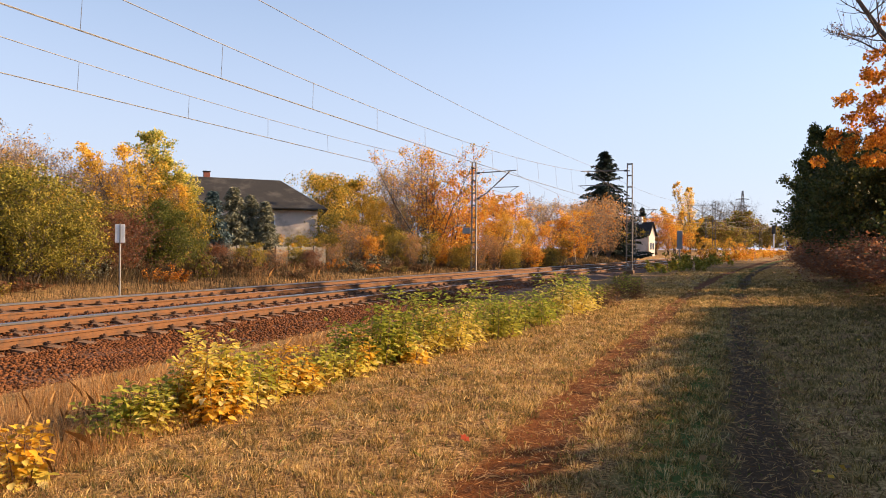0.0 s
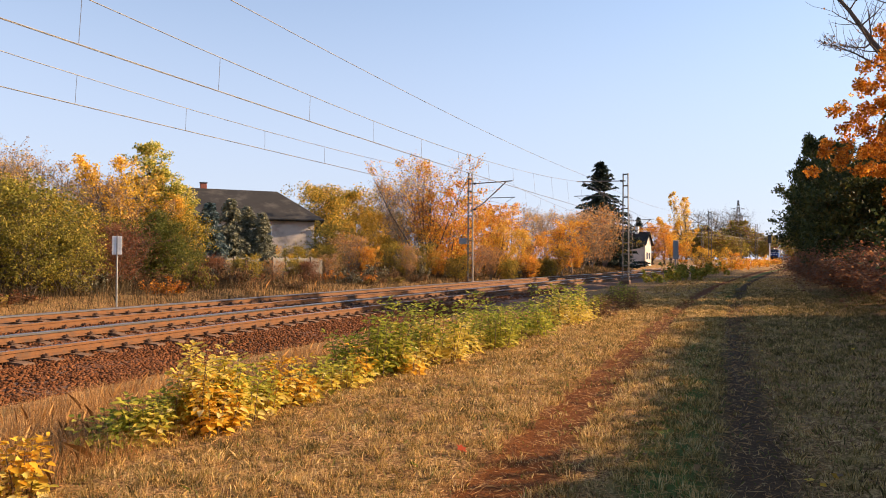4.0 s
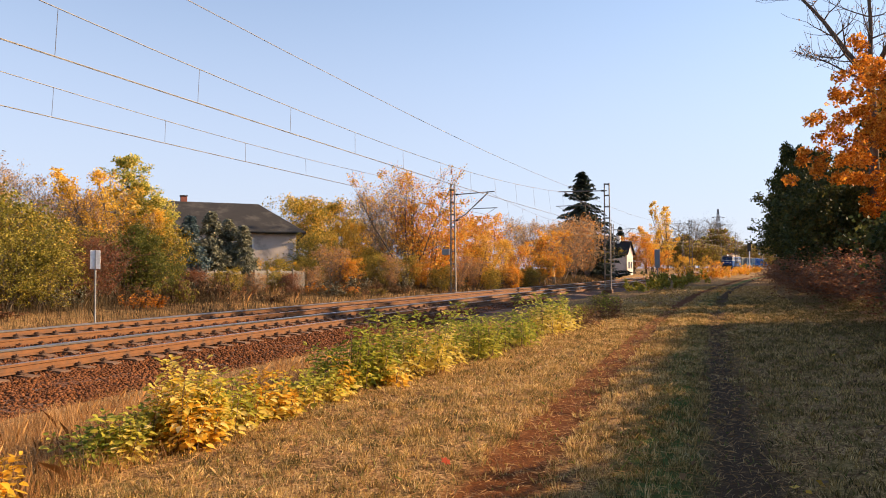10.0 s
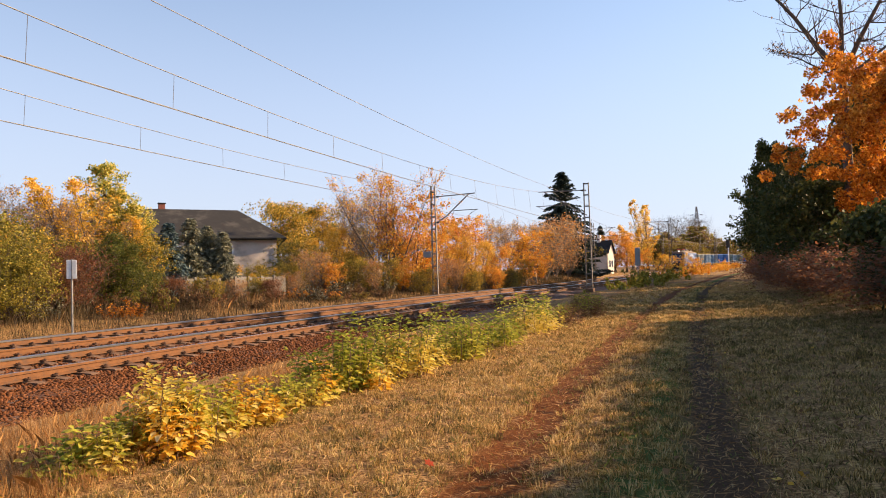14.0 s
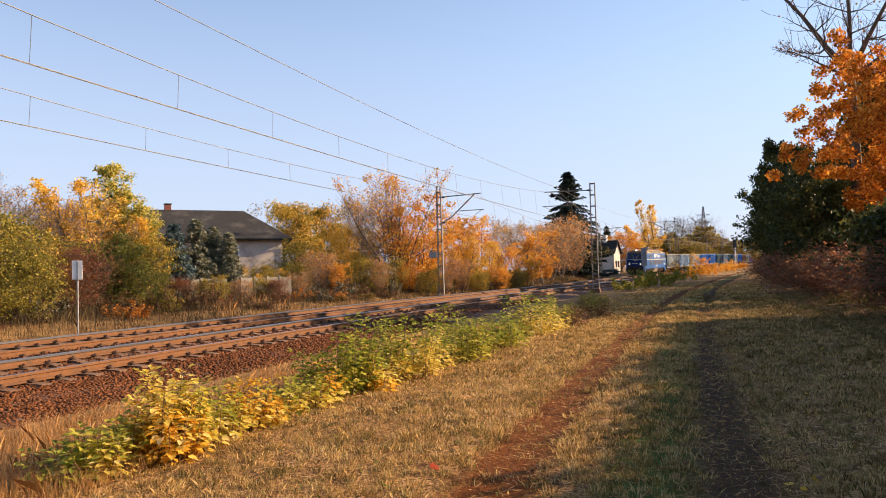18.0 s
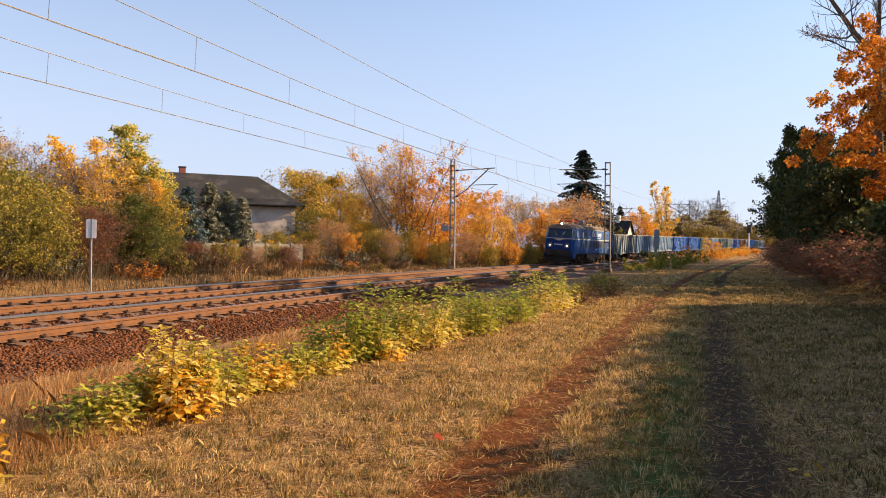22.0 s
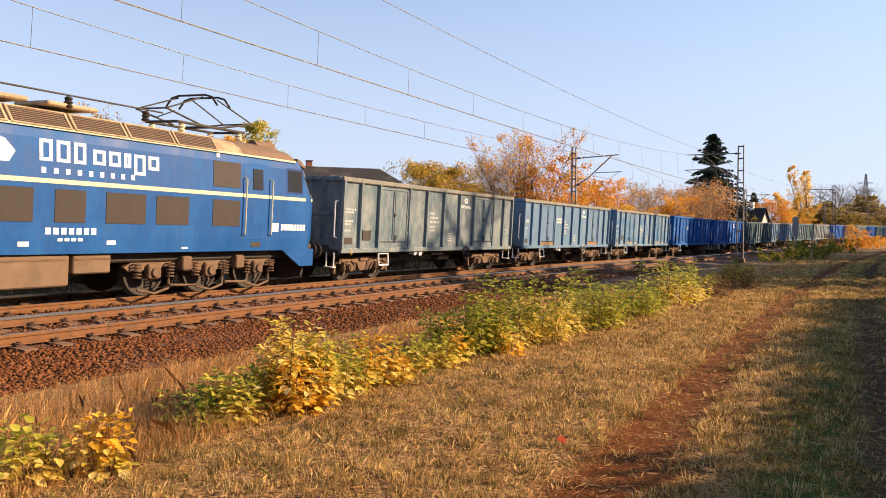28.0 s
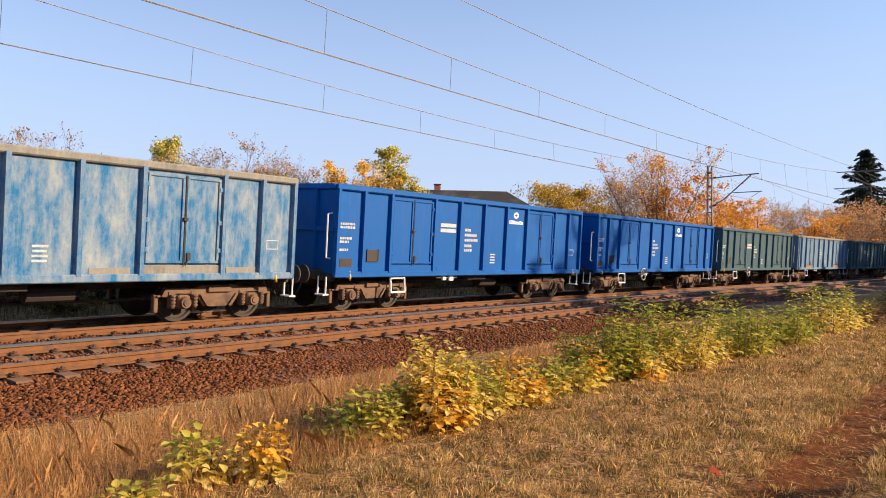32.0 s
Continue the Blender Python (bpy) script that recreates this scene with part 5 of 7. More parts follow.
        if brake_wheel:
            BW = 1.86 if index < 2 else -2.08

            def bw():
                s = Shape()
                ring(s, (W + 0.13, BW, 0.88), (1, 0, 0), 0.26, 0.022, 20)
                for k in range(3):
                    a = math.pi / 2 + k * math.pi * 2 / 3
                    s.rod([(W + 0.13, BW, 0.88), (W + 0.13, BW + 0.26 * math.cos(a), 0.88 + 0.26 * math.sin(a))], 0.02)
                s.tube((W - 0.1, BW, 0.88), (W + 0.16, BW, 0.88), 0.04, n=10)
                return s
            put("brake_wheel", index, bw, M["ring_grey"] if index else M["bogie_dark"], "round three-spoked hand-brake wheel")
    for yc in (-4.65, 4.65):
        bog = new("bogie")
        bog.parent = root
        bog.matrix_basis = pose(0, yc, 0)
        tagged(bog, "dusty brown two-axle bogie")
        for x in ((1, -1) if near else (1,)):
            def side():
                s = Shape()
                s.prism([(-1.40, 0.60), (-1.32, 0.76), (-0.58, 0.76), (-0.44, 0.82), (0.44, 0.82), (0.58, 0.76), (1.32, 0.76), (1.40, 0.60), (1.30, 0.58), (1.22, 0.66), (0.58, 0.64), (0.36, 0.34), (-0.36, 0.34), (-0.58, 0.64), (-1.22, 0.66), (-1.30, 0.58)], "x", 1.00, 1.08)
                s.box(1.06, 1.14, -0.30, 0.30, 0.66, 0.78, 0.015)
                s.prism([(-0.50, 0.62), (-0.44, 0.62), (-0.24, 0.36), (-0.32, 0.36)], "x", 1.07, 1.13)
                s.prism([(0.44, 0.62), (0.50, 0.62), (0.32, 0.36), (0.24, 0.36)], "x", 1.07, 1.13)
                for ya in (-0.9, 0.9):
                    s.box(1.00, 1.15, ya - 0.15, ya + 0.15, 0.32, 0.62, 0.04)
                    s.tube((1.15, ya, 0.46), (1.23, ya, 0.46), 0.14, 0.12, 14)
                    s.tube((1.23, ya, 0.46), (1.25, ya, 0.46), 0.08, 0.07, 10)
                    for q in (-0.27, 0.27):
                        s.prism([(ya + q - 0.08, 0.70), (ya + q + 0.08, 0.70), (ya + q + 0.06, 0.34), (ya + q - 0.06, 0.34)], "x", 1.02, 1.10)
                        for k in range(4):
                            s.tube((1.11, ya + q, 0.38 + 0.07 * k), (1.11, ya + q, 0.42 + 0.07 * k), 0.07, 0.07, 8)
                for ya in (-1.48, 1.48):
                    s.box(0.86, 1.0, ya - 0.05, ya + 0.05, 0.24, 0.62, 0.02)
                s.rod([(1.02, -1.48, 0.60), (1.02, 1.48, 0.60)], 0.025)
                return s
            o = put("side_frame", 0, side, M["bogie"], "", bog)
            o.matrix_basis = pose(0, 0, 0, 0, 0, 0 if x > 0 else 180)
        for ya in (-0.9, 0.9):
            w = new("wheelset", WAGON_WHEEL)
            w.parent = bog
            w.matrix_basis = pose(0, ya, 0.46)
            if index < 5:
                SPINNING.append((w, (0, ya, 0.46), 0.46, 26.4))
    if load:
        def heap():
            s, rng = Shape(), random.Random(index + 40)
            nx, ny = 7, 40
            vs = []
            for j in range(ny + 1):
                for i in range(nx + 1):
                    x, y = -W + 0.06 + (2 * W - 0.12) * i / nx, -L + 0.08 + (2 * L - 0.16) * j / ny
                    e = min(1, 4 * (i / nx) * (1 - i / nx)) ** 0.6
                    vs.append((x, y, Z1 - 0.12 + 0.22 * e * (0.75 + 0.4 * noise.noise((y * 0.9, x, index))) + rng.uniform(-0.02, 0.02)))
            fs = [(j * (nx + 1) + i, j * (nx + 1) + i + 1, (j + 1) * (nx + 1) + i + 1, (j + 1) * (nx + 1) + i) for j in range(ny) for i in range(nx)]
            return s.add(vs, fs)
        put("gravel_load", index, heap, M["sand"], "sandy gravel heaped to the rim")
    return root


COLOURS = [0, 1, 2, 3, 3, 4, 1, 4, 0, 3, 5, 0, 3, 4, 1, 2, 4, 5, 3, 0, 4, 1, 3, 4]
loco = build_loco()
wagons = [build_wagon(i, c, i in (1, 2, 3), i in (0, 1, 2, 4, 5)) for i, c in enumerate(COLOURS)]

# ---- plants ----
def tubes_mesh(name, segs, mat, n=5):
    """One mesh from many tapered limbs: rows of p0, p1, r0, r1."""
    segs = np.asarray(segs, float)
    p0, p1, r0, r1 = segs[:, 0:3], segs[:, 3:6], segs[:, 6], segs[:, 7]
    d = p1 - p0
    d /= np.linalg.norm(d, axis=1)[:, None] + 1e-9
    ref = np.where(np.abs(d[:, 2:3]) > 0.9, np.array([[1.0, 0, 0]]), np.array([[0, 0, 1.0]]))
    a = np.cross(d, ref)
    a /= np.linalg.norm(a, axis=1)[:, None] + 1e-9
    b = np.cross(d, a)
    ang = np.arange(n) * 2 * np.pi / n
    circ = a[:, None, :] * np.cos(ang)[None, :, None] + b[:, None, :] * np.sin(ang)[None, :, None]
    v = np.concatenate([p0[:, None] + circ * r0[:, None, None], p1[:, None] + circ * r1[:, None, None]], 1)
    k = np.arange(n)
    f = np.stack([k, (k + 1) % n, n + (k + 1) % n, n + k], 1)
    faces = (np.arange(len(segs))[:, None, None] * 2 * n + f[None]).reshape(-1, 4).astype(np.int32)
    me = bpy.data.meshes.new(name)
    me.vertices.add(v.shape[0] * 2 * n)
    me.vertices.foreach_set("co", v.astype(np.float32).ravel())
    me.loops.add(4 * len(faces))
    me.loops.foreach_set("vertex_index", faces.ravel())
    me.polygons.add(len(faces))
    me.polygons.foreach_set("loop_start", np.arange(0, 4 * len(faces), 4, dtype=np.int32))
    me.materials.append(mat)
    me.update(calc_edges=True)
    return me


def unit(v):
    return v / (np.linalg.norm(v) + 1e-9)


def limbs(rng, p, d, length, r, depth, out, tips, up=0.25, spread=0.7, kids=3, steps=3):
    """Grows a limb with side limbs; gathers the tips."""
    for k in range(steps):
        d = unit(d + rng.normal(0, 0.16, 3) + np.array([0, 0, up * 0.35]))
        q = p + d * length / steps
        r1 = max(0.004, r * (1 - 0.25))
        out.append((*p, *q, r, r1))
        p, r = q, r1
        if depth > 0:
            for _ in range(kids if k else max(1, kids - 1)):
                side = unit(np.cross(d, rng.normal(0, 1, 3)))
                nd = unit(d * (1 - spread * 0.5) + side * spread + np.array([0, 0, up * 0.4]))
                limbs(rng, p, nd, length * rng.uniform(0.45, 0.7), r * 0.6, depth - 1, out, tips, up, spread, kids, max(2, steps - 1))
        else:
            tips.append(p)
    tips.append(p)


def leaf_mesh(name, rng, tips, n, size, cluster, mat, droop=0.0, top=None):
    tips = np.asarray(tips)
    o = rng.normal(0, 1, (n, 3))
    o *= (rng.uniform(0, 1, (n, 1)) ** 0.5) / np.linalg.norm(o, axis=1)[:, None]
    c = tips[rng.integers(0, len(tips), n)] + o * cluster * 1.25 * np.array([1, 1, 0.8])
    c[:, 2] = np.maximum(c[:, 2], 0.05)
    if top:  # an even top, as a hedge has
        c[:, 2] = np.where(c[:, 2] > top, top * (1 - 0.5 * rng.uniform(0, 1, n) ** 1.5), c[:, 2])
    a = rng.normal(0, 1, (n, 3))
    a[:, 2] -= droop
    a /= np.linalg.norm(a, axis=1)[:, None]
    b = np.cross(a, rng.normal(0, 1, (n, 3)))
    b /= np.linalg.norm(b, axis=1)[:, None]
    s = size * rng.uniform(0.6, 1.35, (n, 1))
    return quads(name, c, a * s, b * s * 0.75, mat)


def broadleaf(name, seed, height, crown_r, leaf, n_leaf, leaf_size, label, category="tree", stems=1, bare=0.25, bark="bark", cluster=0.35, trunk_r=None, depth=2, kids=3, up=0.3, slim=1.0, second=None, share=0.35, top_of_crown=None):
    """A tree or tall shrub at the origin: trunk or stems, limbs, and a crown of many leaves."""
    rng = np.random.default_rng(seed)
    segs, tips = [], []
    trunk_r = trunk_r or height * 0.016
    for s in range(stems):
        lean = rng.normal(0, 0.10 if stems == 1 else 0.28, 2) * (0.5 if slim < 0.6 else 1)
        p = np.array([*(rng.normal(0, 0.12 * (stems > 1) * height * 0.1 + 0.02, 2)), 0.0])
        d = unit(np.array([lean[0], lean[1], 1.0]))
        n = 7
        top = height * (rng.uniform(0.75, 1.0) if stems > 1 else 0.95)
        r = trunk_r * (1 if stems == 1 else rng.uniform(0.5, 0.8))
        for k in range(n):
            d = unit(d + rng.normal(0, 0.05, 3))
            q = p + d * top / n
            r1 = r * 0.80
            segs.append((*p, *q, r, r1))
            p, r = q, r1
            f = (k + 1) / n
            if f >= bare:
                # limbs longest low in the crown
                prof = math.sin(math.pi * min(1, max(0.0, (f - bare) / (1 - bare)) * 0.78 + 0.15)) ** 0.7
                for _ in range(4 if stems == 1 else 2):
                    az = rng.uniform(0, 2 * np.pi)
                    nd = unit(np.array([math.cos(az), math.sin(az), 0.45 / max(slim, 0.3)]))
                    limbs(rng, p, nd, crown_r * prof * rng.uniform(0.6, 1.0), max(r * 0.5, 0.012), depth - 1, segs, tips, up, 0.75, kids)
        tips.append(p)
    root = thing(name, Matrix(), label, category)
    part("trunk", tubes_mesh("trunk", segs, M[bark]), None, root)
    if n_leaf:
        n2 = int(n_leaf * share) if second else 0
        part("crown", leaf_mesh("crown", rng, tips, n_leaf - n2, leaf_size, cluster, M[leaf], 0.3, top_of_crown), None, root)["kind"] = "stuff"
        if second:
            part("crown", leaf_mesh("crown", rng, tips, n2, leaf_size, cluster, M[second], 0.3), None, root)["kind"] = "stuff"
    return root


def conifer(name, seed, height, radius, needles, label, gap=0.09):
    rng = np.random.default_rng(seed)
    segs = [(0, 0, 0, 0, 0, height, height * 0.014, 0.02)]
    cs, axs, bxs = [], [], []
    z = height * gap
    while z < height * 0.985:
        f = 1 - z / height
        n = max(4, int(5 + 7 * f))
        for k in range(n):
            az = 2 * np.pi * (k + rng.uniform(0, 0.9)) / n
            ln = (radius * f ** 0.85 + 0.12) * rng.uniform(0.65, 1.1)
            steps = max(3, int(ln / (0.045 * height * 0.5 + 0.08)))
            p = np.array([0.0, 0.0, z])
            d = unit(np.array([math.cos(az), math.sin(az), -0.25 if f > 0.3 else 0.25]))
            for q in range(steps):
                d = unit(d + np.array([0, 0, 0.10 if q > steps * 0.5 else -0.03]) + rng.normal(0, 0.04, 3))
                e = p + d * ln / steps
                segs.append((*p, *e, max(0.006, 0.03 * f), max(0.004, 0.02 * f)))
                side = np.cross(d, [0, 0, 1])
                w = 0.30 * ln * (1 - q / steps) + 0.10
                for m_ in (-1, 1, -0.75, 0.75, -0.5, 0.5, -0.25, 0.25, 0):
                    c = (p + e) / 2 + side * m_ * w * 0.55 + np.array([0, 0, -0.12 * w * abs(m_)]) + rng.normal(0, 0.05, 3)
                    a = unit(d * 0.6 + side * m_ + np.array([0, 0, -0.35]) + rng.normal(0, 0.2, 3))
                    b = unit(np.cross(a, rng.normal(0, 1, 3)))
                    sz = height * 0.0165 + 0.02
                    cs.append(c)
                    axs.append(a * sz * rng.uniform(0.9, 1.6))
                    bxs.append(b * sz * 0.42)
                p = e
        z += height * 0.026 * (0.7 + 0.6 * f)
    root = thing(name, Matrix(), label, "tree")
    part("trunk", tubes_mesh("trunk", segs, M["bark"]), None, root)
    part("crown", quads("crown", np.array(cs), np.array(axs), np.array(bxs), M[needles]), None, root)["kind"] = "stuff"
    return root


def shrub(name, seed, height, radius, leaf, n_leaf, leaf_size, label, second=None, stems=14, cluster=0.10, bark="twig"):
    """A low many-stemmed plant with leaves all along its stems."""
    rng = np.random.default_rng(seed)
    segs, tips = [], []
    for s in range(stems):
        a, rr = rng.uniform(0, 2 * np.pi), radius * math.sqrt(rng.uniform(0, 1))
        p = np.array([math.cos(a) * rr * 0.7, math.sin(a) * rr * 0.7, 0.0])
        d = unit(np.array([math.cos(a) * 0.25, math.sin(a) * 0.25, 1.0]) + rng.normal(0, 0.1, 3))
        h = height * rng.uniform(0.35, 1.15) * (1 - 0.35 * rr / radius)
        n = 6
        for k in range(n):
            d = unit(d + rng.normal(0, 0.10, 3))
            q = p + d * h / n
            segs.append((*p, *q, 0.005 * (1 - k / n) + 0.002, 0.004 * (1 - k / n) + 0.0015))
            tips += [p * (1 - t) + q * t for t in (0.3, 0.8)] if k > 0 else []
            if k > 1:
                az = rng.uniform(0, 2 * np.pi)
                e = q + np.array([math.cos(az), math.sin(az), 0.35]) * h * 0.16
                segs.append((*q, *e, 0.003, 0.0015))
                tips += [(q + e) / 2, e, e]
            p = q
        tips += [p, p]
    root = thing(name, Matrix(), label, "shrub")
    part("stem", tubes_mesh("stem", segs, M[bark], 4), None, root)["kind"] = "stuff"
    n2 = int(n_leaf * 0.45) if second else 0
    part("leaves", leaf_mesh("leaves", rng, tips, n_leaf - n2, leaf_size, cluster, M[leaf], 0.5), None, root)["kind"] = "stuff"
    if second:
        part("leaves", leaf_mesh("leaves", rng, tips, n2, leaf_size, cluster, M[second], 0.5), None, root)["kind"] = "stuff"
    return root


def stand(ob, az, dist, scale=(1, 1, 1), turn=0.0, z=None):
    """Sets a thing at a bearing (degrees left of the line's direction) and distance from the first standpoint."""
    x, y = -dist * math.sin(radians(az)), dist * math.cos(radians(az))
    sc = scale if hasattr(scale, "__len__") else (scale, scale, scale)
    return Matrix.Translation((x, y, (ground_z(x, y) if z is None else z) - 0.03)) @ pose(0, 0, 0, 0, 0, turn) @ Matrix.Diagonal((*sc, 1))


def settle(ob, *args, **kw):
    ob.matrix_basis = stand(ob, *args, **kw)
    return ob


# far side of the line, from the camera's left round to the distance
LEFT = [
    # az, dist, height, kind
    (71, 30, 4.2, "olive"), (66, 33, 6.0, "twiggy"), (62, 31, 4.0, "olive"), (58.5, 36, 6.6, "birch_green"), (55, 35, 6.4, "twiggy"), (53, 31, 4.2, "olive"),
    (50.8, 29.5, 3.9, "lime"), (51.5, 38, 6.3, "twiggy"), (49.3, 28.5, 2.7, "lime"), (48.8, 31.5, 3.7, "olive"), (47.4, 29.5, 2.3, "lime"), (49.2, 40, 6.2, "twiggy"), (47.4, 41, 6.0, "twiggy"), (46.7, 34, 3.4, "olive"), (45.9, 42, 6.0, "twiggy"), (45.2, 38, 3.3, "olive"), (44.6, 41, 5.6, "twiggy"),
    (44.3, 34, 2.5, "redbrown"), (45.0, 33, 2.0, "redbrown"),
    (42.9, 41, 6.6, "gold"), (44.2, 43, 5.4, "twiggy"), (41.3, 43, 7.3, "birch_green"), (39.6, 42.5, 6.0, "birch_green"), (38.9, 42, 5.2, "birch_green"), (40.8, 43, 5.5, "gold"), (40.0, 40, 3.7, "olive"), (42.1, 36, 3.2, "green"), (40.9, 37, 2.8, "green"), (43.0, 37.5, 2.7, "olive"),
    (34.4, 41, 1.2, "olive"), (37.6, 40, 1.4, "redbrown"), (36.2, 39.5, 1.2, "brown"), (35.0, 39, 1.5, "olive"), (33.0, 40.5, 1.3, "brown"), (31.6, 42, 1.4, "olive"), (30.4, 42, 1.2, "redbrown"), (39.0, 38, 1.6, "green"), (28.6, 44, 1.6, "brown"), (32.4, 46, 2.1, "gold"), (31.4, 49, 2.1, "olive"), (30.2, 51, 2.1, "gold"), (29.4, 50, 2.2, "olive"),
    (29.2, 78, 8.6, "oak"), (27.4, 84, 8.4, "oak"), (26.6, 58, 5.3, "gold"), (28.4, 54, 3.7, "olive"), (25.4, 62, 5.6, "gold"), (24.6, 60, 3.2, "olive"), (23.6, 64, 8.2, "twiggy"), (27.2, 50, 3.0, "brown"), (25.6, 50, 2.3, "orange"), (23.8, 52, 2.4, "olive"), (22.6, 52, 2.4, "brown"), (21.8, 54, 2.4, "olive"),
    (21.0, 57, 9.4, "maple"), (19.6, 58, 7.6, "orange"), (22.4, 58, 8.0, "twiggy"), (18.3, 62, 5.3, "orange"), (20.3, 55, 2.5, "orange"), (18.8, 55, 1.9, "olive"), (17.5, 58, 2.8, "brown"),
    (16.6, 69, 6.6, "orange"), (15.8, 64, 4.4, "gold"), (15.0, 73, 6.8, "orange"), (14.2, 66, 4.6, "gold"), (16.2, 62, 2.6, "brown"), (13.3, 77, 6.8, "twiggy"), (12.6, 74, 4.6, "orange"), (11.7, 82, 7.0, "twiggy"), (10.8, 82, 6.1, "orange"), (10.0, 88, 7.2, "twiggy"), (11.2, 76, 3.0, "gold"), (9.2, 95, 7.2, "brown"), (8.4, 104, 8.4, "brown"), (7.5, 108, 6.6, "brown"), (9.7, 92, 3.2, "orange"), (12.0, 70, 2.1, "olive"), (6.6, 118, 4.8, "olive"), (13.0, 66, 2.5, "orange"), (14.8, 62, 1.9, "olive"),
    (4.0, 150, 8.2, "orange"), (3.1, 150, 7.2, "orange"), (2.6, 156, 8.5, "gold"), (0.9, 150, 3.8, "gold"), (0.0, 158, 4.0, "gold"), (-0.9, 165, 4.0, "gold"), (-1.7, 160, 3.0, "orange"), (1.9, 150, 4.8, "orange"),
]


def build_left():
    kinds = {
        "olive": lambda s: broadleaf("bush", s, 5.0, 2.3, "leaf_olive", 13000, 0.055, "", "shrub", 7, 0.06, cluster=0.19, second="leaf_gold", share=0.16),
        "lime": lambda s: broadleaf("bush", s, 4.5, 2.2, "leaf_lime", 13000, 0.055, "", "shrub", 8, 0.04, cluster=0.19, second="leaf_olive", share=0.3),
        "green": lambda s: broadleaf("bush", s, 4.5, 2.0, "leaf_bush", 11000, 0.058, "", "shrub", 5, 0.12, cluster=0.20),
        "twiggy": lambda s: broadleaf("thin_leaved_tree", s, 7.0, 1.9, "leaf_grey", 4000, 0.046, "", "tree", 7, 0.15, "bark_grey", 0.20, second="leaf_gold", share=0.14, depth=3, kids=2, up=0.7, slim=0.7),
        "gold": lambda s: broadleaf("golden_tree", s, 7.0, 1.9, "leaf_gold", 8500, 0.058, "", "tree", 4, 0.10, cluster=0.20, up=0.6, slim=0.6),
        "birch_green": lambda s: broadleaf("slender_tree", s, 8.4, 1.9, "leaf_green", 8500, 0.070, "", "tree", 1, 0.10, cluster=0.24, second="leaf_yellow", share=0.5, slim=0.5, up=0.6),
        "oak": lambda s: broadleaf("oak_tree", s, 10.0, 3.6, "leaf_olive", 9000, 0.11, "", "tree", 1, 0.3, cluster=0.62, second="leaf_gold", depth=3, kids=2),
        "maple": lambda s: broadleaf("half_bare_tree", s, 9.9, 2.6, "leaf_gold", 5600, 0.066, "", "tree", 7, 0.2, "bark", 0.24, second="leaf_orange", share=0.5, depth=3, kids=2, up=0.7, slim=0.6),
        "orange": lambda s: broadleaf("orange_tree", s, 6.5, 2.1, "leaf_orange", 7200, 0.070, "", "tree", 5, 0.12, cluster=0.24, second="leaf_gold", up=0.45),
        "redbrown": lambda s: broadleaf("brown_shrub", s, 2.5, 1.5, "leaf_red_brown", 5200, 0.04, "", "shrub", 8, 0.05, "twig", 0.2),
        "brown": lambda s: broadleaf("brown_shrub", s, 6.5, 2.2, "leaf_grey", 3400, 0.085, "", "shrub", 7, 0.12, "bark_grey", 0.35, depth=3, kids=2, up=0.7, second="leaf_orange", share=0.2),
    }
    words = {
        "olive": "olive-green bush turning yellow beyond the railway", "lime": "dense yellow-green bush beyond the railway", "green": "dense dark green bush among autumn trees", "twiggy": "thin half-bare tree with few yellow leaves",
        "gold": "golden-leaved autumn tree beyond the railway", "birch_green": "tall slender tree with green-yellow leaves", "oak": "broad yellow-green tree behind the house",
        "maple": "tall many-stemmed half-bare tree with golden leaves", "orange": "orange autumn tree along the railway", "brown": "brown withered shrub by the line", "redbrown": "round red-brown shrub among dry weeds",
    }
    base = {"olive": 5.0, "lime": 4.5, "green": 4.5, "twiggy": 7.0, "gold": 7.0, "birch_green": 8.4, "oak": 10.0, "maple": 9.9, "orange": 6.5, "brown": 6.5, "redbrown": 2.5}
    made, rng = {}, random.Random(3)
    for i, (az, dist, h, kind) in enumerate(LEFT):
        pool = made.setdefault(kind, [])
        f = h / base[kind]
        m = lambda: stand(None, az, dist, (f * rng.uniform(0.95, 1.15), f * rng.uniform(0.95, 1.15), f), rng.uniform(0, 360))
        if len(pool) < 3:
            ob = kinds[kind](100 + i)
            tagged(ob, words[kind], group="lineside trees")
            ob.matrix_basis = m()
            pool.append(ob)
        else:
            src = pool[i % 3]
            mm = m()
            ob = copy_thing(src, Matrix())
            ob.matrix_basis = mm


build_left()
settle(conifer("fir_tree", 11, 16.6, 8.6, "needle", "tall dark fir tree by the railway"), 7.8, 115)
settle(conifer("spruce_tree", 12, 9.5, 3.0, "needle", "small dark spruce behind the white house"), 5.0, 150)
settle(conifer("blue_spruce", 13, 4.5, 1.75, "needle_blue", "bushy blue spruce in the garden", 0.02), 37.6, 42)
settle(conifer("blue_spruce", 14, 5.0, 2.2, "needle_grey", "slender grey-green spruce in the garden", 0.02), 36.1, 45)
settle(conifer("blue_spruce", 15, 4.6, 2.1, "needle_grey", "slender grey-green spruce beside the house", 0.02), 34.9, 45.5)
settle(conifer("blue_spruce", 18, 4.2, 1.5, "needle_grey", "small grey-green spruce beside the house", 0.02), 33.8, 45)
settle(broadleaf("poplar_tree", 16, 15.0, 2.6, "leaf_gold", 5200, 0.13, "slender golden poplar beside the line", "tree", 5, 0.06, cluster=0.30, up=1.1, slim=0.4, second="leaf_yellow"), 1.6, 170)
settle(broadleaf("poplar_tree", 17, 11.0, 2.2, "leaf_gold", 3500, 0.16, "slender golden poplar beside the line", "tree", 3, 0.1, cluster=0.45, up=1.2, slim=0.3), 2.7, 172)


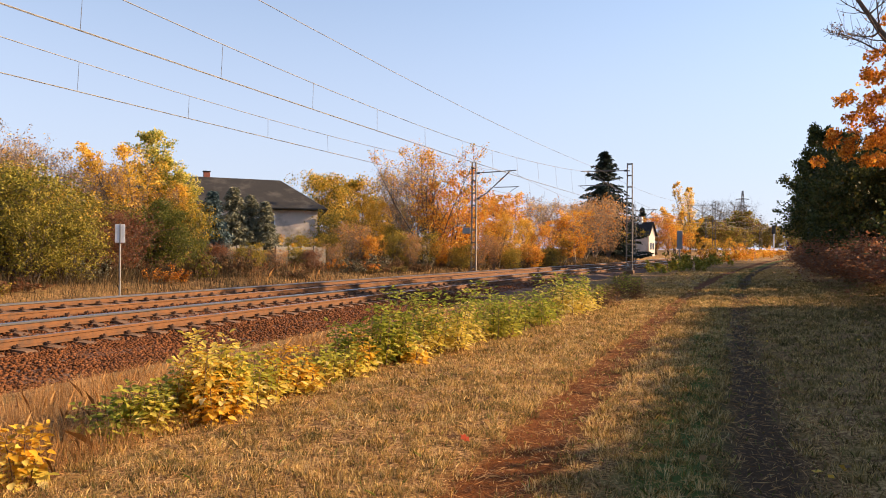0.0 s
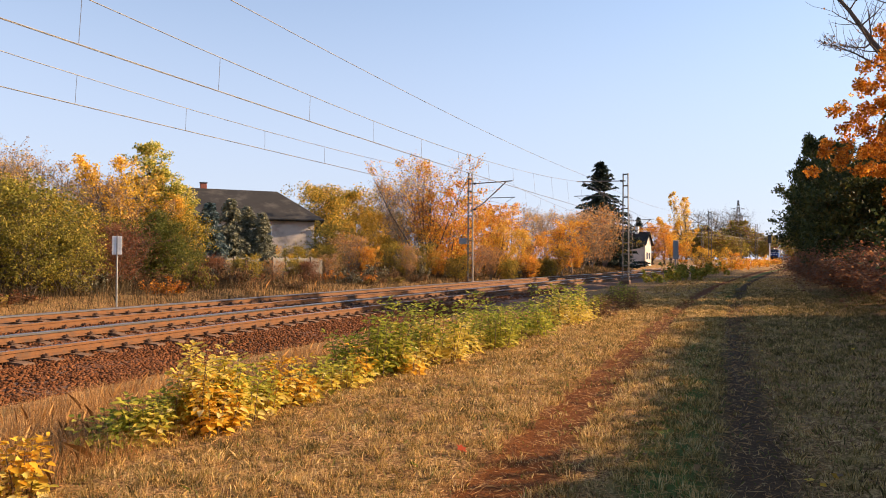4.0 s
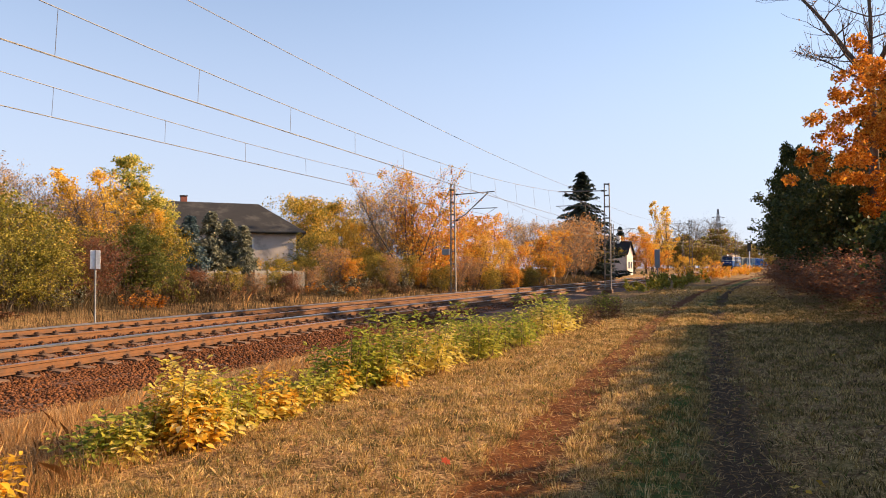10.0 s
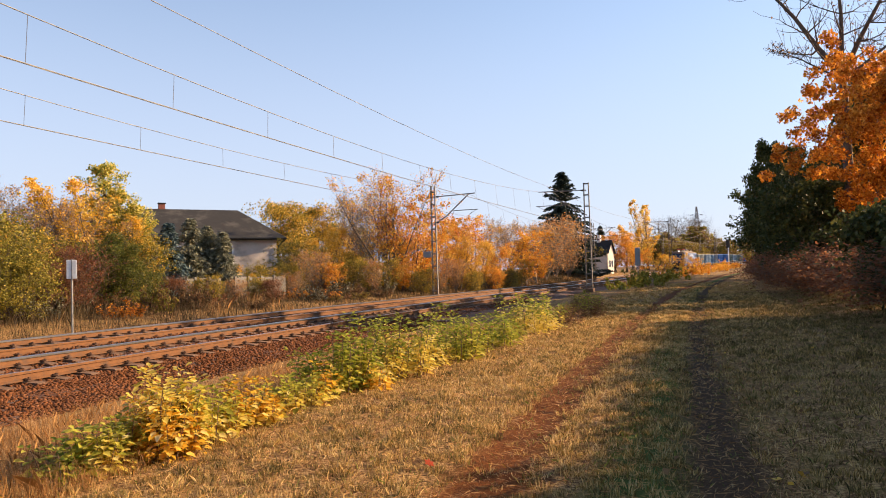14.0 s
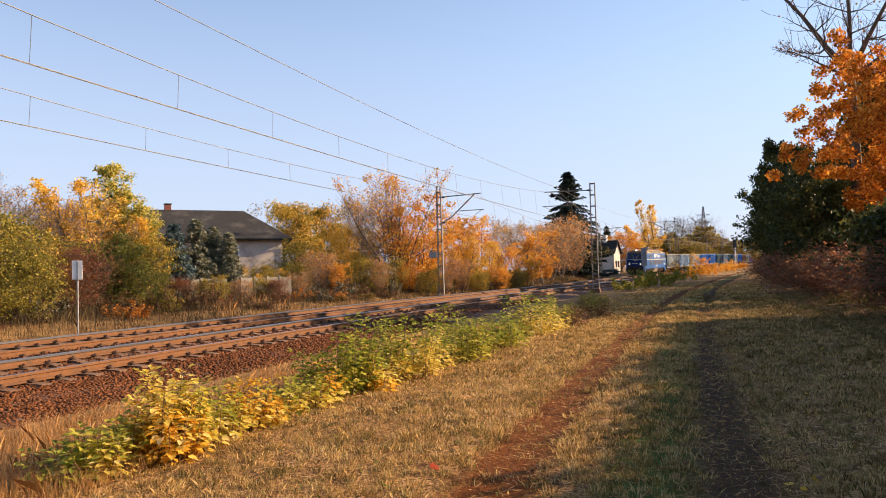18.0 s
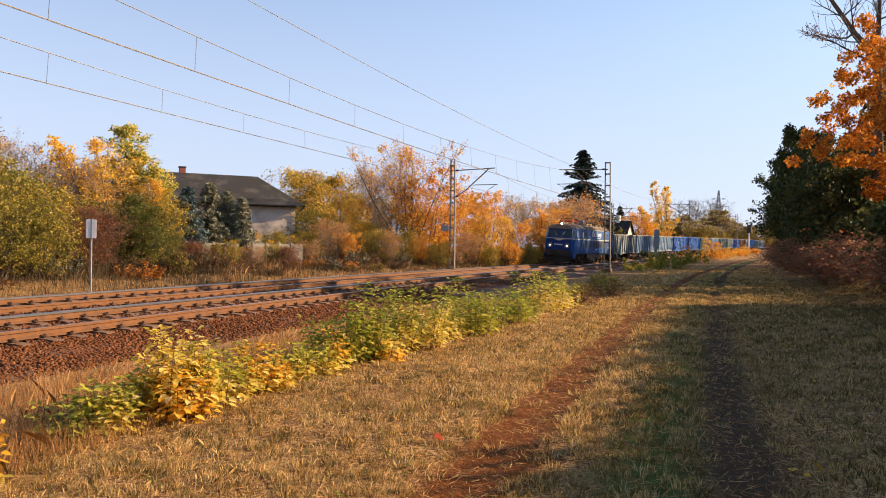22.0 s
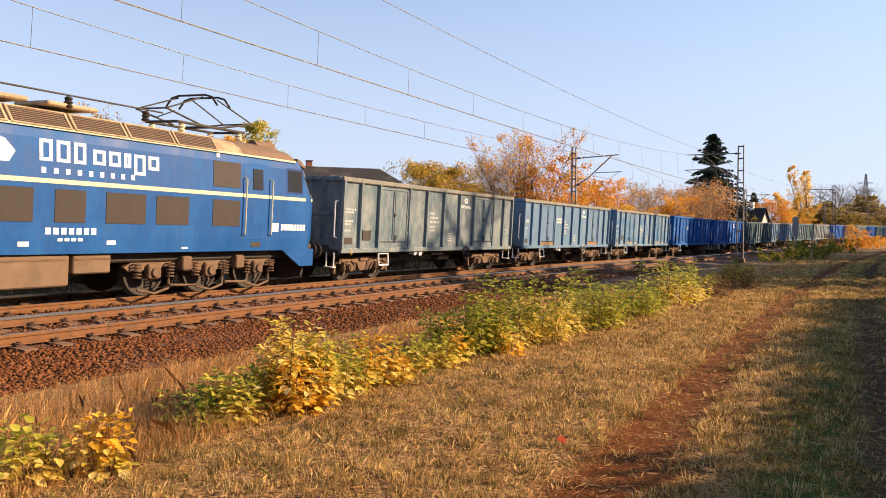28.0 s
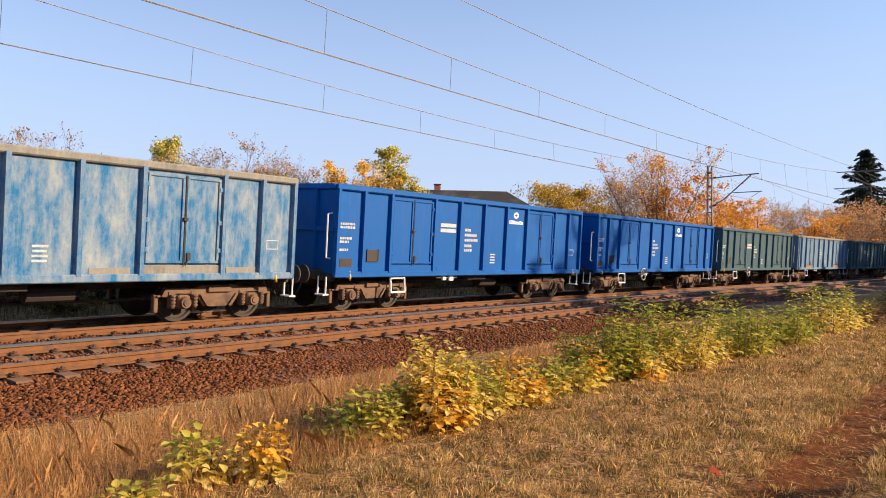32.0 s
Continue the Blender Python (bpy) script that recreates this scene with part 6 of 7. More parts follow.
# right-hand side: a hedge and tall trees that shade the path
def bare_tree():
    """A tall dead-looking tree: a forked dark trunk leaning over the path, with crooked twigs."""
    rng = np.random.default_rng(36)
    segs, tips = [], []
    fork = np.array([0.0, 0.0, 11.4])
    p, r = np.zeros(3), 0.34
    for k in range(6):
        q = fork * (k + 1) / 6 + rng.normal(0, 0.08, 3)
        segs.append((*p, *q, r, r * 0.93))
        p, r = q, r * 0.93
    for lean, length, r0 in (((-0.50, 0.1, 0.86), 8.5, 0.21), ((-0.06, 0.2, 1.0), 9.0, 0.17), ((0.45, -0.1, 0.9), 8.0, 0.18), ((-0.75, -0.2, 0.45), 3.6, 0.09), ((0.9, 0.1, 0.5), 5.5, 0.12)):
        d, q, r, n = unit(np.array(lean)), p.copy(), r0, 8
        for k in range(n):
            d = unit(d + rng.normal(0, 0.10, 3) + np.array([0, 0, 0.03]))
            e = q + d * length / n
            segs.append((*q, *e, r, r * 0.84))
            q, r = e, r * 0.84
            for _ in range(2):
                side = unit(np.cross(d, rng.normal(0, 1, 3)) + d * 0.35)
                limbs(rng, q, side, length * rng.uniform(0.18, 0.34), max(r * 0.45, 0.022), 1, segs, tips, 0.5, 0.7, 2, 4)
    root = thing("bare_tree", Matrix(), "tall nearly bare tree with dark crooked branches", "tree")
    segs = [(*g[:6], max(g[6], 0.011), max(g[7], 0.009)) for g in segs]
    part("trunk", tubes_mesh("trunk", segs, M["bark"]), None, root)
    part("crown", leaf_mesh("crown", rng, tips, 420, 0.075, 0.25, M["leaf_brown"]), None, root)["kind"] = "stuff"
    settle(root, -12.0, 44.5)


def build_right():
    settle(broadleaf("dark_tree", 31, 5.5, 3.7, "leaf_dark", 17000, 0.10, "dense dark green tree hanging over the path", "tree", 3, 0.10, cluster=0.42), -10.7, 45, z=0.0)
    settle(broadleaf("dark_tree", 32, 5.6, 3.6, "leaf_dark", 12000, 0.10, "dense dark green tree beside the path", "tree", 3, 0.08, cluster=0.42), -10.2, 56, z=0.1)
    settle(broadleaf("dark_tree", 33, 6.0, 3.8, "leaf_dark", 12000, 0.10, "dense dark green tree beside the path", "tree", 3, 0.08, cluster=0.42), -13.6, 54, z=0.1)
    settle(broadleaf("maple_tree", 34, 10.4, 5.4, "leaf_rust", 46000, 0.080, "orange-leaved maple tree above the hedge", "tree", 2, 0.36, cluster=0.34, second="leaf_orange", share=0.35, kids=4), -13.9, 41.5)
    settle(broadleaf("maple_tree", 35, 12.5, 4.4, "leaf_orange", 9000, 0.11, "orange-leaved maple tree above the hedge", "tree", 1, 0.3, cluster=0.45), -16.0, 52)
    bare_tree()
    for i, (az, d, h) in enumerate(((-9.2, 66, 9.0), (-8.2, 78, 9.5), (-7.6, 92, 10.0), (-7.2, 108, 11.5))):
        settle(broadleaf("dark_tree", 37 + i, h, h * 0.36, "leaf_dark", 8000, 0.15, "dense dark green tree further along the path", "tree", 2, 0.08, cluster=0.5), az, d)
    # tall row behind, whose shadow falls across the line
    tall = None
    for k, (x, y, h) in enumerate(((13.5, 50, 11.5), (14.0, 57, 12.5), (13.5, 64, 12.5), (12.5, 70, 11.5), (11.6, 76, 12.0), (11.8, 83, 13.5), (12.0, 90, 13.5), (12.2, 97, 13.5), (12.6, 105, 13.8), (13.4, 114, 14), (14.4, 124, 14.5), (24.0, 92, 21), (26.0, 104, 21))):
        m = Matrix.Translation((x, y, ground_z(x, y) - 0.05)) @ pose(0, 0, 0, 0, 0, 67 * k) @ Matrix.Diagonal((h / 30, h / 30, h / 19, 1))
        if not tall:
            tall = tagged(broadleaf("tall_tree", 47, 19.0, 5.6, "leaf_dark", 16000, 0.24, "tall dense tree behind the hedge shading the line", "tree", 2, 0.12, cluster=0.9), group="tall trees behind the hedge")
            tall.matrix_basis = m
        else:
            copy_thing(tall, Matrix()).matrix_basis = m
    thick = None
    for k in range(34):
        y = -12 + 2.4 * (k // 2)
        m = Matrix.Translation((7.7 + 0.25 * math.sin(k * 2.3) + 2.2 * (k % 2), y, ground_z(7.7, y) - 0.05)) @ pose(0, 0, 0, 0, 0, 71 * k) @ Matrix.Diagonal((1, 1, (1.03, 1.32)[k % 2] * (0.98 + 0.03 * math.sin(k * 1.7)) * (1.05 if y < 14 else 1.0), 1))
        if not thick:
            thick = tagged(broadleaf("thicket_bush", 48, 3.2, 1.7, "leaf_dark", 11000, 0.09, "dense thicket bush edging the path", "shrub", 7, 0.04, "twig", 0.35, top_of_crown=3.55), group="thicket along the path")
            thick.matrix_basis = m
        else:
            copy_thing(thick, Matrix()).matrix_basis = m
    rng = random.Random(8)
    src = None
    for k in range(13):
        y = 24 + k * 4.4
        x = 7.3 + rng.uniform(-0.5, 0.5) + (0.00065 * y * y if y > 0 else 0) * 0.6
        m = Matrix.Translation((x, y, ground_z(x, y) - 0.05)) @ pose(0, 0, 0, 0, 0, rng.uniform(0, 360)) @ Matrix.Diagonal((1.25, 1.25, 0.66 * rng.uniform(0.88, 1.12), 1))
        if k < 3:
            ob = broadleaf("hedge_bush", 60 + k, 2.5, 1.9, "leaf_red_brown", 5500, 0.06, "brown withered hedge bush in the shade", "shrub", 8, 0.05, "twig", 0.25, depth=3, kids=2)
            tagged(ob, group="hedge along the path")
            src = (src or []) + [ob]
            ob.matrix_basis = m
        else:
            ob = copy_thing(src[k % 3], Matrix())
            ob.matrix_basis = m


build_right()


# plants between the path and the track
def leafy_plant(name, seed, height, radius, stems, leaf_len, top, low, cut, label, category="plant", gap=0.055, slim=0.36):
    """Upright stems set with long pointed leaves that droop outwards; the leaves below the height cut (0 to 1) take the colour low."""
    rng = np.random.default_rng(seed)
    segs, leaves = [], ([], [])
    for k in range(stems):
        a, rr = rng.uniform(0, 2 * np.pi), radius * math.sqrt(rng.uniform(0, 1))
        p = np.array([math.cos(a) * rr, math.sin(a) * rr, 0.0])
        d = unit(np.array([math.cos(a) * 0.14, math.sin(a) * 0.14, 1.0]) + rng.normal(0, 0.07, 3))
        h = height * (1.0 if k == 0 else rng.uniform(0.5, 0.97)) * (1 - 0.25 * rr / radius)
        n = max(5, int(h / gap))
        az = rng.uniform(0, 6.28)
        for j in range(n):
            d = unit(d + rng.normal(0, 0.035, 3))
            q = p + d * h / n
            f = (j + 1) / n
            segs.append((*p, *q, 0.0055 * (1 - 0.6 * f) + 0.0015, 0.0052 * (1 - 0.6 * f) + 0.0015))
            p = q
            if f < 0.12:
                continue
            for _ in range(6 if f > 0.85 else 4):
                az += 2.4 + rng.normal(0, 0.35)
                ln = leaf_len * rng.uniform(0.65, 1.3) * (1.15 - 0.45 * f)
                out = unit(np.array([math.cos(az), math.sin(az), rng.uniform(-0.45, 0.35) + 0.5 * (f > 0.9)]))
                stalk = p + out * ln * rng.uniform(0.1, 1.3)
                leaves[0 if f * h / height + rng.normal(0, 0.12) > cut else 1].append((*stalk, *out, ln, rng.uniform(0.5, 1.2)))
    root = thing(name, Matrix(), label, category)
    part("stem", tubes_mesh("stem", segs, M["twig"], 4), None, root)["kind"] = "stuff"
    for rows, mat in zip(leaves, (top, low)):
        if not rows:
            continue
        g = np.array(rows)
        base, out, ln = g[:, 0:3], g[:, 3:6], g[:, 6:7]
        side = np.cross(out, np.array([0, 0, 1.0])) + rng.normal(0, 0.25, (len(g), 3))
        side /= np.linalg.norm(side, axis=1)[:, None]
        up = np.cross(side, out)
        droop = -up * ln * g[:, 7:8] * 0.22
        w = side * ln * slim
        fold = up * ln * 0.10
        v = np.stack([base, base + out * ln * 0.30 + w * 0.95 + fold, base + out * ln * 0.68 + w * 0.66 + fold + droop * 0.5, base + out * ln + droop, base + out * ln * 0.68 - w * 0.66 + fold + droop * 0.5, base + out * ln * 0.30 - w * 0.95 + fold], 1)
        n = len(g)
        f = (np.arange(n)[:, None, None] * 6 + np.array([[0, 1, 2, 3], [0, 3, 4, 5]])[None]).reshape(-1, 4).astype(np.int32)
        me = bpy.data.meshes.new("leaves")
        me.vertices.add(6 * n)
        me.vertices.foreach_set("co", v.astype(np.float32).ravel())
        me.loops.add(4 * len(f))
        me.loops.foreach_set("vertex_index", f.ravel())
        me.polygons.add(len(f))
        me.polygons.foreach_set("loop_start", np.arange(0, 4 * len(f), 4, dtype=np.int32))
        me.materials.append(M[mat])
        me.update(calc_edges=True)
        part("leaves", me, None, root)["kind"] = "stuff"
    return root


def build_shrubs():
    # x, y, height, radius, stems, kind
    rows = [(-5.11, 5.23, 0.38, 0.18, 4, "green_low"), (-5.02, 5.49, 0.50, 0.20, 8, "mixed"), (-4.95, 5.85, 0.48, 0.20, 8, "mixed"), (-4.86, 6.12, 0.70, 0.12, 5, "yellow"), (-4.70, 6.14, 1.02, 0.19, 6, "yellow"), (-4.62, 6.05, 0.46, 0.2, 3, "yellow"),
            (-4.74, 6.55, 0.72, 0.25, 11, "lime"), (-4.80, 7.01, 0.66, 0.20, 8, "lime"), (-4.70, 7.46, 0.66, 0.17, 7, "gold"), (-4.64, 7.62, 0.36, 0.2, 6, "gold"), (-4.78, 8.29, 0.42, 0.25, 7, "mixed"), (-4.66, 8.70, 0.46, 0.20, 6, "mixed"), (-4.55, 9.20, 0.55, 0.07, 3, "gold"),
            (-4.75, 9.45, 0.80, 0.30, 10, "green"), (-4.55, 9.95, 1.20, 0.28, 9, "green"), (-4.66, 10.45, 0.75, 0.30, 8, "green_yellow"), (-4.35, 10.2, 0.45, 0.25, 6, "yellow"), (-4.50, 11.15, 0.80, 0.28, 8, "green_yellow"), (-4.28, 11.64, 1.32, 0.34, 11, "green_yellow"), (-4.48, 12.3, 0.75, 0.3, 7, "green"), (-4.30, 13.03, 0.78, 0.33, 8, "green_yellow"),
            (-4.07, 13.77, 1.18, 0.40, 11, "green"), (-3.98, 14.87, 0.92, 0.38, 9, "green"), (-3.85, 16.54, 0.78, 0.42, 9, "green"), (-3.95, 18.0, 0.70, 0.4, 7, "green"), (-3.74, 19.6, 1.25, 0.48, 12, "green_yellow"), (-3.45, 21.33, 0.95, 0.45, 10, "green_yellow"), (-3.15, 23.31, 0.72, 0.45, 8, "brown"), (-2.95, 26.87, 0.95, 0.5, 8, "brown"),
            (-3.4, 30.5, 0.8, 0.5, 8, "green"), (-3.6, 35.0, 0.8, 0.5, 8, "brown"), (-4.68, 3.95, 0.46, 0.07, 3, "gold"), (-4.95, 3.58, 0.46, 0.10, 4, "mixed"), (-4.75, 3.0, 0.22, 0.12, 3, "mixed")]
    spec = {"green": ("plant_green", "plant_lime", 0.3, "tall leafy green plant beside the railway"), "green_low": ("plant_green", "plant_lime", 0.3, "low leafy green plant at the grass edge"), "green_yellow": ("plant_green", "leaf_yellow", 0.5, "tall green plant with yellowing lower leaves"),
            "yellow": ("leaf_yellow", "leaf_gold", 0.45, "bright yellow autumn sapling at the grass edge"), "mixed": ("plant_lime", "leaf_yellow", 0.45, "low plant with green and yellow leaves"), "lime": ("plant_lime", "leaf_yellow", 0.35, "bushy yellow-green sapling at the grass edge"),
            "gold": ("leaf_gold", "leaf_yellow", 0.4, "small golden sapling with large pale leaves"), "brown": ("leaf_olive", "leaf_brown", 0.6, "low withered plant beside the railway")}
    for i, (x, y, h, r, stems, kind) in enumerate(rows):
        a, b, cut, label = spec[kind]
        tall = kind in ("green", "green_yellow", "brown")
        ob = leafy_plant("lineside_plant", 200 + i, h * 1.08, r * 1.1, int(stems * 1.5) + 4, (0.105 if tall else 0.095) * (1.25 if y > 15 else 1), a, b, cut, label, gap=0.05 if y < 15 else 0.065, slim=0.28 if tall else 0.42)
        ob.matrix_basis = Matrix.Translation((x, y, ground_z(x, y) - 0.02))
        tagged(ob, group="plants along the track")
    for i in range(16):
        s = 62 + i * 8.5
        off = -6.2 + 1.5 * math.sin(i * 2.1)
        p = along(s, off)
        ob = shrub("lineside_shrub", 240 + i, 1.4 + 0.5 * (i % 3), 1.8, "leaf_gold" if i > 4 else "leaf_olive", 900, 0.10, "low golden shrub along the distant line" if i > 4 else "low olive shrub along the line", "leaf_orange" if i > 4 else "leaf_green", 16, 0.15)
        ob.matrix_basis = Matrix.Translation((p.x, p.y, ground_z(p.x, p.y) - 0.02))


build_shrubs()


def scatter(name, n, area, height, width, mat, seed, label, lean=0.5, keep=None, size_grow=0.0):
    """Grass blades over an area in the plan (x0, x1, y0, y1), thinning with the distance."""
    rng = np.random.default_rng(seed)
    x0, x1, y0, y1 = area
    # denser near the camera
    u = rng.uniform(0, 1, n)
    y = y0 + (y1 - y0) * u ** 1.7
    x = rng.uniform(x0, x1, n)
    pts = np.stack([x, y], 1)
    if keep is not None:
        pts = pts[[bool(keep(px_, py_, rng)) for px_, py_ in pts]]
    z = np.array([ground_z(px_, py_) for px_, py_ in pts])
    base = np.column_stack([pts, z - 0.01])
    grow = 1 + size_grow * np.clip(pts[:, 1] / 20, 0, 3)
    hh = height * rng.uniform(0.45, 1.3, len(pts))
    tip = np.column_stack([rng.normal(0, lean, len(pts)) * hh, rng.normal(0, lean, len(pts)) * hh, hh])
    me = blades(name, base, tip, width * rng.uniform(0.6, 1.4, len(pts)) * grow, M[mat], rng)
    return tagged(new(name, me), label, "grass", kind="stuff")


def lawn(x, y, rng):
    s, off = line_of(x, y)
    d = min(abs(off + 1.5), abs(off - 0.4))
    if d < 0.3:
        return rng.uniform() < 0.10
    return noise.noise((x * 1.3, y * 1.3, 7.0)) + 0.9 * noise.noise((x * 6.5, y * 5.2, 1.0)) > rng.uniform(-0.6, 0.2)


scatter("mown_grass", 100000, (-5.4, 3.5, 2.0, 38), 0.044, 0.0018, "grass", 21, "short mown dry grass with straw-coloured blades", 0.55, lawn, 2.2)

def tufts(n=15000, x0=-5.4, x1=0.7, mat="grass", seed=61, far=34, name="grass_tufts", label="stubbly tufts of mown dry grass"):
    """Clumps of stubble and lying straw that make up the mown verge."""
    rng = np.random.default_rng(seed)
    y = 1.8 + far * rng.uniform(0, 1, n) ** 1.9
    x = rng.uniform(x0, x1, n) + 0.0006 * y * y
    ok = []
    for a, b in zip(x, y):
        off = line_of(a, b)[1]
        d = min(abs(off + 1.5), abs(off - 0.4))
        ok.append((d > 0.28 or rng.uniform() < 0.08) and 0.4 * noise.noise((a * 0.9, b * 0.9, 4.0)) + 1.1 * noise.noise((a * 6.5, b * 5.2, 1.0)) + rng.uniform(-0.2, 0.45) > -0.03)
    x, y = x[ok], y[ok]
    k = 22
    z = np.array([ground_z(a, b) for a, b in zip(x, y)])
    big = rng.uniform(0.6, 1.35, len(x)) * (1 + np.clip(y / 30, 0, 1) * 0.5)
    base = np.repeat(np.column_stack([x, y, z - 0.01]), k, 0)
    bg = np.repeat(big, k)
    m = len(base)
    ang, rr = rng.uniform(0, 2 * np.pi, m), np.sqrt(rng.uniform(0, 1, m)) * 0.055 * bg
    base[:, 0] += np.cos(ang) * rr
    base[:, 1] += np.sin(ang) * rr
    hh = 0.050 * bg * rng.uniform(0.35, 1.35, m)
    ln = rng.uniform(0.05, 0.85, m) * hh
    tip = np.column_stack([np.cos(ang) * ln, np.sin(ang) * ln, hh])
    tagged(new(name, blades(name, base, tip, 0.0017 * bg * (1 + np.repeat(y, k) / 12) * rng.uniform(0.6, 1.4, m), M[mat], rng)), label, "grass", kind="stuff")


def cut_straw():
    rng = np.random.default_rng(63)
    n = 46000
    y = 1.8 + 30 * rng.uniform(0, 1, n) ** 1.8
    x = rng.uniform(-5.4, 1.0, n) + 0.0006 * y * y
    z = np.array([ground_z(a, b) for a, b in zip(x, y)]) + rng.uniform(0.015, 0.05, n)
    ang, sl = rng.uniform(0, 2 * np.pi, n), rng.normal(0, 0.18, n)
    a = np.column_stack([np.cos(ang), np.sin(ang), sl]) * (0.055 * rng.uniform(0.5, 1.5, n))[:, None]
    b = np.column_stack([-np.sin(ang), np.cos(ang), rng.normal(0, 0.5, n)]) * (0.0017 * (1 + y / 7))[:, None]
    tagged(new("cut_straw", quads("cut_straw", np.column_stack([x, y, z]), a, b, M["hay"])), "cut straw lying on the mown grass", "straw", kind="stuff")


tufts(11500)
tufts(6500, -5.2, 0.2, "grass_shade_olive", 67, 34, "olive_tufts", "dull olive tufts among the mown dry grass")
tufts(9000, -5.0, 4.0, "grass", 65, 80, "distant_tufts", "dry tufts of grass further along the verge")
# right of the ruts the blades take the colour darkened for shade
tufts(6500, 0.7, 7.5, "grass_shade_olive", 62, 40, "shaded_tufts", "uneven tufts of grass coloured darker for the shade")
cut_straw()
scatter("green_grass", 26000, (-5.2, 4.5, 2.2, 40), 0.065, 0.003, "grass_green", 22, "sparse green grass between the wheel ruts", 0.7, lambda x, y, r: abs(line_of(x, y)[1] + 0.25) < 0.34 * (0.6 + r.uniform()) or r.uniform() < 0.22, 0.8)
scatter("shaded_grass", 42000, (0.6, 8.5, 2.5, 50), 0.08, 0.0036, "grass_shade_olive", 23, "uneven grass coloured darker for the shade of the hedge", 0.6, lambda x, y, r: noise.noise((x * 0.8, y * 0.8, 9.0)) > r.uniform(-0.5, 0.3), 1.2)
scatter("tall_dry_grass", 48000, (-7.4, -4.6, 1.0, 22), 0.22, 0.0014, "hay", 24, "tall dry straw-coloured grass at the ballast edge", 0.35, lambda x, y, r: noise.noise((x * 0.5, y * 0.5, 2.0)) * 0.5 + 0.40 * (1 - (y - 3) / 9) + 0.45 * (x + 6.9) > r.uniform(-0.4, 0.5), 0.5)


def weeds():
    rng = np.random.default_rng(41)
    n = 80000
    s = 2 + 110 * rng.uniform(0, 1, n) ** 1.4
    lat = -SPACING - 2.9 - 13 * rng.uniform(0, 1, n) ** 1.2
    pos = np.array([along(a, -D_NEAR + b) for a, b in zip(s, lat)])
    z = np.array([ground_z(p[0], p[1]) for p in pos])
    patch = np.array([noise.noise((p[0] * 0.35, p[1] * 0.35, 6.0)) + 0.5 * noise.noise((p[0] * 1.1, p[1] * 1.1, 2.0)) for p in pos])
    hgt = (0.26 + 0.40 * np.clip((-lat - 6.8) / 5, 0, 1)) * (1 + 0.9 * np.clip(patch, -0.6, 0.7)) * rng.uniform(0.35, 1.4, n)
    base = np.column_stack([pos[:, :2], z])
    tip = np.column_stack([rng.normal(0, 0.22, n) * hgt, rng.normal(0, 0.22, n) * hgt, hgt])
    w = 0.0032 * (1 + s / 35) * rng.uniform(0.6, 1.4, n)
    k = rng.uniform(-0.35, 0.35, n) + patch < 0.62
    tagged(new("dead_weeds", blades("dead_weeds", base[k], tip[k], w[k], M["weed"], rng)), "dense brown dead weeds beyond the tracks", "weeds", kind="stuff")
    tagged(new("dry_grass", blades("dry_grass", base[~k], tip[~k] * 0.9, w[~k], M["hay"], rng)), "tufts of dry yellow grass beyond the tracks", "grass", kind="stuff")


weeds()


def weed_clumps():
    """Low withered bushes scattered over the rough land beyond the tracks."""
    rng = random.Random(77)
    kinds = [("leaf_brown", "weed", "low brown withered bush among dead weeds"), ("leaf_orange", "leaf_brown", "low orange bush among dead weeds"), ("leaf_olive", "leaf_brown", "low olive bush among dead weeds"), ("weed", "needle_grey", "grey-brown clump of dead weeds"), ("leaf_red_brown", "leaf_brown", "low red-brown shrub among dead weeds")]
    made = {}
    for k in range(190):
        s, lat = 6 + 62 * rng.random() ** 1.2, -SPACING - 4.2 - 9.5 * rng.random()
        p = along(s, -D_NEAR + lat)
        j = rng.choice((0, 0, 1, 2, 2, 3, 3, 4))
        m = Matrix.Translation((p.x, p.y, ground_z(p.x, p.y) - 0.03)) @ pose(0, 0, 0, 0, 0, rng.uniform(0, 360)) @ Matrix.Diagonal((1, 1, (0.5 + 0.6 * rng.random()) * (0.75 if lat > -9.5 else 1.25), 1))
        if j not in made:
            ob = shrub("withered_bush", 500 + j, 1.0, 0.95, kinds[j][0], 2200, 0.045, kinds[j][2], kinds[j][1], 26, 0.09)
            tagged(ob, group="withered bushes beyond the tracks")
            ob.matrix_basis = m
            made[j] = ob
        else:
            ob = copy_thing(made[j], Matrix())
            ob.matrix_basis = m


weed_clumps()


def fallen_leaf():
    ob = thing("fallen_leaf", Matrix.Translation((-2.04, 6.15, ground_z(-2.04, 6.15) + 0.05)) @ pose(0, 0, 0, 35, 20, 40) @ Matrix.Scale(0.72, 4), "single red fallen leaf on the mown grass", "leaf")
    out = [(0, -0.055), (0.03, -0.03), (0.07, -0.035), (0.05, 0.0), (0.065, 0.045), (0.025, 0.035), (0, 0.075), (-0.025, 0.035), (-0.065, 0.045), (-0.05, 0.0), (-0.07, -0.035), (-0.03, -0.03)]
    part("blade", Shape().prism(out, "z", 0, 0.002), M["leaf_red"], ob)
    part("stalk", Shape().rod([(0, -0.055, 0.001), (0.01, -0.11, 0.008)], 0.002, 5), M["leaf_red"], ob)


fallen_leaf()


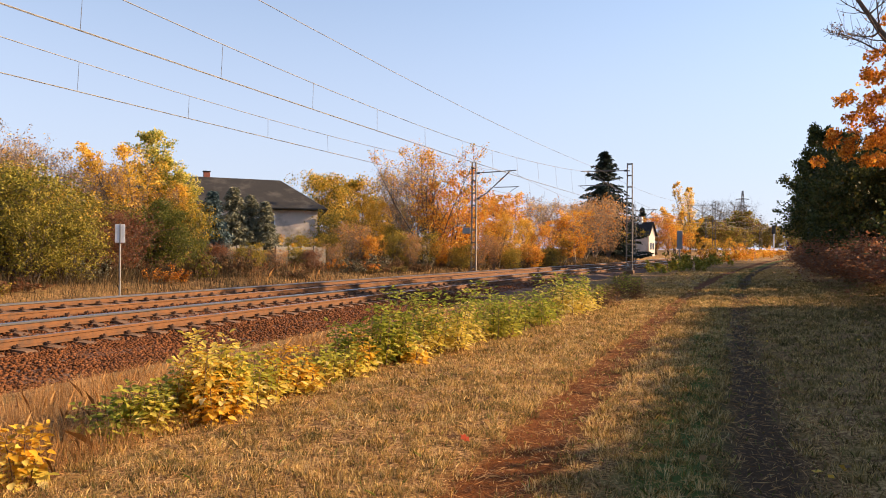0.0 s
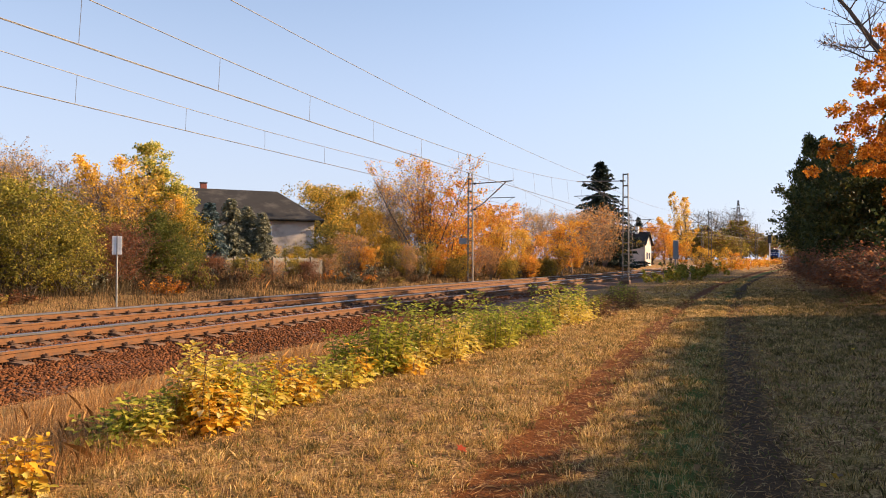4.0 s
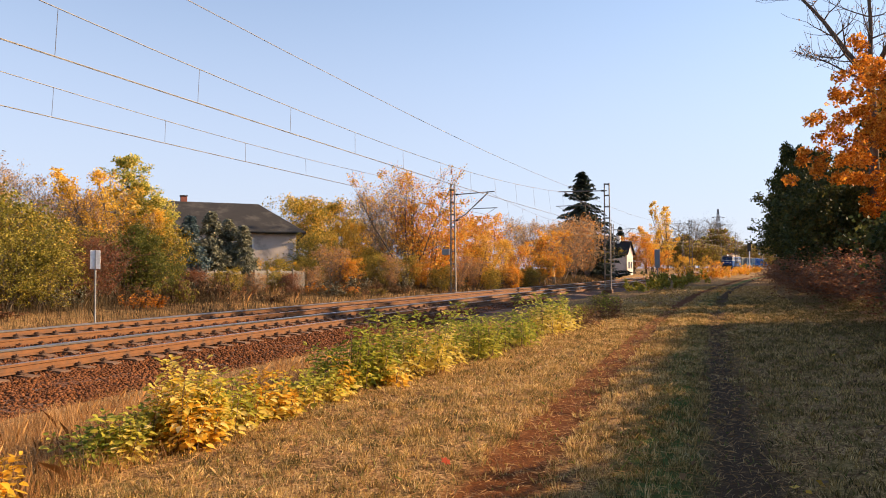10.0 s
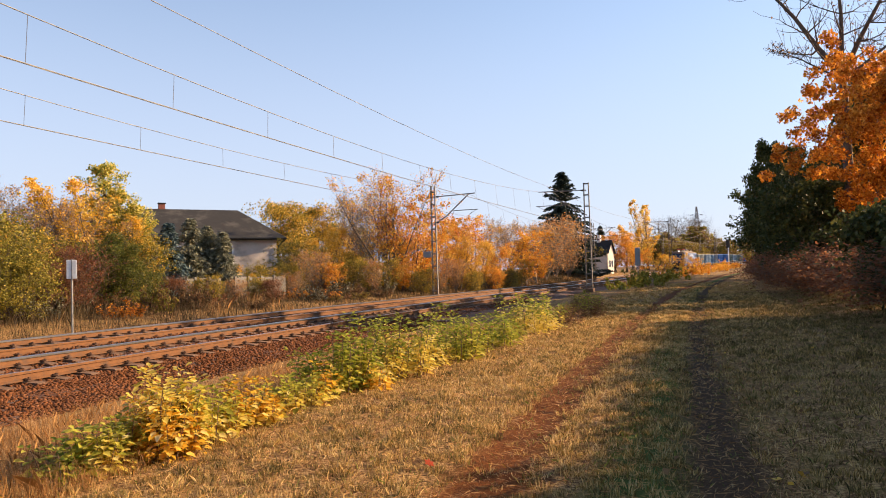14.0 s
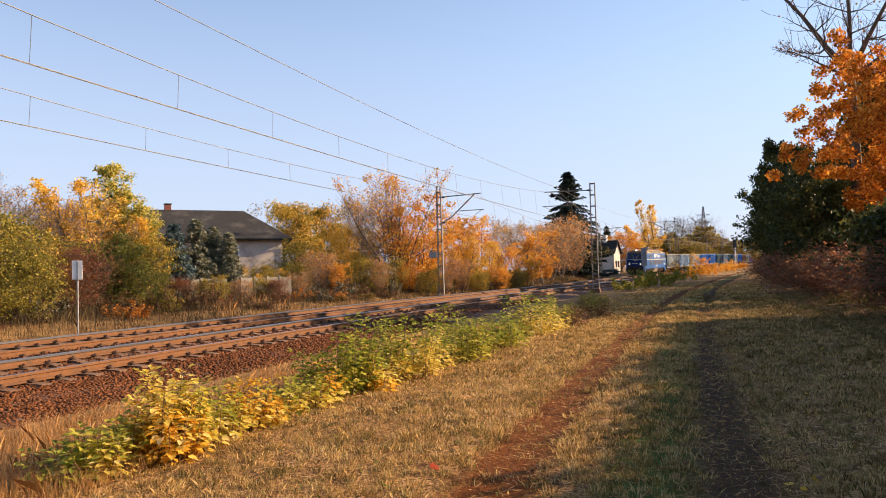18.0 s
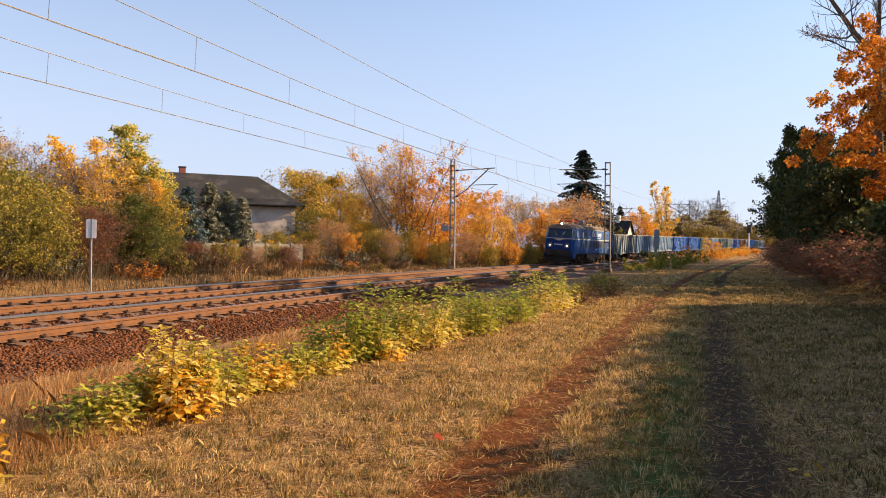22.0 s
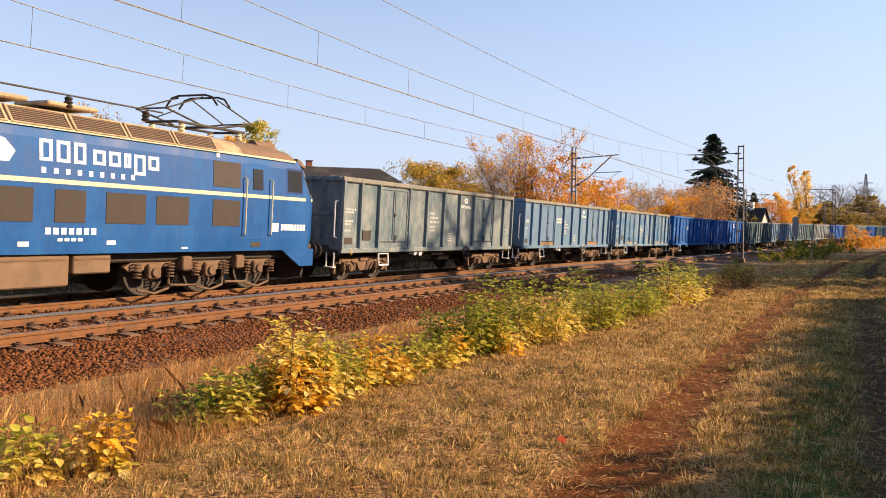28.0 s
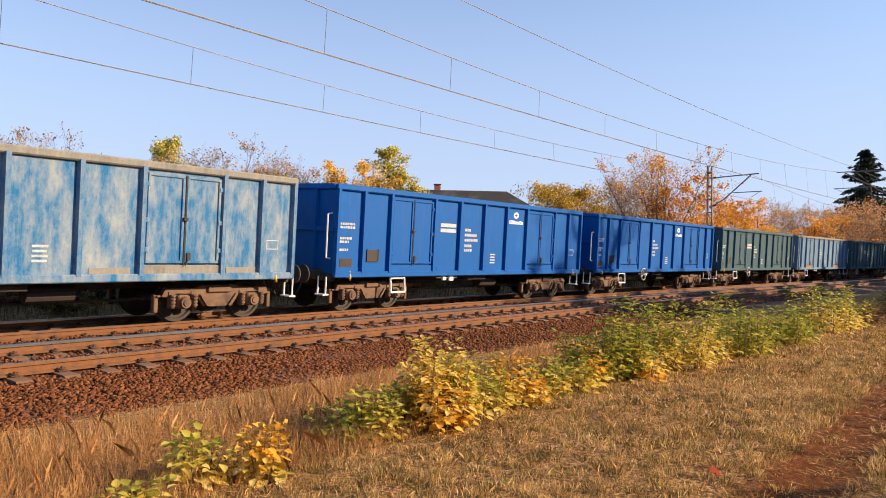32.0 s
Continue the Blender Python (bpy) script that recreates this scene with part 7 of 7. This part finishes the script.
def leaf_litter():
    """Fallen leaves strewn over the shaded side of the path."""
    rng = np.random.default_rng(91)
    for mat, n, label in (("leaf_brown", 900, "brown fallen leaves strewn over the shaded grass"), ("leaf_gold", 70, "a few pale golden leaves strewn over the path")):
        y = 2.5 + 34 * rng.uniform(0, 1, n) ** 1.6
        x = rng.uniform(-0.6, 7.0, n) + 0.0006 * y * y
        z = np.array([ground_z(a, b) for a, b in zip(x, y)]) + rng.uniform(0.02, 0.05, n)
        ang = rng.uniform(0, 6.28, n)
        sz = rng.uniform(0.025, 0.05, n)[:, None]
        a = np.column_stack([np.cos(ang), np.sin(ang), rng.normal(0, 0.4, n)]) * sz
        b = np.column_stack([-np.sin(ang), np.cos(ang), rng.normal(0, 0.4, n)]) * sz * 0.75
        tagged(new("fallen_leaves", quads("fallen_leaves", np.column_stack([x, y, z]), a, b, M[mat])), label, "leaves", kind="stuff")


leaf_litter()

# ---- buildings and lineside things ----
M["roof_dark"] = surface("dark_tarred_roof", (0.009, 0.008, 0.0075), (0.026, 0.022, 0.020), 0.9, 0.0, 1.2, 12, 0.3, (0.08, 0.07, 0.06), 0.5)
M["plaster"] = surface("pale_plaster", (0.55, 0.46, 0.39), (0.68, 0.59, 0.51), 0.9, 0.0, 1.2, 25, 0.2, (0.30, 0.25, 0.20), 0.8)
M["plaster_white"] = surface("white_plaster", (0.68, 0.66, 0.60), (0.80, 0.78, 0.72), 0.9, 0.0, 1.2, 25, 0.2)
M["brick"] = surface("red_brick", (0.20, 0.06, 0.04), (0.34, 0.12, 0.08), 0.9, 0.0, 6, 40, 0.3)
M["concrete"] = surface("old_concrete", (0.15, 0.135, 0.115), (0.30, 0.275, 0.24), 0.95, 0.0, 1.5, 30, 0.3, (0.15, 0.13, 0.10), 1.0)


def hipped_house(name, az, dist, turn, a, b, wall_h, roof_h, hip, walls, roof, label, chimney=None):
    root = thing(name, stand(None, az, dist, 1, turn), label, "house")
    part("wall", Shape().box(-a, a, -b, b, 0, wall_h), walls, root)
    o = 0.6
    vs = [(-a - o, -b - o, wall_h), (a + o, -b - o, wall_h), (a + o, b + o, wall_h), (-a - o, b + o, wall_h), (-a + hip, 0, wall_h + roof_h), (a - hip, 0, wall_h + roof_h)]
    vs += [(x, y, z - 0.18) for x, y, z in vs[:4]]
    part("roof", Shape().add(vs, [(0, 1, 5, 4), (1, 2, 5), (2, 3, 4, 5), (3, 0, 4), (6, 7, 1, 0), (7, 8, 2, 1), (8, 9, 3, 2), (9, 6, 0, 3), (9, 8, 7, 6)]), roof, root, "dark hipped roof")
    part("gutter", Shape().rod([(-a - o, -b - o - 0.06, wall_h - 0.08), (a + o, -b - o - 0.06, wall_h - 0.08), (a + o + 0.06, b + o, wall_h - 0.08)], 0.07), M["black"], root)
    part("downpipe", Shape().rod([(a + o, -b - o, wall_h - 0.1), (a + 0.1, -b - 0.12, wall_h - 0.7), (a + 0.1, -b - 0.12, 0)], 0.06), M["black"], root)
    for x in (-a * 0.62, -a * 0.1, a * 0.42):
        w = part("window", Shape().box(x - 0.6, x + 0.6, -b - 0.02, -b + 0.05, wall_h - 2.1, wall_h - 0.7), M["glass"], root)
        fr = Shape()
        for x0, x1, z0, z1 in ((x - 0.68, x + 0.68, wall_h - 0.72, wall_h - 0.62), (x - 0.68, x + 0.68, wall_h - 2.2, wall_h - 2.1), (x - 0.68, x - 0.6, wall_h - 2.1, wall_h - 0.72), (x + 0.6, x + 0.68, wall_h - 2.1, wall_h - 0.72), (x - 0.03, x + 0.03, wall_h - 2.1, wall_h - 0.72)):
            fr.box(x0, x1, -b - 0.06, -b, z0, z1, 0.01)
        part("window_frame", fr, M["white"], w)
    if chimney:
        x, y = chimney
        c = part("chimney", Shape().box(x - 0.24, x + 0.24, y - 0.22, y + 0.22, wall_h + 0.5, wall_h + roof_h + 0.42, 0.02), M["brick"], root, "red brick chimney")
        part("cap", Shape().box(x - 0.29, x + 0.29, y - 0.27, y + 0.27, wall_h + roof_h + 0.42, wall_h + roof_h + 0.50, 0.02), M["roof_dark"], c)
    return root


hipped_house("house", 37.2, 62, 46, 7.0, 4.2, 4.6, 2.5, 2.0, M["plaster"], M["roof_dark"], "low house with a dark hipped roof behind garden trees", (-0.9, 0.2))


def gabled_house(name, az, dist, turn, a, b, wall_h, roof_h, walls, label):
    root = thing(name, stand(None, az, dist, 1, turn), label, "house")
    part("wall", Shape().prism([(-a, 0), (a, 0), (a, wall_h), (0, wall_h + roof_h), (-a, wall_h)], "y", -b, b), walls, root)
    for sx in (-1, 1):
        o = 0.35
        vs = [(0, -b - o, wall_h + roof_h + 0.14), (sx * (a + o), -b - o, wall_h - o * roof_h / a + 0.14), (sx * (a + o), b + o, wall_h - o * roof_h / a + 0.14), (0, b + o, wall_h + roof_h + 0.14)]
        vs += [(x, y, z - 0.12) for x, y, z in vs]
        part("roof", Shape().add(vs, [(0, 1, 2, 3), (7, 6, 5, 4), (0, 4, 5, 1), (1, 5, 6, 2), (2, 6, 7, 3), (3, 7, 4, 0)]), M["roof_dark"], root, "dark sloping roof")
    for z in (1.2, 4.0):
        if z + 1.3 < wall_h + roof_h * 0.5:
            for x in (-0.3 * a, 0.45 * a):
                part("window", Shape().box(x - 0.4, x + 0.4, -b - 0.02, -b + 0.05, z, z + 1.2), M["glass"], root)
    c = part("chimney", Shape().box(-0.3, 0.3, -0.3, 0.3, wall_h + roof_h - 0.5, wall_h + roof_h + 1.1, 0.02), M["plaster_white"], root)
    return root


gabled_house("signal_house", 5.1, 135, 75, 1.6, 2.0, 4.0, 1.9, M["plaster"], "small white house with a steep dark roof by the line")
gabled_house("garden_house", 26.4, 72, 35, 2.6, 3.0, 2.3, 1.5, M["plaster"], "low garden house with a dark roof behind the trees")
gabled_house("shed", 6.6, 138, 70, 2.4, 3.5, 2.6, 1.6, M["plaster"], "low outbuilding with a dark roof by the line")


# concrete garden fence in panels, some hidden by weeds
def build_fence():
    root = thing("garden_fence", Matrix(), "old grey concrete panel fence along the gardens", "fence")
    rng = random.Random(12)
    p = Vector((-30.0, 22.0, 0))
    for k in range(14):
        az = 41.5 - k * 0.95
        d = 39 + k * 0.55
        az2, d2 = az - 0.93, d + 0.54
        a = Vector((-d * math.sin(radians(az)), d * math.cos(radians(az)), 0))
        b = Vector((-d2 * math.sin(radians(az2)), d2 * math.cos(radians(az2)), 0))
        ln, ang = (b - a).length, math.degrees(math.atan2(b.y - a.y, b.x - a.x))
        z = ground_z(a.x, a.y) - 0.1
        m = Matrix.Translation((a.x, a.y, z)) @ pose(0, 0, 0, 0, rng.uniform(-1, 1), ang)
        if k % 5 == 3:
            continue
        part("post", Shape().box(-0.07, 0.07, -0.07, 0.07, 0, 1.62, 0.01, m), M["concrete"], root)
        for q in range(3):
            part("panel", Shape().box(0.08, ln - 0.08, -0.03, 0.03, 0.06 + q * 0.5, 0.54 + q * 0.5, 0.012, m), M["concrete"], root)


build_fence()


def build_sign():
    p = along(18.4, -D_NEAR - SPACING - 2.75)
    g = ground_z(p.x, p.y)
    root = thing("lineside_sign", Matrix.Translation((p.x, p.y, g)) @ pose(0, 0, 0, 0, 0, 38), "white rectangular sign board on a thin steel post", "sign")
    part("post", Shape().tube((0, 0, -0.2), (0, 0, 2.22 - g), 0.03, n=10), M["steel"], root)
    b = part("board", Shape().box(-0.15, 0.15, -0.045, -0.02, 1.60 - g, 2.20 - g, 0.008), M["white_board"], root, "white enamel board with a dark centre line")
    part("centre_line", Shape().box(-0.018, 0.018, -0.052, -0.044, 1.60 - g, 2.20 - g), M["steel"], b)


build_sign()


def build_signal_board():
    p = along(87.0, -D_NEAR + 2.9)
    g = ground_z(p.x, p.y)
    root = thing("signal_post", Matrix.Translation((p.x, p.y, g)), "back of a grey signal on a post by the line", "signal")
    part("post", Shape().tube((0, 0, -0.2), (0, 0, 4.1), 0.07, n=10), M["signal_grey"], root)
    part("backboard", Shape().box(-0.30, 0.30, -0.06, 0.02, 2.1, 4.2, 0.05), M["signal_grey"], root, "tall grey backboard")
    part("ladder", Shape().rod([(0.16, 0.25, 0.1), (0.16, 0.25, 4.0)], 0.02).rod([(-0.16, 0.25, 0.1), (-0.16, 0.25, 4.0)], 0.02), M["steel"], root)
    p = along(196.0, -D_NEAR + 3.2)
    g = ground_z(p.x, p.y)
    root = thing("signal_mast", Matrix.Translation((p.x, p.y, g)), "distant railway signal with a dark head on a white mast", "signal")
    part("mast", Shape().tube((0, 0, -0.2), (0, 0, 5.6), 0.14, n=10), M["white"], root)
    part("head", Shape().box(-0.45, 0.45, -0.15, 0.15, 5.0, 7.2, 0.2), M["black"], root, "dark signal head")
    part("platform", Shape().box(-0.6, 0.6, -0.2, 0.7, 4.6, 4.7, 0.02), M["steel"], root)


build_signal_board()


def build_pylon():
    az, d = -2.0, 640.0
    m = stand(None, az, d, 1, 20)
    root = thing("power_pylon", m, "distant steel lattice power pylon", "pylon")
    h, w = 49.0, 4.2
    sh = Shape()
    legs = [(-1, -1), (1, -1), (1, 1), (-1, 1)]
    wid = lambda z: w * (1 - z / h) ** 1.1 + 0.35
    zs = [h * k / 9 for k in range(10)]
    for x, y in legs:
        sh.rod([(x * wid(z), y * wid(z), z) for z in zs], 0.22, 4)
    part("legs", sh, M["steel"], root)
    br = Shape()
    for z0, z1 in zip(zs, zs[1:]):
        for (x0, y0), (x1, y1) in zip(legs, legs[1:] + legs[:1]):
            br.rod([(x0 * wid(z0), y0 * wid(z0), z0), (x1 * wid(z1), y1 * wid(z1), z1)], 0.13, 4)
            br.rod([(x1 * wid(z0), y1 * wid(z0), z0), (x0 * wid(z1), y0 * wid(z1), z1)], 0.13, 4)
    part("bracing", br, M["steel"], root)
    for z, r in ((30, 9), (36, 7.5), (42, 5.5)):
        part("crossarm", Shape().rod([(-r, 0, z), (0, 0, z + 1.4), (r, 0, z)], 0.2, 4).rod([(-r, 0, z), (r, 0, z)], 0.2, 4), M["steel"], root)


build_pylon()


def build_far_wood():
    """Woods along the horizon, beyond anything that shifts."""
    made = []
    for i in range(3):
        ob = broadleaf("distant_tree", 300 + i, 15.0, 6.0, "leaf_olive", 3200, 0.40, "distant hazy autumn tree on the skyline", "tree", 3, 0.04, "bark_grey", 0.9, second="leaf_brown")
        made.append(ob)
    for i in range(2):
        ob = broadleaf("distant_bare_tree", 310 + i, 19.0, 8.0, "leaf_brown", 0, 0.35, "distant bare round-crowned tree on the skyline", "tree", 1, 0.25, "bark_grey", 0.9, depth=3, kids=3, trunk_r=0.75)
        made.append(ob)
    rng = random.Random(4)
    spots = [(-0.2, 320, 1.0, 3), (-1.5, 335, 1.05, 4), (-2.3, 330, 0.95, 3), (0.7, 300, 0.9, 4)]
    for k in range(34):
        spots.append((1.4 - k * 0.36 + rng.uniform(-0.1, 0.1), rng.uniform(300, 400), rng.uniform(0.55, 0.95), k % 3))
    for k in range(26):
        spots.append((1.5 - k * 0.3, rng.uniform(210, 260), rng.uniform(0.35, 0.6), k % 3))
    for k in range(26):
        spots.append((5 + k * 2.7, rng.uniform(130, 190), rng.uniform(0.6, 0.85) * (0.5 if k < 6 else 1.0), k % 3))
    for k, (az, d, f, j) in enumerate(spots):
        x, y = -d * math.sin(radians(az)), d * math.cos(radians(az))
        s, off = line_of(x, y)
        if abs(off + D_NEAR + 2) < 7:
            continue
        m = stand(None, az, d, (f, f, f), rng.uniform(0, 360))
        if made[j].matrix_basis.translation.length < 1:
            made[j].matrix_basis = m
            tagged(made[j], group="trees on the skyline")
        else:
            ob = copy_thing(made[j], Matrix())
            ob.matrix_basis = m


build_far_wood()


# ---- motion of the train ----
SPEED, S_FIRST = 11.83, 18.9  # m/s; place of the first wagon's front at 28 s


def first_wagon(t):
    # the pace eases and picks up a little as the train goes by
    ease = np.interp(t, (27.0, 28.0, 28.5, 29.0, 29.5, 30.0, 30.5, 31.5, 32.0), (0.0, 0.15, 0.48, 0.72, 0.52, 0.35, 0.06, -0.12, -0.42))
    return S_FIRST + SPEED * (28.0 - t) + float(ease)


def motions():
    times = [0.5 * k for k in range(65)]
    walk(loco, [(t, track_pose(first_wagon(t) - 9.98, 1)) for t in times])
    for i, w in enumerate(wagons):
        walk(w, [(t, track_pose(first_wagon(t) + 6.48 + 14.04 * i, 1)) for t in times])
    for ob, at, r, t0 in SPINNING:
        n = int((32.0 - t0) * 30)
        rows = [(0.0, pose(*at))] + [(t0 + k / 30, pose(*at) @ pose(0, 0, 0, math.degrees(SPEED * k / 30 / r))) for k in range(n + 1)]
        walk(ob, rows)


motions()
